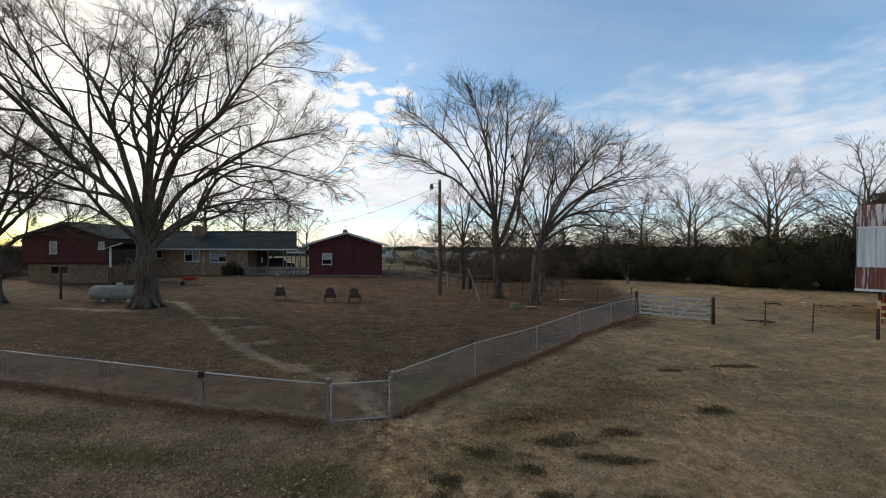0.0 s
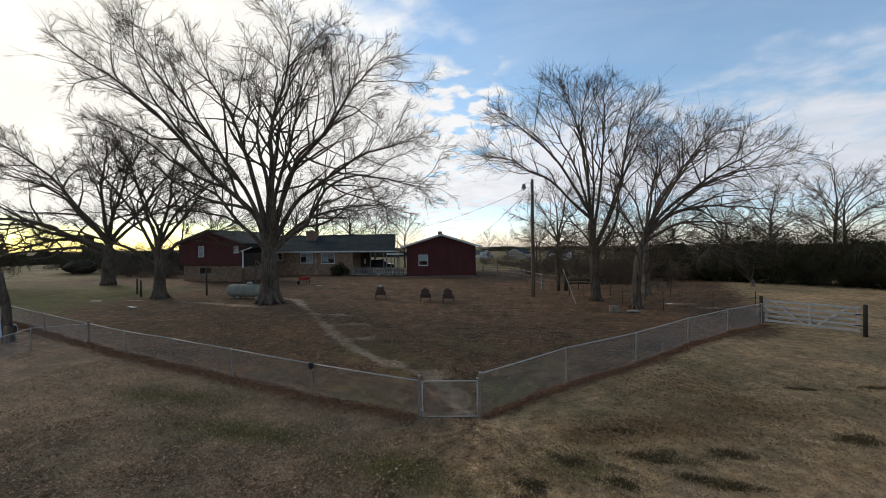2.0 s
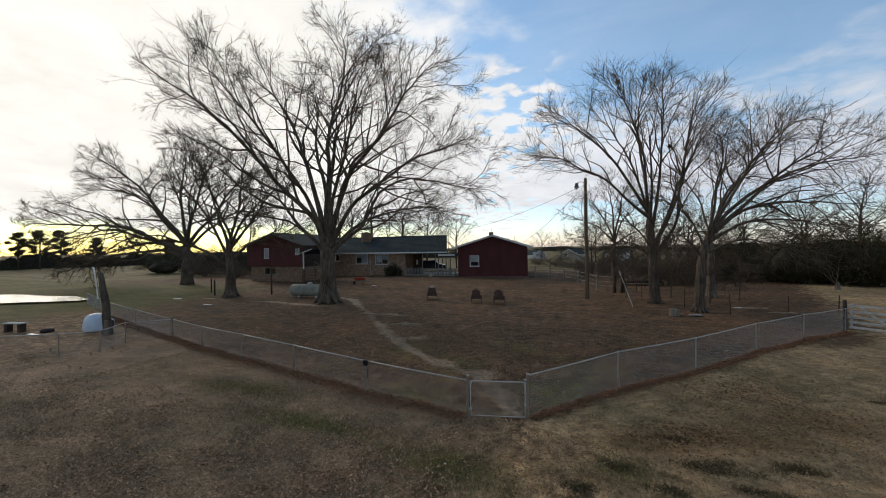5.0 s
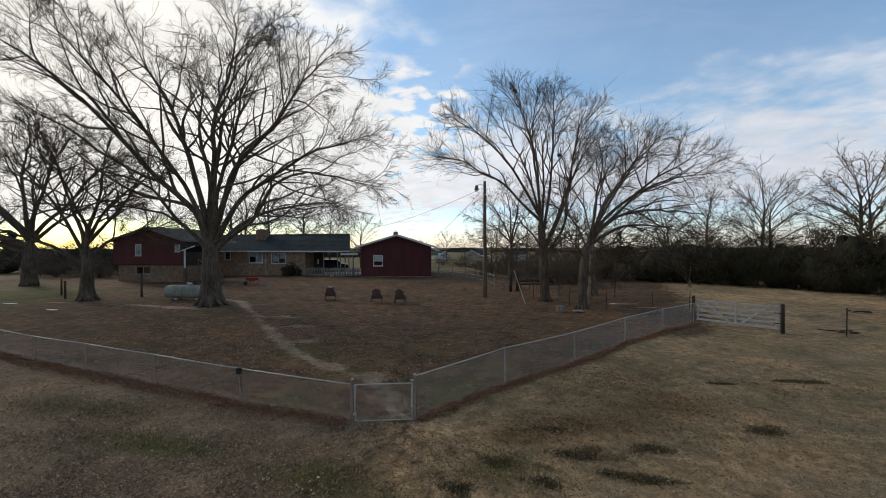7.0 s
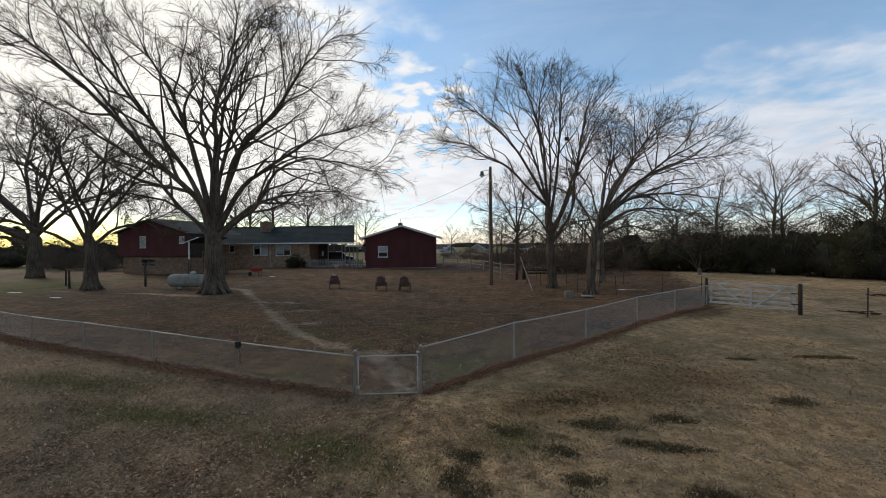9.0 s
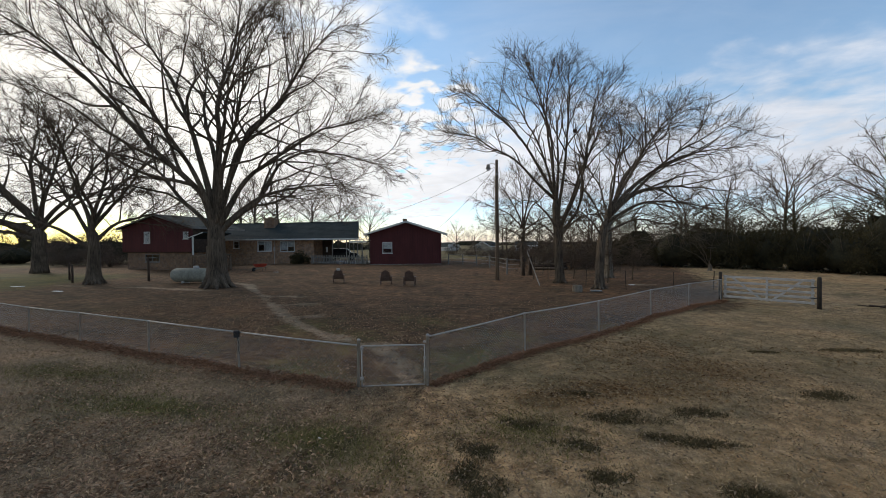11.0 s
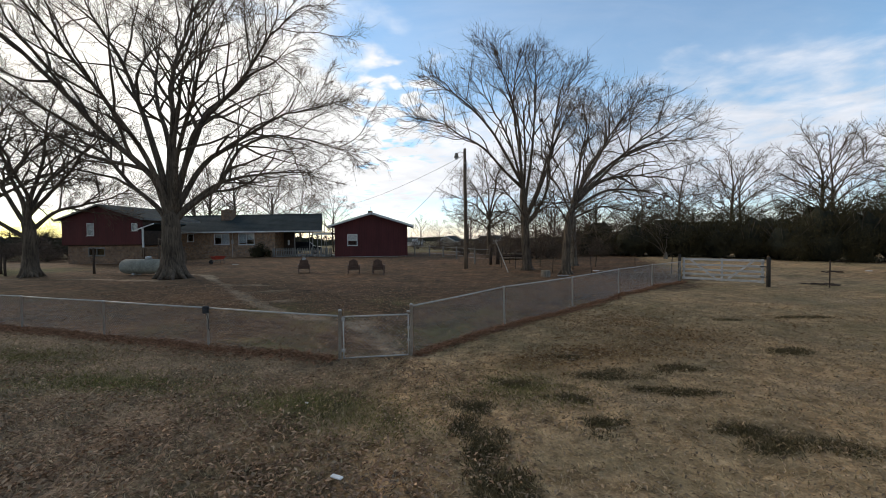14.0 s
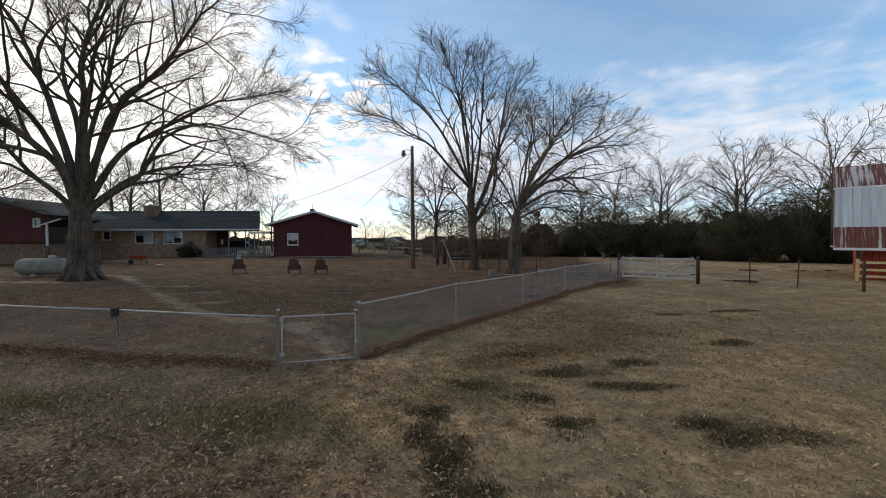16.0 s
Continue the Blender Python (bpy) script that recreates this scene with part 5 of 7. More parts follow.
def split_wing():
    h = thing("house_wing", (0, 0, 0), "split-level wing, red boards over tan brick", "house")
    y, yb = 31.0, 36.0
    x0, x1, xc = -42.4, -33.4, -37.9
    wins = [(-39.5, 3.05, -38.7, 4.35), (-34.45, 3.5, -33.8, 4.3)]
    low = [(-39.7, 0.95, -37.8, 1.85)]
    part("upper_wall", gable_front(MB(), x0, x1, xc, y, 2.1, 4.75, 6.15, wins), RED, h, "red vertical board upper wall")
    part("lower_wall", wall_with_holes(MB(), x0 + 0.35, x1 - 0.3, -0.3, 2.1, y + 0.3, low), DARK_BRICK, h, "tan brick lower wall")
    for xa, xb in ((x0, x0 + 0.2), (x1 - 0.2, x1)):
        part("side_wall", MB().box(xa, y + 0.2, 2.1, xb, yb, 4.75), RED if xa == x0 else DARKWOOD, h)
        k = 0.35 if xa == x0 else -0.3
        part("side_wall", MB().box(xa + k, y + 0.5, -0.3, xb + k, yb, 2.1), BRICK, h)
    part("floor_edge", MB().box(x0 + 0.01, y + 0.21, 2.0, x1 - 0.01, yb, 2.095), DARKWOOD, h)
    for w in wins:
        window(h, *w, y, 0, 1)
        part("curtain", MB().box(w[0], y + 0.14, w[1] + 0.1, w[2], y + 0.155, w[3]), BLIND, h)
    window(h, *low[0], y + 0.3, 1, 0, GREYWOOD)
    gable_roof(h, x0, x1, xc, 4.75, 6.15, y - 0.4, yb + 3.4, 0.32, GREYWOOD)
    # side entrance: small white-edged roof on a post, and its steps
    er = MB()
    er.box(0, 0, 0, 2.1, 4.4, 0.09, Matrix.Translation((-32.65, y - 1.6, 3.5)) @ Matrix.Rotation(-radians(17), 4, "Y"))
    part("entry_roof", er, ROOF, h)
    part("entry_fascia", MB().beam((-32.67, y - 1.63, 3.5), (-30.62, y - 1.63, 4.13), 0.04, 0.11), WHITE, h)
    part("entry_post", MB().box(-32.0, y - 1.55, 1.78, -31.87, y - 1.4, 3.68, None, 0.01), WHITE, h)
    st = thing("porch_steps", (-31.1, y - 1.8, 0.1), "weathered wooden porch steps with rails", "stairs")
    for i in range(7):
        part("tread", MB().box(2.6 - 0.25 * i, 0.3, 0.18 + 0.2 * i, 2.87 - 0.25 * i, 1.3, 0.22 + 0.2 * i, None, 0.006), POLEWOOD, st)
    for y2 in (0.27, 1.33):
        part("stringer", MB().beam((2.9, y2, 0.05), (0.9, y2, 1.6), 0.05, 0.24), POLEWOOD, st)
        part("handrail", MB().beam((2.95, y2, 1.0), (0.9, y2, 2.6), 0.05, 0.1), POLEWOOD, st)
        for k in (0.0, 1.0, 2.0):
            part("baluster", MB().box(2.82 - k, y2 - 0.04, 0.05 + 0.77 * k, 2.9 - k, y2 + 0.04, 1.08 + 0.77 * k), POLEWOOD, st)
    part("landing", MB().box(-1.1, 0.2, 1.62, 0.9, 4.0, 1.72, None, 0.01), POLEWOOD, st)
    for x in (-0.8, 0.8):
        for k in (0.35, 3.8):
            part("stair_post", MB().box(x - 0.05, k - 0.05, -0.1, x + 0.05, k + 0.05, 1.62), POLEWOOD, st)


split_wing()

# ---- barn ----


def barn():
    yaw = -44.0
    b = thing("barn", (22.2, 13.1, 0.0), "old red barn with a rusty patched metal gambrel roof", "barn", turn=yaw)
    L = 16.0
    prof = [(0.0, 1.75), (1.25, 2.82), (2.15, 5.02), (4.6, 6.4), (7.05, 5.02), (7.95, 2.82), (9.2, 1.75)]

    def sheet(y0, z0, y1, z1, mat, name):
        d = Vector((0, y1 - y0, z1 - z0))
        nrm = Vector((0, -d.z, d.y)).normalized() * (1 if d.y > 0 else -1)
        if nrm.z < 0:
            nrm = -nrm
        # overlapping corrugated sheets, each a little out of line
        n, per = 23, 4
        w = L / (n * per)
        for k in range(n):
            m = MB()
            lip = nrm * (0.006 * (k % 2)) - d.normalized() * random.uniform(0.0, 0.05)
            for i in range(k * per, k * per + per + 1):
                a, c = i * w, (i + 1) * w
                ha, hc = 0.018 * (i % 2), 0.018 * ((i + 1) % 2)
                if i == n * per:
                    continue
                m.quad(Vector((a, y0, z0)) + nrm * ha + lip, Vector((c, y0, z0)) + nrm * hc + lip, Vector((c, y1, z1)) + nrm * hc + lip, Vector((a, y1, z1)) + nrm * ha + lip)
            part(name, m, mat, b)

    for i, mat in enumerate((RUST, GALV_SHEET, RUST, RUST, GALV_SHEET, RUST)):
        (y0, z0), (y1, z1) = prof[i], prof[i + 1]
        sheet(y0, z0, y1, z1, mat, "roof_sheet")
    for (y0, z0) in (prof[0], prof[2], prof[6]):
        part("trim_board", MB().box(-0.05, y0 - 0.05, z0 - 0.13, L, y0 - 0.015, z0 + 0.0), WHITE, b, "white painted trim board")
    for (y0, z0), (y1, z1) in zip(prof, prof[1:]):
        part("rake_board", MB().beam((-0.03, y0, z0 - 0.05), (-0.03, y1, z1 - 0.05), 0.03, 0.05), GREYWOOD, b)
    part("front_wall", MB().box(1.0, 1.3, -0.2, L, 1.45, 2.75), BARN_RED, b, "faded red board wall")
    part("back_wall", MB().box(1.0, 7.75, -0.2, L, 7.9, 2.75), BARN_RED, b)
    for x in (1.0, L - 0.15):
        e = MB()
        pts = [(1.45, -0.2), (1.45, 2.75), (2.15, 4.95), (4.6, 6.3), (7.05, 4.95), (7.75, 2.75), (7.75, -0.2)]
        n = len(e.v)
        e.v += [(x, p, q) for p, q in pts] + [(x + 0.15, p, q) for p, q in pts]
        e.f += [tuple(range(7)), tuple(range(13, 6, -1))] + [(i, (i + 1) % 7, (i + 1) % 7 + 7, i + 7) for i in range(7)]
        part("gable_wall", e, BARN_RED, b)
    part("brace", MB().beam((1.05, 0.1, 1.75), (1.05, 1.28, 1.35), 0.08, 0.08), GREYWOOD, b)
    for i in range(5):
        part("eave_post", MB().box(0.8 + i * 3.6, 0.1, -0.2, 0.95 + i * 3.6, 0.25, 1.7, None, 0.01), DARKWOOD, b)
    f = thing("board_fence", (22.6, 12.4, 0.05), "new yellow treated-lumber board fence by the barn", "fence", turn=yaw)
    for i in range(4):
        part("post", MB().box(i * 2.4, -0.06, -0.2, i * 2.4 + 0.14, 0.06, 1.15, None, 0.01), YELLOWWOOD, f)
    for z in (0.3, 0.62, 0.98):
        part("board", MB().box(0.0, -0.1, z - 0.06, 7.5, -0.062, z + 0.06, None, 0.004), YELLOWWOOD, f)


barn()

# ---- hedge, brush and far woods ----


def leaf_cloud(rng, centres, radii, count, size, flat=0.6):
    """Many small leaf quads spread through ellipsoids; arrays of corners and faces."""
    n = len(centres)
    k = rng.integers(0, n, count)
    d = rng.normal(0, 1, (count, 3))
    d /= np.linalg.norm(d, axis=1)[:, None]
    r = rng.random(count) ** (1 / 2.4)
    P = centres[k] + d * r[:, None] * radii[k]
    U = rng.normal(0, 1, (count, 3))
    U /= np.linalg.norm(U, axis=1)[:, None]
    W = np.cross(U, rng.normal(0, 1, (count, 3)))
    W /= np.linalg.norm(W, axis=1)[:, None] + 1e-9
    s = size * rng.uniform(0.6, 1.5, (count, 1))
    V = np.stack([P - U * s, P + W * s * flat * 0.6, P + U * s, P - W * s * flat * 0.6], 1).reshape(-1, 3)
    F = np.arange(count * 4).reshape(-1, 4)
    return V, F


def cloud_mesh(name, V, F, mat):
    me = bpy.data.meshes.new(name)
    me.from_pydata(V.tolist(), [], F.tolist())
    me.materials.append(mat)
    me.update()
    return me


def shrub(seed, h, w, mat, count, size, label, name="evergreen_shrub"):
    rng = np.random.default_rng(seed)
    s = thing(name, (0, 0, -60), label, "shrub", "hedgerow shrubs")
    n = 34
    a, q = rng.uniform(0, 6.3, n), rng.random(n) ** 0.55
    top = h * (1.0 - 0.34 * q) * rng.uniform(0.72, 1.12, n)
    zz = rng.uniform(0.08, 0.92, n) ** 0.8 * top
    C = np.stack([np.cos(a) * q * w * 0.5, np.sin(a) * q * w * 0.5, zz], -1)
    R = np.stack([w * rng.uniform(0.10, 0.20, n), w * rng.uniform(0.10, 0.20, n), h * rng.uniform(0.10, 0.24, n)], -1)
    V, F = leaf_cloud(rng, C, R, count, size, 0.42)
    V[:, 2] = np.maximum(V[:, 2], 0.02)
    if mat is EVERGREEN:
        # added dark hull: blocks the gaps and stands in for shade among the leaves
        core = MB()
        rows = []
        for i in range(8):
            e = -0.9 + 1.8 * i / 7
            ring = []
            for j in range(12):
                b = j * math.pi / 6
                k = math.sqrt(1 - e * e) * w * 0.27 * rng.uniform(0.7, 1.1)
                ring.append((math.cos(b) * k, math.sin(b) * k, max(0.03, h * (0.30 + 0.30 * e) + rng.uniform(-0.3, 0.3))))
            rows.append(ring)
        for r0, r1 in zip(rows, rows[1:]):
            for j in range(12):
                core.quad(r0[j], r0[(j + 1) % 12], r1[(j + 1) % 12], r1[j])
        part("inner_growth", core.weld(), SHADE_GREEN, s, "dark hull in place of the shaded inside", smooth=True)
    part("foliage", cloud_mesh("foliage", V, F, mat), mat, s, kind="stuff")
    for i in range(9):
        b = rng.uniform(0, 6.3)
        e = np.array((math.cos(b) * w * 0.4, math.sin(b) * w * 0.4, h * rng.uniform(0.5, 0.85)))
        part("stem", MB().tube(bezier(np.array((math.cos(b) * 0.1, math.sin(b) * 0.1, -0.05)), e * np.array((0.3, 0.3, 0.6)), e, 7), np.linspace(0.06, 0.012, 7), 5), BARK, s)
    return s


def hedge():
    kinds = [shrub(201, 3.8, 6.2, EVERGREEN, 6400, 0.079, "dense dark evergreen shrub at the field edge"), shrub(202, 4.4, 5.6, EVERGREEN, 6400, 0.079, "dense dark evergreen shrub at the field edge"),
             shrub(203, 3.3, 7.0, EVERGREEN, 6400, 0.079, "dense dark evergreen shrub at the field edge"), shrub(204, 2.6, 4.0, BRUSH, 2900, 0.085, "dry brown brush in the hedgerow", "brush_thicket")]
    line = [(8.5, 43.5), (17.5, 38.2), (24, 34.0), (30, 30.5), (36, 27.0), (46, 21.5), (60, 14.5)]
    rng = random.Random(5)
    placed = []
    for row, (off, k) in enumerate(((0.0, 2.5), (3.0, 2.9))):
        d = 0.0
        for (ax, ay), (bx, by) in zip(line, line[1:]):
            L = math.hypot(bx - ax, by - ay)
            ux, uy = (bx - ax) / L, (by - ay) / L
            while d < L:
                x, y = ax + ux * d - uy * (off + rng.uniform(-0.5, 0.6)), ay + uy * d + ux * (off + rng.uniform(-0.5, 0.6))
                kind = rng.choice((0, 1, 2, 0)) if x > 12.5 else 3
                placed.append((kind, x, y, rng.uniform(0.78, 1.08) * (1.0 if row == 0 or kind == 3 else 1.22)))
                d += k * rng.uniform(0.8, 1.15)
            d -= L
    placed += [(1, 16.8, 36.9, 1.0), (1, 30.2, 31.0, 1.05), (3, 5.5, 44, 0.9), (3, 1.0, 46, 0.8), (3, 7.5, 40.5, 0.8), (3, 4.0, 38.5, 0.85), (3, 9.5, 36.5, 0.6), (3, -2.5, 60, 0.8)]
    placed += [(3, -54, 38, 1.1), (3, -58, 37, 1.3), (0, -62, 45, 1.25), (1, -58, 47, 1.2), (2, -54.5, 45, 1.15), (3, -51, 43, 1.2), (0, -66, 43, 1.2), (1, -70, 45, 1.15), (2, -75, 42, 1.2), (3, -63, 40, 1.3), (1, -80, 44, 1.2), (3, -49, 47, 1.3), (1, -92, 66, 1.2), (0, -88, 70, 1.3), (3, -50, 36, 1.0), (3, -46, 37, 0.9), (1, -97, 61, 1.3), (3, 2.0, 41, 0.8), (3, 6.0, 42, 0.9), (3, 11, 40.5, 0.8), (3, 13.6, 37.5, 0.7), (3, -1.2, 43, 0.7), (3, 9.0, 30.5, 0.45)]
    placed += [(3, 7.8, 34.6, 0.75), (3, 6.8, 35.0, 0.8), (3, 10.2, 38.0, 0.85), (3, 8.0, 38.5, 0.9), (0, 12.8, 41.0, 0.8), (3, 5.0, 48.0, 1.0), (3, 1.5, 52.0, 0.9), (3, 9.0, 46.0, 1.0), (1, 20.3, 37.0, 1.28), (3, -5.0, 62, 0.8), (3, -7.5, 66, 0.9), (3, -2.0, 56, 0.7), (3, 1.0, 58, 0.9), (3, -11.5, 72, 0.8), (3, 3.0, 62, 1.0)]
    used = set()
    for kind, x, y, s in placed:
        t = kinds[kind]
        c = t if kind not in used else copy_thing(t, pose(0, 0, 0))
        used.add(kind)
        c.matrix_basis = pose(x, y, gz(x, y) - 0.03, 0, 0, rng.uniform(0, 360)) @ Matrix.Diagonal((s, s, s * rng.uniform(1.12, 1.38) * (0.88 + 0.033 * min(max(0, x - 18), 16)), 1))


hedge()


def house_bush():
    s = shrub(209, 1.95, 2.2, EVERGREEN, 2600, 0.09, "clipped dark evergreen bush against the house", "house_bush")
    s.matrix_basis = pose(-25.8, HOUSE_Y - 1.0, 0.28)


house_bush()


def pine(at, h, seed):
    rng = np.random.default_rng(seed)
    t = thing("pine_tree", at, "dark pine tree with a bare lower trunk", "tree", "far pines")
    part("trunk", MB().tube([(0, 0, -0.1), (0.1, 0, h * 0.5), (0, 0.1, h * 0.97)], [h * 0.02, h * 0.014, 0.03], 8), BARK, t, smooth=True)
    C, R = [], []
    for i in range(22):
        z = h * (0.38 + 0.58 * i / 22)
        w = h * 0.26 * math.sin(math.pi * (0.25 + 0.7 * i / 22)) * rng.uniform(0.5, 1.1)
        a = rng.uniform(0, 6.3)
        C.append((math.cos(a) * w * 0.7, math.sin(a) * w * 0.7, z))
        R.append((h * 0.09, h * 0.09, h * 0.045))
        part("branch", MB().tube([(0, 0, z - 0.3), (math.cos(a) * w * 0.8, math.sin(a) * w * 0.8, z)], [0.06, 0.02], 4), BARK, t)
    V, F = leaf_cloud(rng, np.array(C), np.array(R), 5200, 0.17)
    part("needles", cloud_mesh("needles", V, F, EVERGREEN), EVERGREEN, t, kind="stuff")


for px, py, ph, ps in ((-137, 47, 10, 1), (-134, 50, 10.5, 2), (-132, 53.5, 10.5, 3), (-141, 43, 10, 4), (52, 42, 10.5, 5), (-131, 61, 8.5, 6), (-120, 74, 8.5, 7)):
    pine((px, py, gz(px, py)), ph, ps)


def far_woods():
    """A broken line of bare woods round the horizon."""
    rng = np.random.default_rng(77)
    C, R = [], []
    for a in np.arange(-112, 100, 0.4):
        d = (190 + 60 * math.sin(a * 0.11) if a > -30 else 150) + rng.uniform(-20, 20)
        if -20 < a < 8:
            d += 130
        x, y = d * math.sin(radians(a)), d * math.cos(radians(a))
        h = rng.uniform(4.0, 9.5) * (1.25 if a < -32 else 1.0) * (0.8 + 0.25 * math.sin(a * 0.37))
        for k in range(3):
            C.append((x + rng.uniform(-2, 2), y + rng.uniform(-2, 2), h * (0.2 + 0.28 * k)))
            R.append((2.2, 2.2, h * 0.26))
    bank = MB()
    prev = None
    for a in np.arange(-112, 100.5, 0.5):
        d = 152 + 30 * step(-30, -10, a) + 40 * step(-22, -16, a) + 4 * math.sin(a * 0.9)
        if -20 < a < 8:
            d += 110
        sx, sy = math.sin(radians(a)), math.cos(radians(a))
        top = 2.2 + 0.7 * step(-30, -42, a) + 0.9 * math.sin(a * 0.7) + rng.uniform(-0.7, 0.9)
        q = [(sx * d, sy * d, -0.5), (sx * (d + 0.6), sy * (d + 0.6), top), (sx * (d + 4), sy * (d + 4), top * 0.9), (sx * (d + 5), sy * (d + 5), -0.5)]
        if prev:
            for k in range(3):
                bank.quad(prev[k], q[k], q[k + 1], prev[k + 1])
        prev = q
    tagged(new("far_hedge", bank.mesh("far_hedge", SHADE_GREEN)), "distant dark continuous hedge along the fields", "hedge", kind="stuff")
    V, F = leaf_cloud(rng, np.array(C), np.array(R), 36000, 0.36, 0.4)
    V[:, 2] = np.maximum(V[:, 2], 0.1)
    tagged(new("far_woods", cloud_mesh("far_woods", V, F, FARWOOD)), "distant line of bare brown woods", "woods", kind="stuff")


far_woods()

# ---- yard things ----


def utility_pole():
    x, y = 0.08, 22.5
    p = thing("utility_pole", (x, y, gz(x, y)), "tall brown wooden utility pole with a yard lamp", "pole")
    part("pole", MB().tube([(0, 0, -0.3), (0.02, 0, 3), (-0.02, 0, 6), (0, 0, 8.85)], [0.15, 0.14, 0.12, 0.10], 12), POLEWOOD, p, smooth=True)
    part("arm", MB().tube([(-0.08, -0.03, 8.5), (-0.35, -0.05, 8.62), (-0.6, -0.06, 8.5)], 0.022, 6), STEEL, p)
    lamp = part("lamp_head", MB().lathe([(0.07, 0.2), (0.12, 0.15), (0.13, 0.0), (0.2, -0.12), (0.19, -0.14)], (-0.62, -0.06, 8.34), 12), GREYWOOD, p, smooth=True)
    part("lens", MB().lathe([(0.13, -0.12), (0.12, -0.24), (0.05, -0.28)], (-0.62, -0.06, 8.34), 12), BLUEWHITE, lamp, smooth=True)
    part("bracket", MB().box(-0.12, -0.12, 8.35, -0.06, 0.08, 8.65), STEEL, p)
    part("ground_wire", MB().tube([(0.13, -0.08, 0.0), (0.11, -0.07, 8.0)], 0.008, 4), BLACK, p)
    part("strap", MB().lathe([(0.118, 7.75), (0.118, 7.85)], (0, 0, 0), 10), STEEL, p)
    for i, (ex, ey, ez) in enumerate(((-19.15, 43.9, 6.2), (-8.4, 41.3, 4.5))):
        a, b = Vector((x, y, gz(x, y) + 8.4)), Vector((ex, ey, ez))
        pts = [a.lerp(b, t) - Vector((0, 0, (1.1 if i == 0 else 0.6) * 4 * t * (1 - t) * 0.6)) for t in np.linspace(0, 1, 22)]
        solo("power_line", MB().tube(pts, 0.014, 5), BLACK, (0, 0, 0), "black overhead service wire from pole to building", "cable", "service wires")


utility_pole()


def nest(dx, dz, s, seed):
    rng = np.random.default_rng(seed)
    mb = MB()
    for _ in range(90):
        d = rng.normal(0, 1, 3)
        d /= np.linalg.norm(d)
        q = d * s * rng.uniform(0.3, 0.9)
        e = np.cross(d, rng.normal(0, 1, 3))
        e /= np.linalg.norm(e)
        mb.tube([q - e * s * 0.8, q + d * s * 0.15, q + e * s * 0.8], 0.012, 4, cap=False)
    solo("squirrel_nest", mb, DARKWOOD, (4.45 + dx, 21.0, 0.1 + dz), "dark ball of twigs and leaves high in a bare tree", "nest", "nests", "stuff")


nest(-2.1, 15.0, 0.15, 1)
nest(0.95, 10.3, 0.13, 2)


def propane_tank():
    x, y = -21.6, 18.2
    t = thing("propane_tank", (x, y, gz(x, y) - 0.08), "faded grey-green propane tank lying on block feet", "tank", turn=2)
    r, L = 0.5, 3.3
    prof = [(0.02, -L / 2 - 0.3), (r * 0.5, -L / 2 - 0.25), (r * 0.85, -L / 2 - 0.1), (r, -L / 2 + 0.08), (r, L / 2 - 0.08), (r * 0.85, L / 2 + 0.1), (r * 0.5, L / 2 + 0.25), (0.02, L / 2 + 0.3)]
    part("shell", MB().lathe(prof, (0, 0, 0.66), 24, "x"), TANK, t, smooth=True)
    d = part("valve_dome", MB().lathe([(0.2, 0.4), (0.2, 0.55), (0.16, 0.62), (0.02, 0.64)], (0.05, 0, 0.72), 14), CONCRETE, t, "weathered pale dome", smooth=True)
    part("valve", MB().lathe([(0.03, 0), (0.03, 0.12)], (0.32, 0, 1.1), 8), STEEL, t)
    for k in (-0.85, 0.85):
        part("weld_band", MB().lathe([(r + 0.004, k - 0.015), (r + 0.009, k), (r + 0.004, k + 0.015)], (0, 0, 0.66), 24, "x"), TANK, t, smooth=True)
        part("foot", MB().box(k - 0.1, -0.32, -0.05, k + 0.1, 0.32, 0.24, None, 0.02), CONCRETE, t)


propane_tank()


def t_posts():
    me = MB().box(-0.03, -0.008, -0.2, 0.03, 0.008, 1.35).box(-0.008, 0.01, -0.2, 0.008, 0.04, 1.35).mesh("t_post", DARKWOOD)
    spots = [(-34.9, 21.5, 1.0, 2), (5.9, 19.6, 0.9, 2), (7.8, 17.3, 0.85, -3), (10.95, 19.2, 0.7, 0), (3.7, 22.4, 0.75, 0),
             (16.4, 11.4, 0.92, 1), (17.6, 10.15, 0.95, 4), (12.9, 18.6, 0.8, 3)]
    for x, y, s, lean in spots:
        ob = new("steel_post", me)
        ob.matrix_basis = pose(x, y, gz(x, y), 0, lean, 20) @ Matrix.Diagonal((0.75, 0.9, s, 1))
        tagged(ob, "dark rusty steel fence post standing in grass", "post", "steel fence posts")
    for x, y, r, h in ((1.95, 26.8, 0.14, 1.55), (2.55, 27.3, 0.17, 1.6), (18.95, 8.6, 0.058, 1.25), (-31.0, 16.9, 0.075, 1.35), (-33.9, 18.9, 0.07, 1.3)):
        solo("wooden_post", MB().lathe([(r * 1.05, -0.2), (r, 0.4), (r * 0.94, h), (r * 0.5, h + 0.04)], (0, 0, 0), 10), DARKWOOD, (x, y, gz(x, y)), "short dark weathered wooden post", "post", "wooden posts", smooth=True)


t_posts()


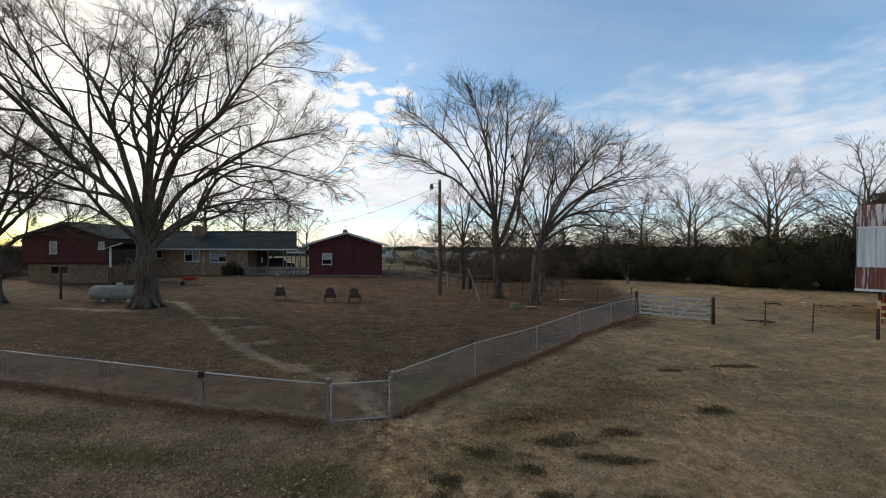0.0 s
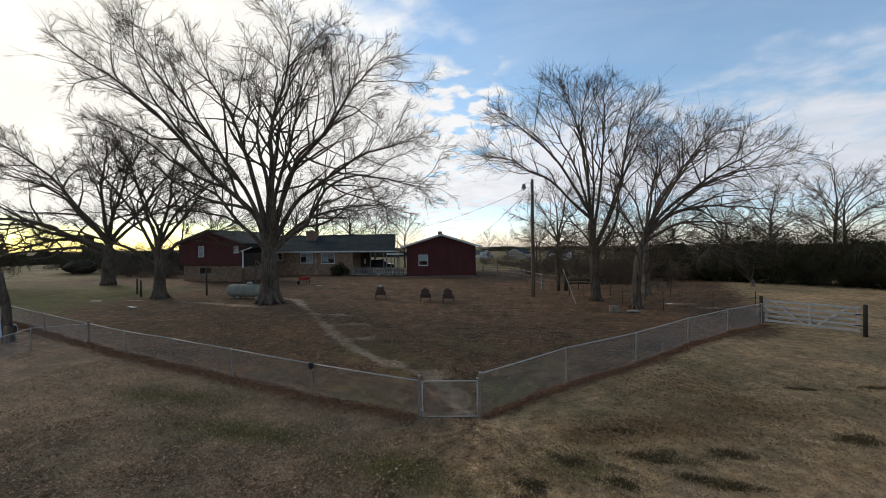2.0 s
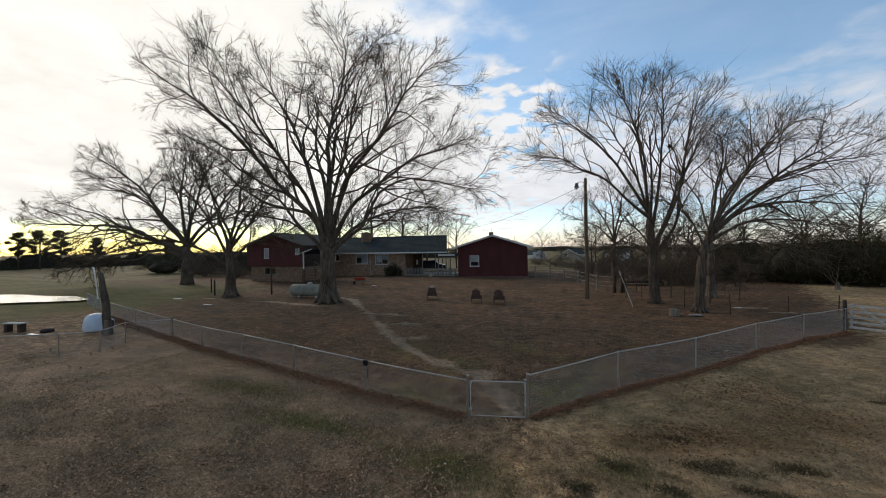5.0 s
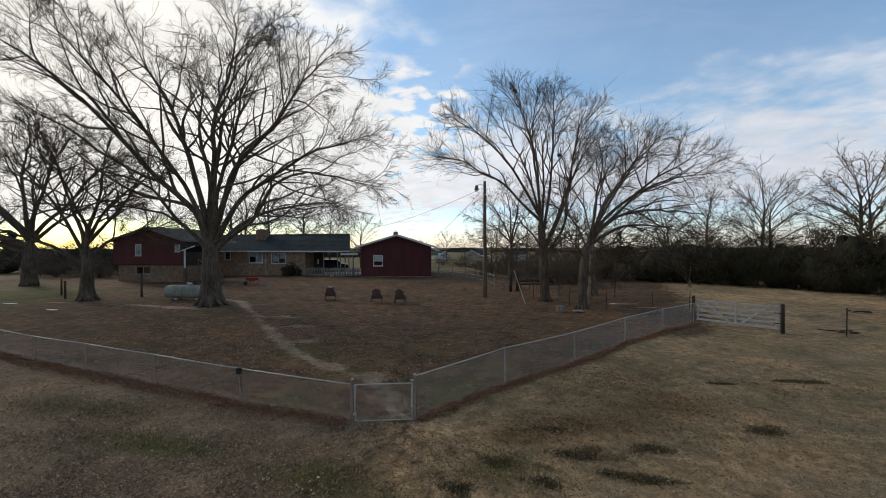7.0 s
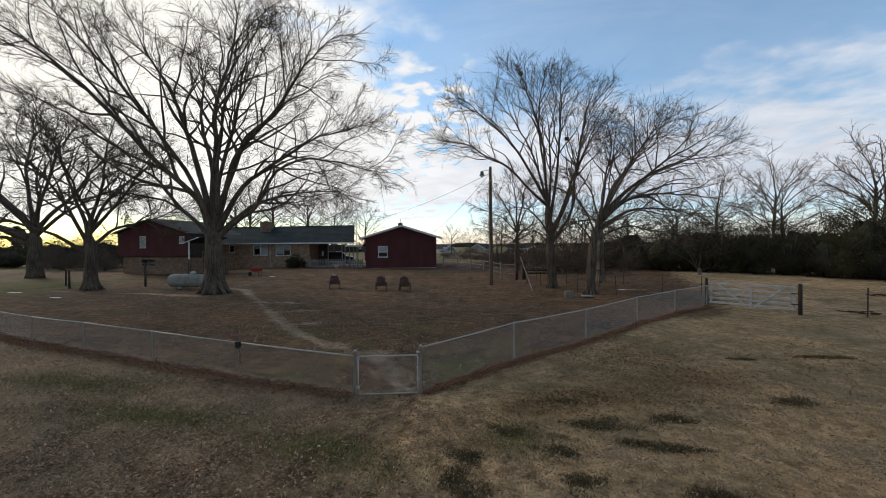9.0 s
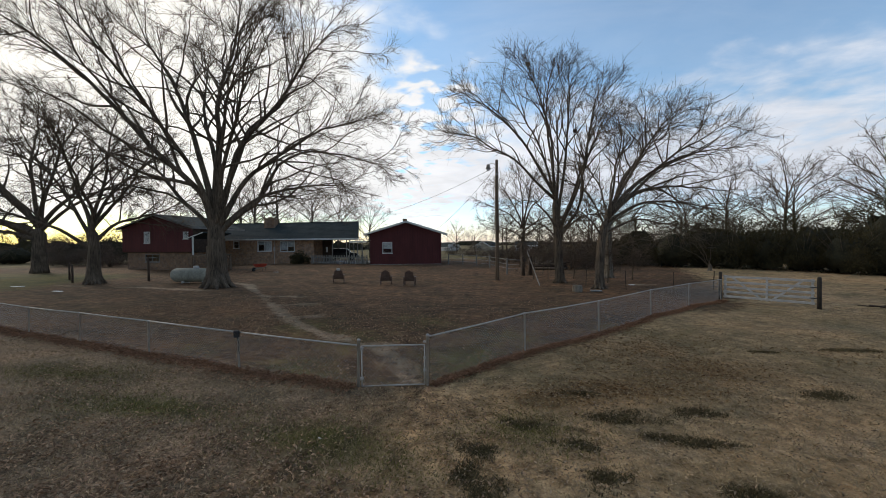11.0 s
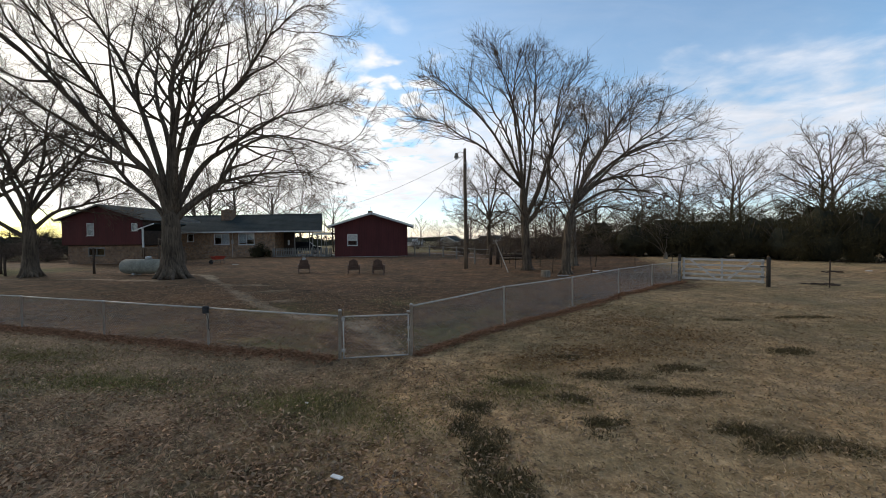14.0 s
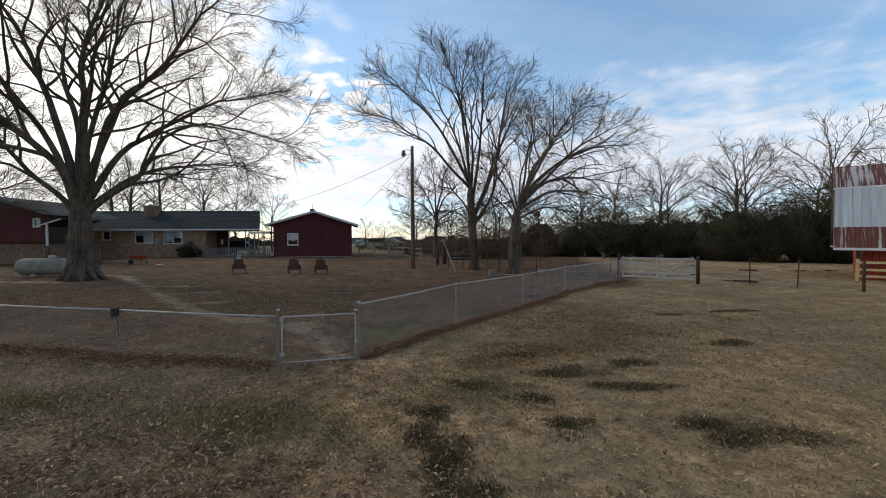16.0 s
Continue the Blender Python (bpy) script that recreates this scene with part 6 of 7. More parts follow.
def clothesline_post():
    x, y = -26.5, 19.0
    t = thing("clothesline_post", (x, y, gz(x, y)), "dark clothesline post with a thin pale crossbar", "post", turn=30)
    part("post", MB().lathe([(0.085, -0.2), (0.08, 0.5), (0.07, 1.82), (0.04, 1.86)], (0, 0, 0), 10), DARKWOOD, t, smooth=True)
    part("crossbar", MB().tube([(-0.62, 0, 1.80), (0.62, 0, 1.83)], 0.025, 6), GREYWOOD, t, "pale crossbar")
    for k in (-0.55, 0.55):
        part("hook", MB().tube([(k, 0, 1.80), (k, 0.05, 1.74), (k, 0.02, 1.70)], 0.01, 5), STEEL, t)


clothesline_post()


def lawn_chair():
    c = thing("lawn_chair", (0, 0, 0), "dark brown wooden slatted lawn chair on the grass", "chair", "lawn chairs")
    for i in range(5):
        x = -0.26 + 0.13 * i
        part("back_slat", MB().beam((x * 1.1, -0.16, 0.28), (x * 0.72, -0.42, 1.02 - 0.06 * abs(i - 2)), 0.15, 0.022), CHAIRWOOD, c)
    for z, y in ((0.5, -0.2), (0.85, -0.34)):
        part("back_rail", MB().box(-0.3, y - 0.06, z - 0.03, 0.3, y - 0.03, z + 0.03), CHAIRWOOD, c)
    for i in range(5):
        part("seat_slat", MB().box(-0.3, -0.14 + 0.115 * i, 0.31 + 0.018 * i, 0.3, -0.035 + 0.115 * i, 0.335 + 0.018 * i, None, 0.004), CHAIRWOOD, c)
    for s in (-1, 1):
        part("arm", MB().box(s * 0.37 - 0.07, -0.38, 0.56, s * 0.37 + 0.07, 0.42, 0.585, None, 0.006), CHAIRWOOD, c)
        part("front_leg", MB().box(s * 0.36 - 0.02, 0.3, 0.0, s * 0.36 + 0.02, 0.4, 0.555), CHAIRWOOD, c)
        part("rear_leg", MB().beam((s * 0.33, 0.38, 0.36), (s * 0.36, -0.55, 0.02), 0.03, 0.1), CHAIRWOOD, c)
        part("arm_support", MB().box(s * 0.36 - 0.02, -0.4, 0.02, s * 0.36 + 0.02, -0.3, 0.555), CHAIRWOOD, c)
    return c


chair = lawn_chair()
for i, (x, y, a) in enumerate(((-11.0, 19.5, 22), (-7.2, 18.7, 14), (-5.5, 18.6, 8))):
    ch = chair if i == 0 else copy_thing(chair, pose(0, 0, 0))
    ch.matrix_basis = pose(x, y, gz(x, y), 0, 0, a)


solo("draped_towel", MB().box(-0.13, -0.045, 0.90, 0.13, 0.045, 1.06, None, 0.03), CONCRETE, (-10.85, 19.12, gz(-10.85, 19.12)), "pale towel draped over a chair back", "towel", turn=22)


def wheelbarrow():
    x, y = -23.9, 29.2
    w = thing("wheelbarrow", (x, y, gz(x, y)), "red wheelbarrow parked on the lawn", "wheelbarrow", turn=68)
    tray = MB()
    n = len(tray.v)
    lo, hi = [(-0.4, -0.25), (0.35, -0.25), (0.35, 0.25), (-0.4, 0.25)], [(-0.62, -0.38), (0.55, -0.38), (0.55, 0.38), (-0.62, 0.38)]
    tray.v += [(a, b, 0.42) for a, b in lo] + [(a, b, 0.72) for a, b in hi] + [(a * 0.95, b * 0.93, 0.72) for a, b in hi] + [(a * 0.95, b * 0.93, 0.44) for a, b in lo]
    tray.f += [(3, 2, 1, 0), (12, 13, 14, 15)] + [(r + i, r + (i + 1) % 4, r + 4 + (i + 1) % 4, r + 4 + i) for r in (0, 4, 8) for i in range(4)]
    part("tray", tray, RED_PLASTIC, w, "red tray")
    wh = part("wheel", MB().lathe([(0.13, -0.05), (0.19, -0.045), (0.2, 0), (0.19, 0.045), (0.13, 0.05)], (0, 0, 0), 16, "x"), RUBBER, w, smooth=True)
    wh.matrix_basis = pose(-0.72, 0, 0.2, 0, 0, 90)
    for s in (-1, 1):
        part("handle", MB().tube([(-0.72, s * 0.1, 0.2), (0.3, s * 0.26, 0.4), (1.0, s * 0.3, 0.62)], 0.02, 6), GREYWOOD, w)
        part("leg", MB().tube([(0.35, s * 0.26, 0.42), (0.42, s * 0.3, 0.0)], 0.018, 6), BLACK, w)


wheelbarrow()


def picket_fence():
    f = thing("picket_fence", (-24.2, HOUSE_Y - 0.9, 0.3), "low weathered grey-white picket fence before the carport", "fence")
    n = 34
    for i in range(n):
        x = i * 7.3 / (n - 1)
        h = 1.15 + random.uniform(-0.03, 0.03)
        m = MB().box(x - 0.045, -0.012, 0.06, x + 0.045, 0.012, h - 0.06)
        k = len(m.v)
        m.v += [(x - 0.045, -0.012, h - 0.06), (x + 0.045, -0.012, h - 0.06), (x, -0.012, h), (x - 0.045, 0.012, h - 0.06), (x + 0.045, 0.012, h - 0.06), (x, 0.012, h)]
        m.f += [(k, k + 1, k + 2), (k + 5, k + 4, k + 3), (k + 1, k + 4, k + 5, k + 2), (k, k + 2, k + 5, k + 3)]
        part("picket", m, GREYWOOD, f)
    for z in (0.3, 0.85):
        part("rail", MB().box(-0.1, 0.014, z - 0.04, 7.4, 0.05, z + 0.04), GREYWOOD, f)
    for x in (0, 2.45, 4.9, 7.3):
        part("post", MB().box(x - 0.05, 0.052, -0.2, x + 0.05, 0.15, 1.1), GREYWOOD, f)


picket_fence()


def parked_car():
    c = thing("parked_car", (-24.6, 50.2, 0.36), "black sport utility car parked behind the carport", "car", turn=20)
    side = [(-2.2, 0.45), (-2.25, 0.95), (-1.95, 1.05), (-1.7, 1.75), (0.6, 1.78), (1.2, 1.15), (2.2, 1.0), (2.3, 0.45)]
    b = MB()
    k = len(b.v)
    n = len(side)
    b.v += [(x, -0.85 + (0.14 if z > 1.2 else 0), z) for x, z in side] + [(x, 0.85 - (0.14 if z > 1.2 else 0), z) for x, z in side]
    b.f += [tuple(range(n)), tuple(range(2 * n - 1, n - 1, -1))] + [(i, i + n, (i + 1) % n + n, (i + 1) % n) for i in range(n)]
    part("body", b, CARPAINT, c)
    for s in (-1, 1):
        part("side_window", MB().quad((-1.6, s * 0.80, 1.15), (0.85, s * 0.80, 1.15), (0.45, s * 0.73, 1.68), (-1.5, s * 0.73, 1.68)), GLASS, c)
        for x in (-1.4, 1.4):
            w = part("wheel", MB().lathe([(0.2, -0.1), (0.34, -0.1), (0.36, -0.06), (0.36, 0.06), (0.34, 0.1), (0.2, 0.1)], (0, 0, 0), 18, "x"), RUBBER, c, smooth=True)
            w.matrix_basis = pose(x, s * 0.8, 0.36, 0, 0, 90)
            part("rim", MB().lathe([(0.03, -0.11), (0.2, -0.105), (0.2, 0.105), (0.03, 0.11)], (0, 0, 0), 12, "x"), STEEL, w, smooth=True)
        part("headlight", MB().box(2.26, s * 0.62 - 0.15, 0.78, 2.3, s * 0.62 + 0.15, 0.92, None, 0.01), BLUEWHITE, c)
    # sky glare painted on: this pane is white paint instead of glass
    part("windscreen", MB().quad((0.66, -0.68, 1.73), (1.2, -0.8, 1.17), (1.2, 0.8, 1.17), (0.66, 0.68, 1.73)), WHITE, c, "windscreen whitened by sky glare")
    part("bumper", MB().box(2.28, -0.82, 0.42, 2.4, 0.82, 0.66, None, 0.03), BLACK, c)


parked_car()


def small_house(at, w, d, h, peak, wall, label, turn=0.0):
    s = thing("farm_house", at, label, "house", "distant houses", turn=turn)
    part("wall", gable_front(MB(), -w / 2, w / 2, 0, 0, -0.2, h, peak, [(-w / 2 + 0.8, 1.0, -w / 2 + 1.9, 2.1)]), wall, s)
    part("wall", gable_front(MB(), -w / 2, w / 2, 0, d - 0.2, -0.2, h, peak, []), wall, s)
    for x in (-w / 2, w / 2 - 0.2):
        part("wall", MB().box(x, 0.2, -0.2, x + 0.2, d - 0.2, h), wall, s)
    window(s, -w / 2 + 0.8, 1.0, -w / 2 + 1.9, 2.1, 0.0, 0, 1)
    gable_roof(s, -w / 2, w / 2, 0, h, peak, -0.3, d + 0.3, 0.4)
    return s


small_house((-9.6, 112.0, 0.1), 4.6, 7, 1.6, 2.9, TANWALL, "tan-sided farm house across the field", -18)
small_house((-18.6, 116.0, 0.1), 4.6, 6, 1.4, 2.6, WHITE, "white farm house with a dark roof across the field", 55)
small_house((5.5, 100.0, 0.2), 7, 5, 1.8, 2.7, WHITE, "low white outbuilding beyond the trees", 80)


def rail_fence():
    f = thing("pasture_fence", (-7.0, 41.8, 0.28), "pale rail and wire pasture fence behind the yard", "fence")
    pts = [(0, 0), (2.0, -1.6), (3.9, -4.4), (5.6, -7.6), (6.7, -10.8), (7.6, -14.0), (8.9, -14.9)]
    for x, y in pts:
        part("post", MB().lathe([(0.07, -0.2), (0.07, 1.25), (0.04, 1.3)], (x, y, 0), 8), GREYWOOD, f)
    for a, b in zip(pts, pts[1:]):
        part("rail", MB().tube([(*a, 1.15), (*b, 1.15)], 0.03, 6), GREYWOOD, f)
        for z in (0.4, 0.75):
            part("wire", MB().tube([(*a, z), (*b, z)], 0.008, 4), WIRE, f)


rail_fence()


def log_pile():
    """Weathered poles and logs thrown together under the trees."""
    x, y = 4.3, 33.6
    t = thing("log_pile", (x, y, gz(x, y)), "tangled heap of weathered logs and sticks under the trees", "log pile", turn=-8)
    rr = random.Random(12)
    for i in range(16):
        row = 0 if i < 7 else 1 if i < 12 else 2
        yy = -0.9 + 0.29 * (i if row == 0 else i - 6.5 if row == 1 else i - 11)
        r = rr.uniform(0.09, 0.15)
        z = 0.10 + row * 0.2
        k = rr.uniform(-0.35, 0.35)
        L = rr.uniform(1.2, 1.9)
        part("log", MB().tube([(k - L, yy + rr.uniform(-0.15, 0.15), z), (k, yy, z + 0.03), (k + L, yy + rr.uniform(-0.2, 0.2), z + rr.uniform(-0.03, 0.1))], [r, r * 0.95, r * 0.8], 8), DARKWOOD if i % 6 else POLEWOOD, t, smooth=True)
    for i in range(26):
        p = np.array((rr.uniform(-1.9, 1.7), rr.uniform(-0.9, 0.6), rr.uniform(0.15, 0.6)))
        a, up = rr.uniform(0, 6.3), rr.uniform(-0.05, 0.75)
        q = p + np.array((math.cos(a), 0.5 * math.sin(a), up)) * rr.uniform(0.7, 1.5)
        q[2] = max(q[2], 0.06)
        bow = np.array((rr.uniform(-0.15, 0.15), 0, rr.uniform(0.0, 0.2)))
        part("stick", MB().tube(bezier(p, (p + q) / 2 + bow, q, 5), np.linspace(rr.uniform(0.03, 0.055), 0.014, 5), 5), (DARKWOOD, POLEWOOD, BARK_PALE)[i % 3], t, smooth=True)


log_pile()


def oddments():
    solo("leaning_plank", MB().beam((0, 0, 0.0), (-0.75, 3.2, 2.1), 0.04, 0.09, 0.004), GREYWOOD, (3.0, 19.3, gz(3, 19.3) + 0.02), "long pale plank propped against a post", "plank")
    solo("log_round", MB().lathe([(0.26, -0.02), (0.28, 0.05), (0.27, 0.34), (0.25, 0.38)], (0, 0, 0), 12), BARK_PALE, (4.95, 16.1, gz(4.95, 16.1)), "sawn log round lying beneath a tree", "log", smooth=True)
    solo("stone_slab", MB().box(-0.32, -0.18, 0, 0.32, 0.18, 0.08, None, 0.03), GREYWOOD, (6.0, 16.4, gz(6, 16.4) + 0.01), "pale flat stone slab in grass", "stone")
    solo("plastic_tub", MB().lathe([(0.2, 0), (0.26, 0.32), (0.28, 0.33), (0.22, 0.34)], (0, 0, 0), 14), WHITE, (-19.9, 39.3, gz(-19.9, 39.3)), "upturned white tub before the carport", "tub", smooth=True)
    for x, y, s, a in ((-31.8, 14.0, 0.8, 12), (-25.6, 11.9, 0.7, -8), (-21.1, 27.5, 0.5, 5), (24.8, 19.6, 0.35, 30), (8.8, 20.2, 0.35, 10)):
        solo("paper_scrap", MB().box(-0.5 * s, -0.12, 0, 0.5 * s, 0.12, 0.03, None, 0.01), WHITE, (x, y, gz(x, y) + 0.02), "flat white scrap lying on the lawn", "litter", "scraps", turn=a)
    for x, y, s in ((0.05, -4.4, 0.065), (-1.0, -2.7, 0.03)):
        solo("paper_scrap", MB().box(-s, -0.4 * s, 0, s, 0.4 * s, 0.02, None, 0.006), WHITE, (x, y, gz(x, y) + 0.02), "crumpled white paper scrap among leaves", "litter", "scraps", turn=-20)
    # felled stump and a dead branch in front of the hedge
    st = thing("dead_snag", (17.9, 31.6, gz(17.9, 31.6)), "bleached dead stump with broken spreading branches", "stump")
    part("stump", MB().lathe([(0.26, -0.1), (0.17, 0.15), (0.13, 0.5), (0.07, 0.62)], (0, 0, 0), 9), BARK_PALE, st)
    rng = np.random.default_rng(9)
    for ex, ey, ez in ((-2.6, 0.4, 3.2), (-1.6, -0.5, 2.6), (-3.4, 0.2, 2.4), (0.6, 0.3, 2.9), (1.2, -0.4, 0.8)):
        P = bezier(np.array((0, 0, 0.3)), np.array((ex * 0.3, ey, ez * 0.8)), np.array((ex, ey, ez)), 9)
        P[1:] += rng.normal(0, 0.06, (8, 3))
        part("branch", MB().tube(P, np.linspace(0.04, 0.012, 9), 6), BARK, st)
    g = thing("tube_gate", (15.5, 36.6, gz(15.5, 36.6)), "dark tube gate leaning by the hedge", "gate", turn=3)
    for z in (0.4, 0.7, 1.0, 1.3):
        part("bar", MB().tube([(0, 0, z), (2.3, 0, z)], 0.025, 6), RUBBER, g)
    for x in (0, 1.15, 2.3):
        part("upright", MB().tube([(x, 0, 0.0), (x, 0, 1.32)], 0.03, 6), RUBBER, g)
    for x, y, s, a in ((22.0, 18.9, 0.55, 5), (16.9, 12.3, 0.3, 3), (32.4, 28.5, 0.9, 0), (25.4, 17.7, 1.6, 8)):
        mb = MB()
        rr = random.Random(int(x * 10))
        for _ in range(15):
            p = Vector((rr.uniform(-s, s), rr.uniform(-0.25, 0.25), rr.uniform(0.02, 0.12)))
            d = Vector((rr.uniform(-0.5, 0.5), rr.uniform(-0.2, 0.2), rr.uniform(-0.02, 0.05)))
            mb.tube([p, p + d], 0.02, 4)
        solo("brush_pile", mb, DARKWOOD, (x, y, gz(x, y)), "low heap of dark sticks on pale grass", "brush pile", "brush piles", "stuff", turn=a)


oddments()


def dog_corner():
    """The corner beyond the fence: wire run, dog house, dead trunk, bench and pond."""
    chain_fence(SIDE_RUN, "sagging wire dog run beside the yard fence", 0.85, (0,), 0.1)
    x, y = -22.7, 3.3
    d = thing("dog_house", (x, y, gz(x, y)), "pale blue plastic dome dog house", "dog house", turn=35)
    part("dome", MB().lathe([(0.54, -0.02), (0.56, 0.1), (0.53, 0.42), (0.45, 0.68), (0.28, 0.82), (0.02, 0.87)], (0, 0, 0), 18), BLUEWHITE, d, smooth=True)
    part("entrance", MB().lathe([(0.24, 0.30), (0.27, 0.32), (0.27, 0.7), (0.24, 0.72)], (0, 0, 0.3), 14, "x"), BLUEWHITE, d, smooth=True)
    # no hole is cut; a black disc stands in for the unlit inside
    part("opening", MB().lathe([(0.2, 0.7), (0.2, 0.726), (0.02, 0.727)], (0, 0, 0.3), 14, "x"), BLACK, d)
    x, y = -20.85, 2.8
    s = thing("dead_tree", (x, y, gz(x, y)), "tall dark dead tree trunk with a pale pipe", "tree")
    part("trunk", MB().tube([(0, 0, -0.1), (0.0, 0, 0.35), (-0.1, 0, 0.9), (-0.14, 0.03, 1.4), (-0.32, 0.05, 1.9), (-0.46, 0.05, 2.4), (-0.64, 0.1, 2.95), (-0.64, 0.1, 3.02)], [0.26, 0.19, 0.185, 0.165, 0.16, 0.13, 0.11, 0.04], 11), BARK_BROWN, s, smooth=True)
    part("pipe", MB().tube([(-0.42, -0.16, 1.75), (-0.74, -0.14, 3.2), (-0.9, -0.12, 3.26)], 0.03, 6), WHITE, s)
    part("bark_slab", MB().box(0.22, -0.3, 0.0, 0.42, -0.18, 0.75, None, 0.03), POLEWOOD, s)
    b = thing("garden_bench", (-26.5, 1.7, gz(-26.5, 1.7)), "small pale-topped bench on dark legs", "bench", turn=15)
    part("seat", MB().box(-0.55, -0.18, 0.40, 0.55, 0.18, 0.46, None, 0.02), CONCRETE, b)
    for k in (-0.4, 0.4):
        part("leg", MB().box(k - 0.1, -0.15, 0, k + 0.1, 0.15, 0.40, None, 0.02), DARKWOOD, b)
    solo("feed_pan", MB().lathe([(0.26, 0), (0.3, 0.12), (0.27, 0.12), (0.24, 0.03)], (0, 0, 0), 14), RUBBER, (-24.7, 2.2, gz(-24.7, 2.2)), "black rubber feed pan on the grass", "pan", smooth=True)
    solo("paper_scrap", MB().box(-0.35, -0.1, 0, 0.35, 0.1, 0.03, None, 0.01), WHITE, (-24.4, 1.5, gz(-24.4, 1.5) + 0.02), "flat white scrap lying on the lawn", "litter", "scraps")
    rng = np.random.default_rng(4)
    n = 40
    ring = []
    for i in range(n):
        a = i * 2 * math.pi / n
        k = 1 + 0.12 * math.sin(3 * a + 1) + 0.06 * math.sin(7 * a)
        ring.append((-49.5 + 9.0 * k * math.cos(a) + 2.5 * math.sin(a), 8.3 + 4.2 * k * math.sin(a) + 1.6 * math.cos(a), 0))
    m = MB()
    m.v = [(-49.5, 8.3, 0)] + ring
    m.f = [(0, i + 1, (i + 1) % n + 1) for i in range(n)]
    w = Mat("pond_water", 0.16)
    w.color((0.03, 0.035, 0.03))
    w.bump(w.noise(4, 3), 0.25, 0.03)
    w.b.inputs["Specular IOR Level"].default_value = 0.8
    ob = new("pond_water", m.mesh("pond_water", w.m))
    ob.location.z = 0.2
    tagged(ob, "still pond water mirroring the bright sky", "water", kind="structure")


dog_corner()

# ---- leaves and grass ----


def scatter(rng, n, x0, x1, y0, y1, keep):
    x, y = rng.uniform(x0, x1, n), rng.uniform(y0, y1, n)
    k = rng.random(n) < keep(x, y)
    return x[k], y[k]


def outside_fence(x, y):
    return np.where(x < -1.3, y < line_y(x, FENCE_L), np.where(x < 0, y < 0, y < np.where(x < 11.3, line_y(x, FENCE_R), 14)))


def surface(x, y):
    """The ground's level with its small unevenness."""
    z = height(x, y)
    for a, b, k, s in ((0.9, 1.3, 0.2, 0.025), (2.7, -2.1, 1.1, 0.012), (-4.9, 3.8, 2.0, 0.008), (7.5, 6.1, 0.3, 0.005)):
        z = z + s * np.sin(a * x + b * y + k) * np.sin(b * x * 0.7 - a * y + 2 * k)
    return z


def leaf_mesh(name, rng, x, y, size, mat, pile=0.03):
    """Curled fallen leaves: two facets folded along the midrib."""
    n = len(x)
    z = surface(x, y) + rng.random(n) * pile + 0.008
    a = rng.uniform(0, 6.3, n)
    s = size * rng.uniform(0.6, 1.4, n)
    tilt = rng.normal(0, 0.35, (n, 2))
    U = np.stack([np.cos(a), np.sin(a), tilt[:, 0]], -1) * s[:, None]
    W = np.stack([-np.sin(a), np.cos(a), tilt[:, 1]], -1) * s[:, None] * 0.42
    P = np.stack([x, y, z], -1)
    lift = np.zeros((n, 3))
    lift[:, 2] = s * rng.uniform(0.15, 0.6, n)
    V = np.stack([P - U, P + W + lift, P + U, P - W + lift], 1).reshape(-1, 3)
    i = np.arange(n)[:, None] * 4
    F = np.concatenate([i + np.array((0, 2, 1)), i + np.array((0, 3, 2))], 0)
    return cloud_mesh(name, V, F, mat)


def blade_mesh(name, rng, x, y, h, mat, width=0.006, lean=0.5):
    n = len(x)
    z = surface(x, y) - 0.005
    a = rng.uniform(0, 6.3, n)
    hh = h * rng.uniform(0.5, 1.4, n)
    P = np.stack([x, y, z], -1)
    side = np.stack([np.cos(a), np.sin(a), np.zeros(n)], -1) * width * rng.uniform(0.7, 1.6, (n, 1))
    tip = np.stack([rng.normal(0, lean, n) * hh, rng.normal(0, lean, n) * hh, hh], -1)
    V = np.stack([P - side, P + side, P + tip], 1).reshape(-1, 3)
    return cloud_mesh(name, V, np.arange(n * 3).reshape(-1, 3), mat)


def patchy(x, y):
    """Drifts and gaps in the fallen leaves."""
    v = np.sin(1.3 * x + 0.7 * y + 1.4 * np.sin(1.1 * y + 0.5)) * np.sin(1.7 * y - 0.6 * x + 1.2 * np.sin(0.9 * x)) + 0.5 * np.sin(3.7 * x + 2.1 * y) * np.sin(4.3 * y - 1.9 * x + 1)
    return 0.22 + 0.78 * step(-0.45, 0.5, v)


def green_spots(x, y):
    spots = ((-4.8, -2.1, 1.7, 0.5), (-1.0, -2.65, 1.3, 0.55), (2.0, -1.8, 0.9, 0.7), (-8.0, -0.8, 2.0, 0.5), (0.1, -3.2, 0.7, 0.4))
    return np.clip(sum(np.exp(-(((x - a) / p) ** 2 + ((y - b) / q) ** 2)) for a, b, p, q in spots), 0, 1)


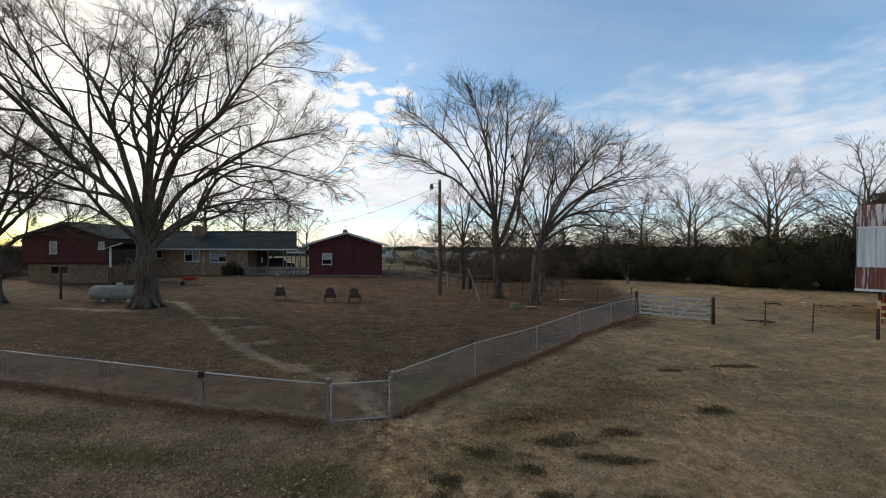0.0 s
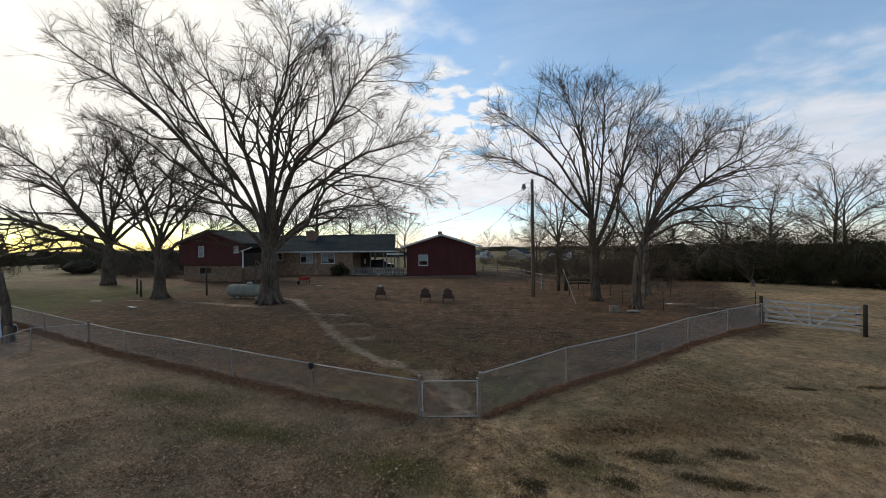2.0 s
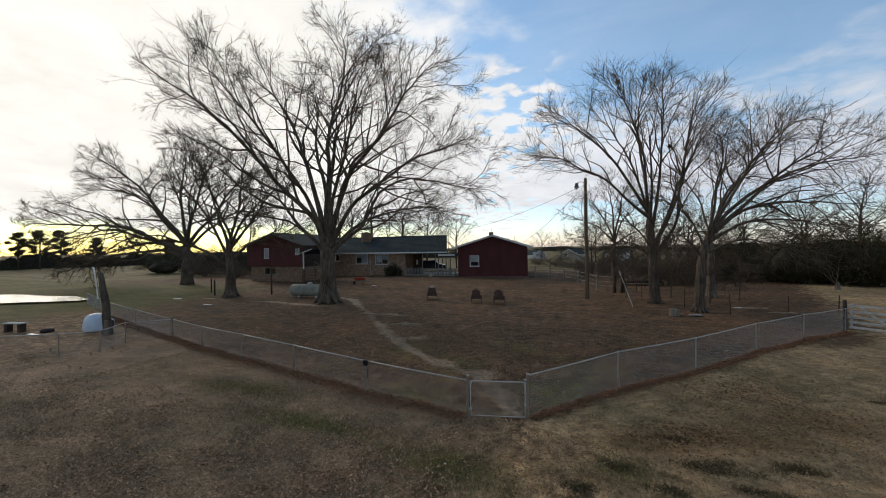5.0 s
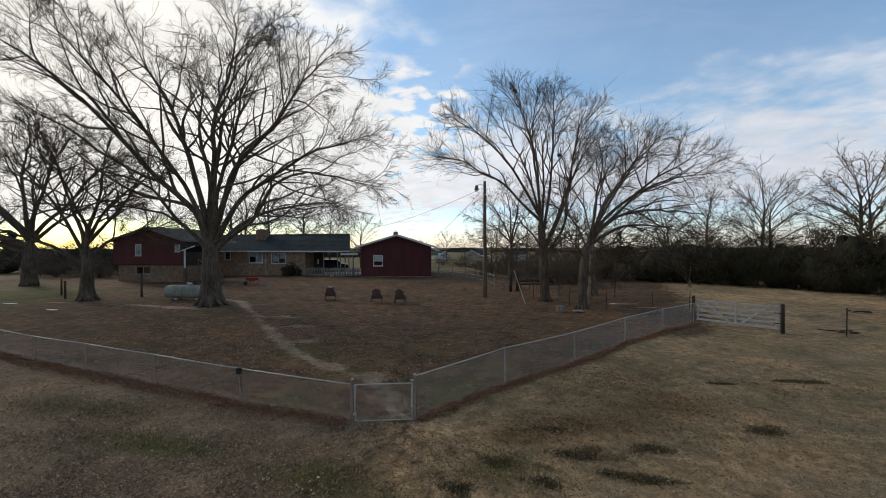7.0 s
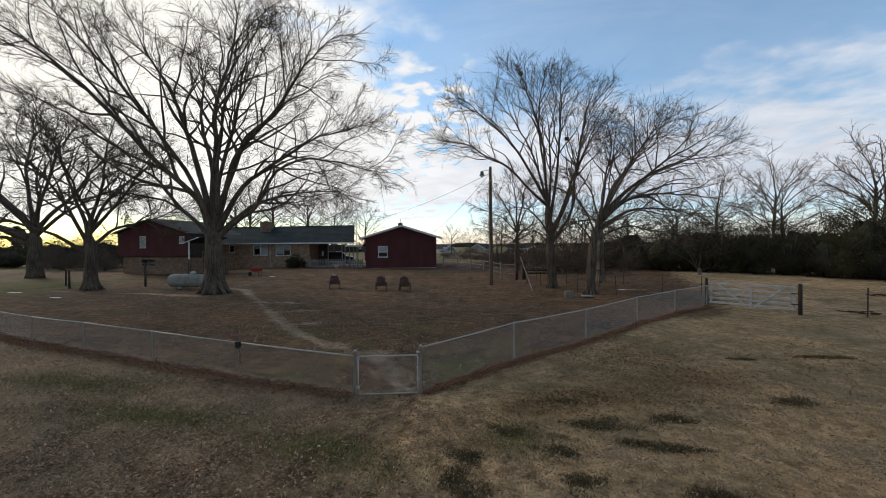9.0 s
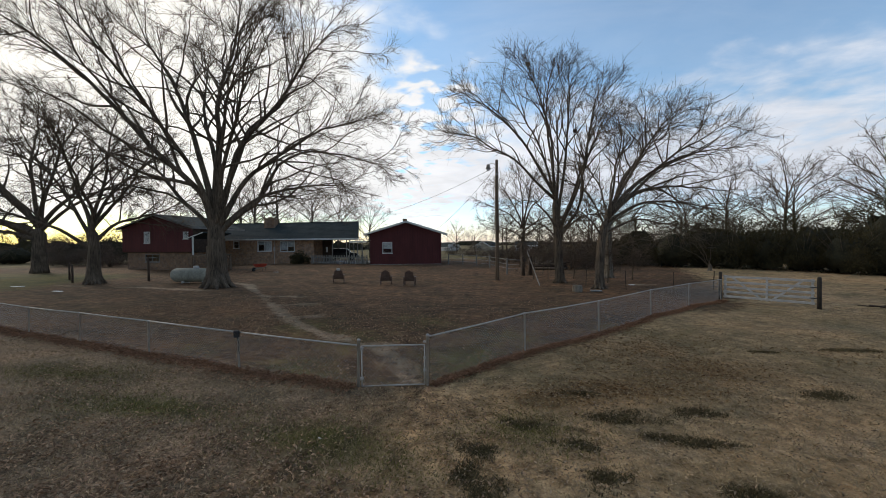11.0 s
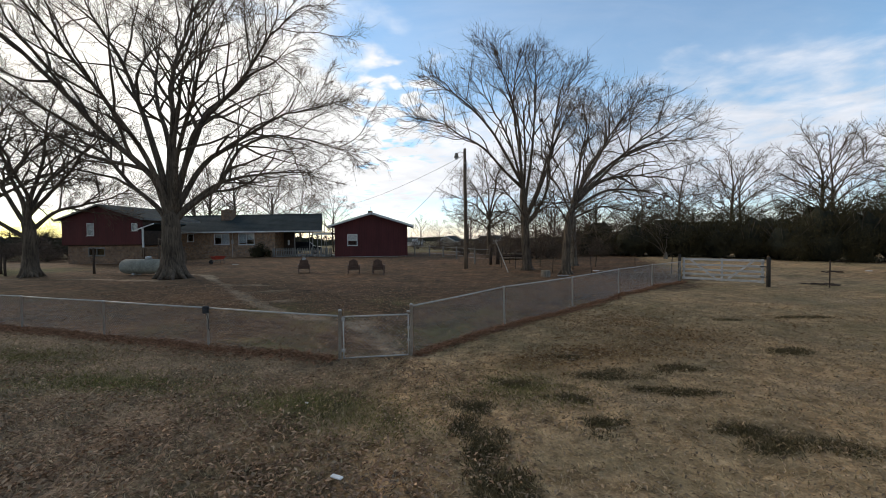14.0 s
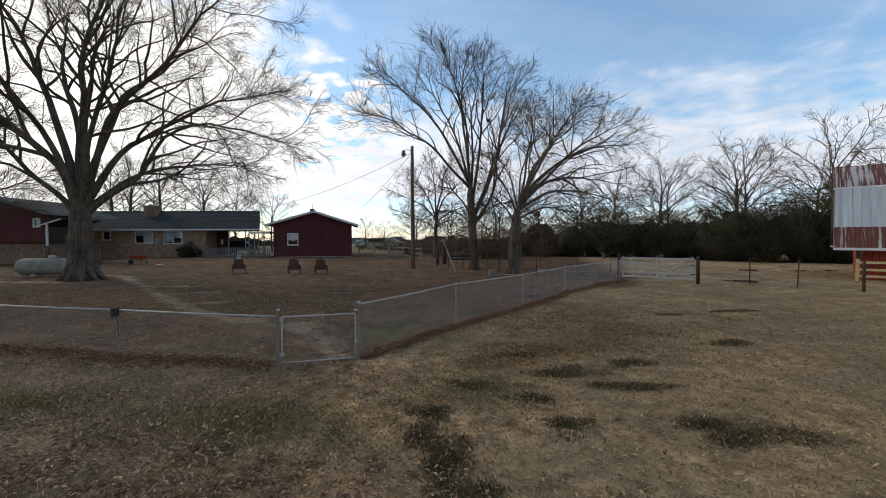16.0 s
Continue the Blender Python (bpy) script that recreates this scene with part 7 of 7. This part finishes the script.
def litter_and_grass():
    rng = np.random.default_rng(11)
    x, y = scatter(rng, 230000, -20, 4, -9, 4, lambda x, y: outside_fence(x, y) * (1 - 0.8 * green_spots(x, y)) * patchy(x, y) * (0.18 + 0.6 * step(2.5, -5, x + 0.6 * np.sin(y * 2 + x)) * step(-1.5, -4.5, y + 0.4 * np.sin(x))) * (0.6 + 0.4 * np.sin(x * 1.7) * np.sin(y * 2.3)))
    tagged(new("fallen_leaves", leaf_mesh("fallen_leaves", rng, x, y, 0.027, LEAF, 0.04)), "brown fallen leaves strewn over grass", "leaves", kind="stuff")
    xs, ys = [], []
    for pts, w, side in ((FENCE_L[:8], 0.22, -1), (FENCE_R, 0.14, 1)):
        for (ax, ay), (bx, by) in zip(pts, pts[1:]):
            L = math.hypot(bx - ax, by - ay)
            k = int(L * 760)
            t, o = rng.random(k), -0.08 - np.abs(rng.normal(0, w, k)) * np.where(rng.random(k) < 0.8, 1, -0.5)
            nx, ny = side * (ay - by) / L, side * (bx - ax) / L
            xs.append(ax + (bx - ax) * t + nx * o)
            ys.append(ay + (by - ay) * t + ny * o)
    x, y = np.concatenate(xs), np.concatenate(ys)
    tagged(new("leaf_drift", leaf_mesh("leaf_drift", rng, x, y, 0.029, FOOT_LEAF, 0.06)), "drift of red-brown leaves along the fence foot", "leaves", kind="stuff")
    x, y = scatter(rng, 170000, 0, 17, -8, 13, lambda x, y: outside_fence(x, y) * (0.10 + 0.34 * step(2, -6, y) + 0.5 * np.exp(-(((x - 5) / 3.2) ** 2 + ((y - 1.2) / 2.4) ** 2))))
    tagged(new("fallen_leaves", leaf_mesh("fallen_leaves", rng, x, y, 0.022, LEAF)), "scattered tan leaves on pale grass", "leaves", kind="stuff")
    x, y = scatter(rng, 70000, 1, 12, -2.5, 8, lambda x, y: outside_fence(x, y) * (0.15 + 0.85 * step(7.5, 4.0, x)) * patchy(x, y) * np.clip(sum(np.exp(-(((x - bx) / sx) ** 2 + ((y - by) / sy) ** 2)) for bx, by, sx, sy in
                   ((3.9, 0.3, 1.3, 0.7), (5.6, 1.7, 1.5, 0.6), (8.2, 3.4, 4.5, 2.2), (2.2, -0.6, 0.8, 0.5))), 0, 1))
    tagged(new("fallen_leaves", leaf_mesh("fallen_leaves", rng, x, y, 0.026, RUST_LEAF)), "rust-brown leaves drifted together on grass", "leaves", kind="stuff")
    x, y = scatter(rng, 100000, -9, 2, -7, -0.2, lambda x, y: outside_fence(x, y) * (1 - 0.8 * green_spots(x, y)) * patchy(x, y) * (0.75 * np.exp(-(((x + 1.8) / 2.4) ** 2 + ((y + 4.8) / 1.3) ** 2)) + 0.12))
    tagged(new("fallen_leaves", leaf_mesh("fallen_leaves", rng, x, y, 0.029, DRIFT_LEAF, 0.04)), "dark damp brown leaves matted on grass", "leaves", kind="stuff")
    x, y = scatter(rng, 60000, -16, 10, 0, 14, lambda x, y: step(15, 2, y) * (0.3 + 0.7 * patchy(x, y)) * (1 - outside_fence(x, y)))
    tagged(new("fallen_leaves", leaf_mesh("fallen_leaves", rng, x, y, 0.031, DRIFT_LEAF)), "thin scatter of leaves over the yard", "leaves", kind="stuff")
    x, y = scatter(rng, 330000, -4, 18, -9, 12, lambda x, y: outside_fence(x, y) * step(-4, 5, x + 0.3 * y) * np.clip(1.2 - 0.05 * (y + 9), 0.25, 1))
    tagged(new("dead_grass", blade_mesh("dead_grass", rng, x, y, 0.046, STRAW, 0.0052, 1.0)), "short dead straw-coloured grass", "grass", kind="stuff")
    x, y = scatter(rng, 170000, -14, 0, -9, 2, lambda x, y: outside_fence(x, y) * 0.5)
    tagged(new("dead_grass", blade_mesh("dead_grass", rng, x, y, 0.045, STRAW, 0.005, 0.9)), "thin dead grass among leaves", "grass", kind="stuff")
    x, y = scatter(rng, 150000, -11, 5, -5.5, 0.5, lambda x, y: outside_fence(x, y) * green_spots(x, y))
    tagged(new("green_grass", blade_mesh("green_grass", rng, x, y, 0.042, GRASSGREEN, 0.005, 0.8)), "patches of short dull green grass", "grass", kind="stuff")
    xs, ys = [], []
    for wx, wy, sx, sy in WEEDS:
        k = int(1600 * sx * sy / 0.06)
        # each patch is a handful of ragged tufts
        tx, ty = rng.normal(0, sx * 0.62, 9), rng.normal(0, sy * 0.62, 9)
        pick = rng.integers(0, 9, k)
        xs.append(wx + tx[pick] + rng.normal(0, sx * 0.34, k))
        ys.append(wy + ty[pick] + rng.normal(0, sy * 0.42, k))
    x, y = np.concatenate(xs), np.concatenate(ys)
    tagged(new("weed_patch", blade_mesh("weed_patch", rng, x, y, 0.046, WEED, 0.0065, 0.9)), "low dark green weeds in matted clumps", "weeds", kind="stuff")


litter_and_grass()
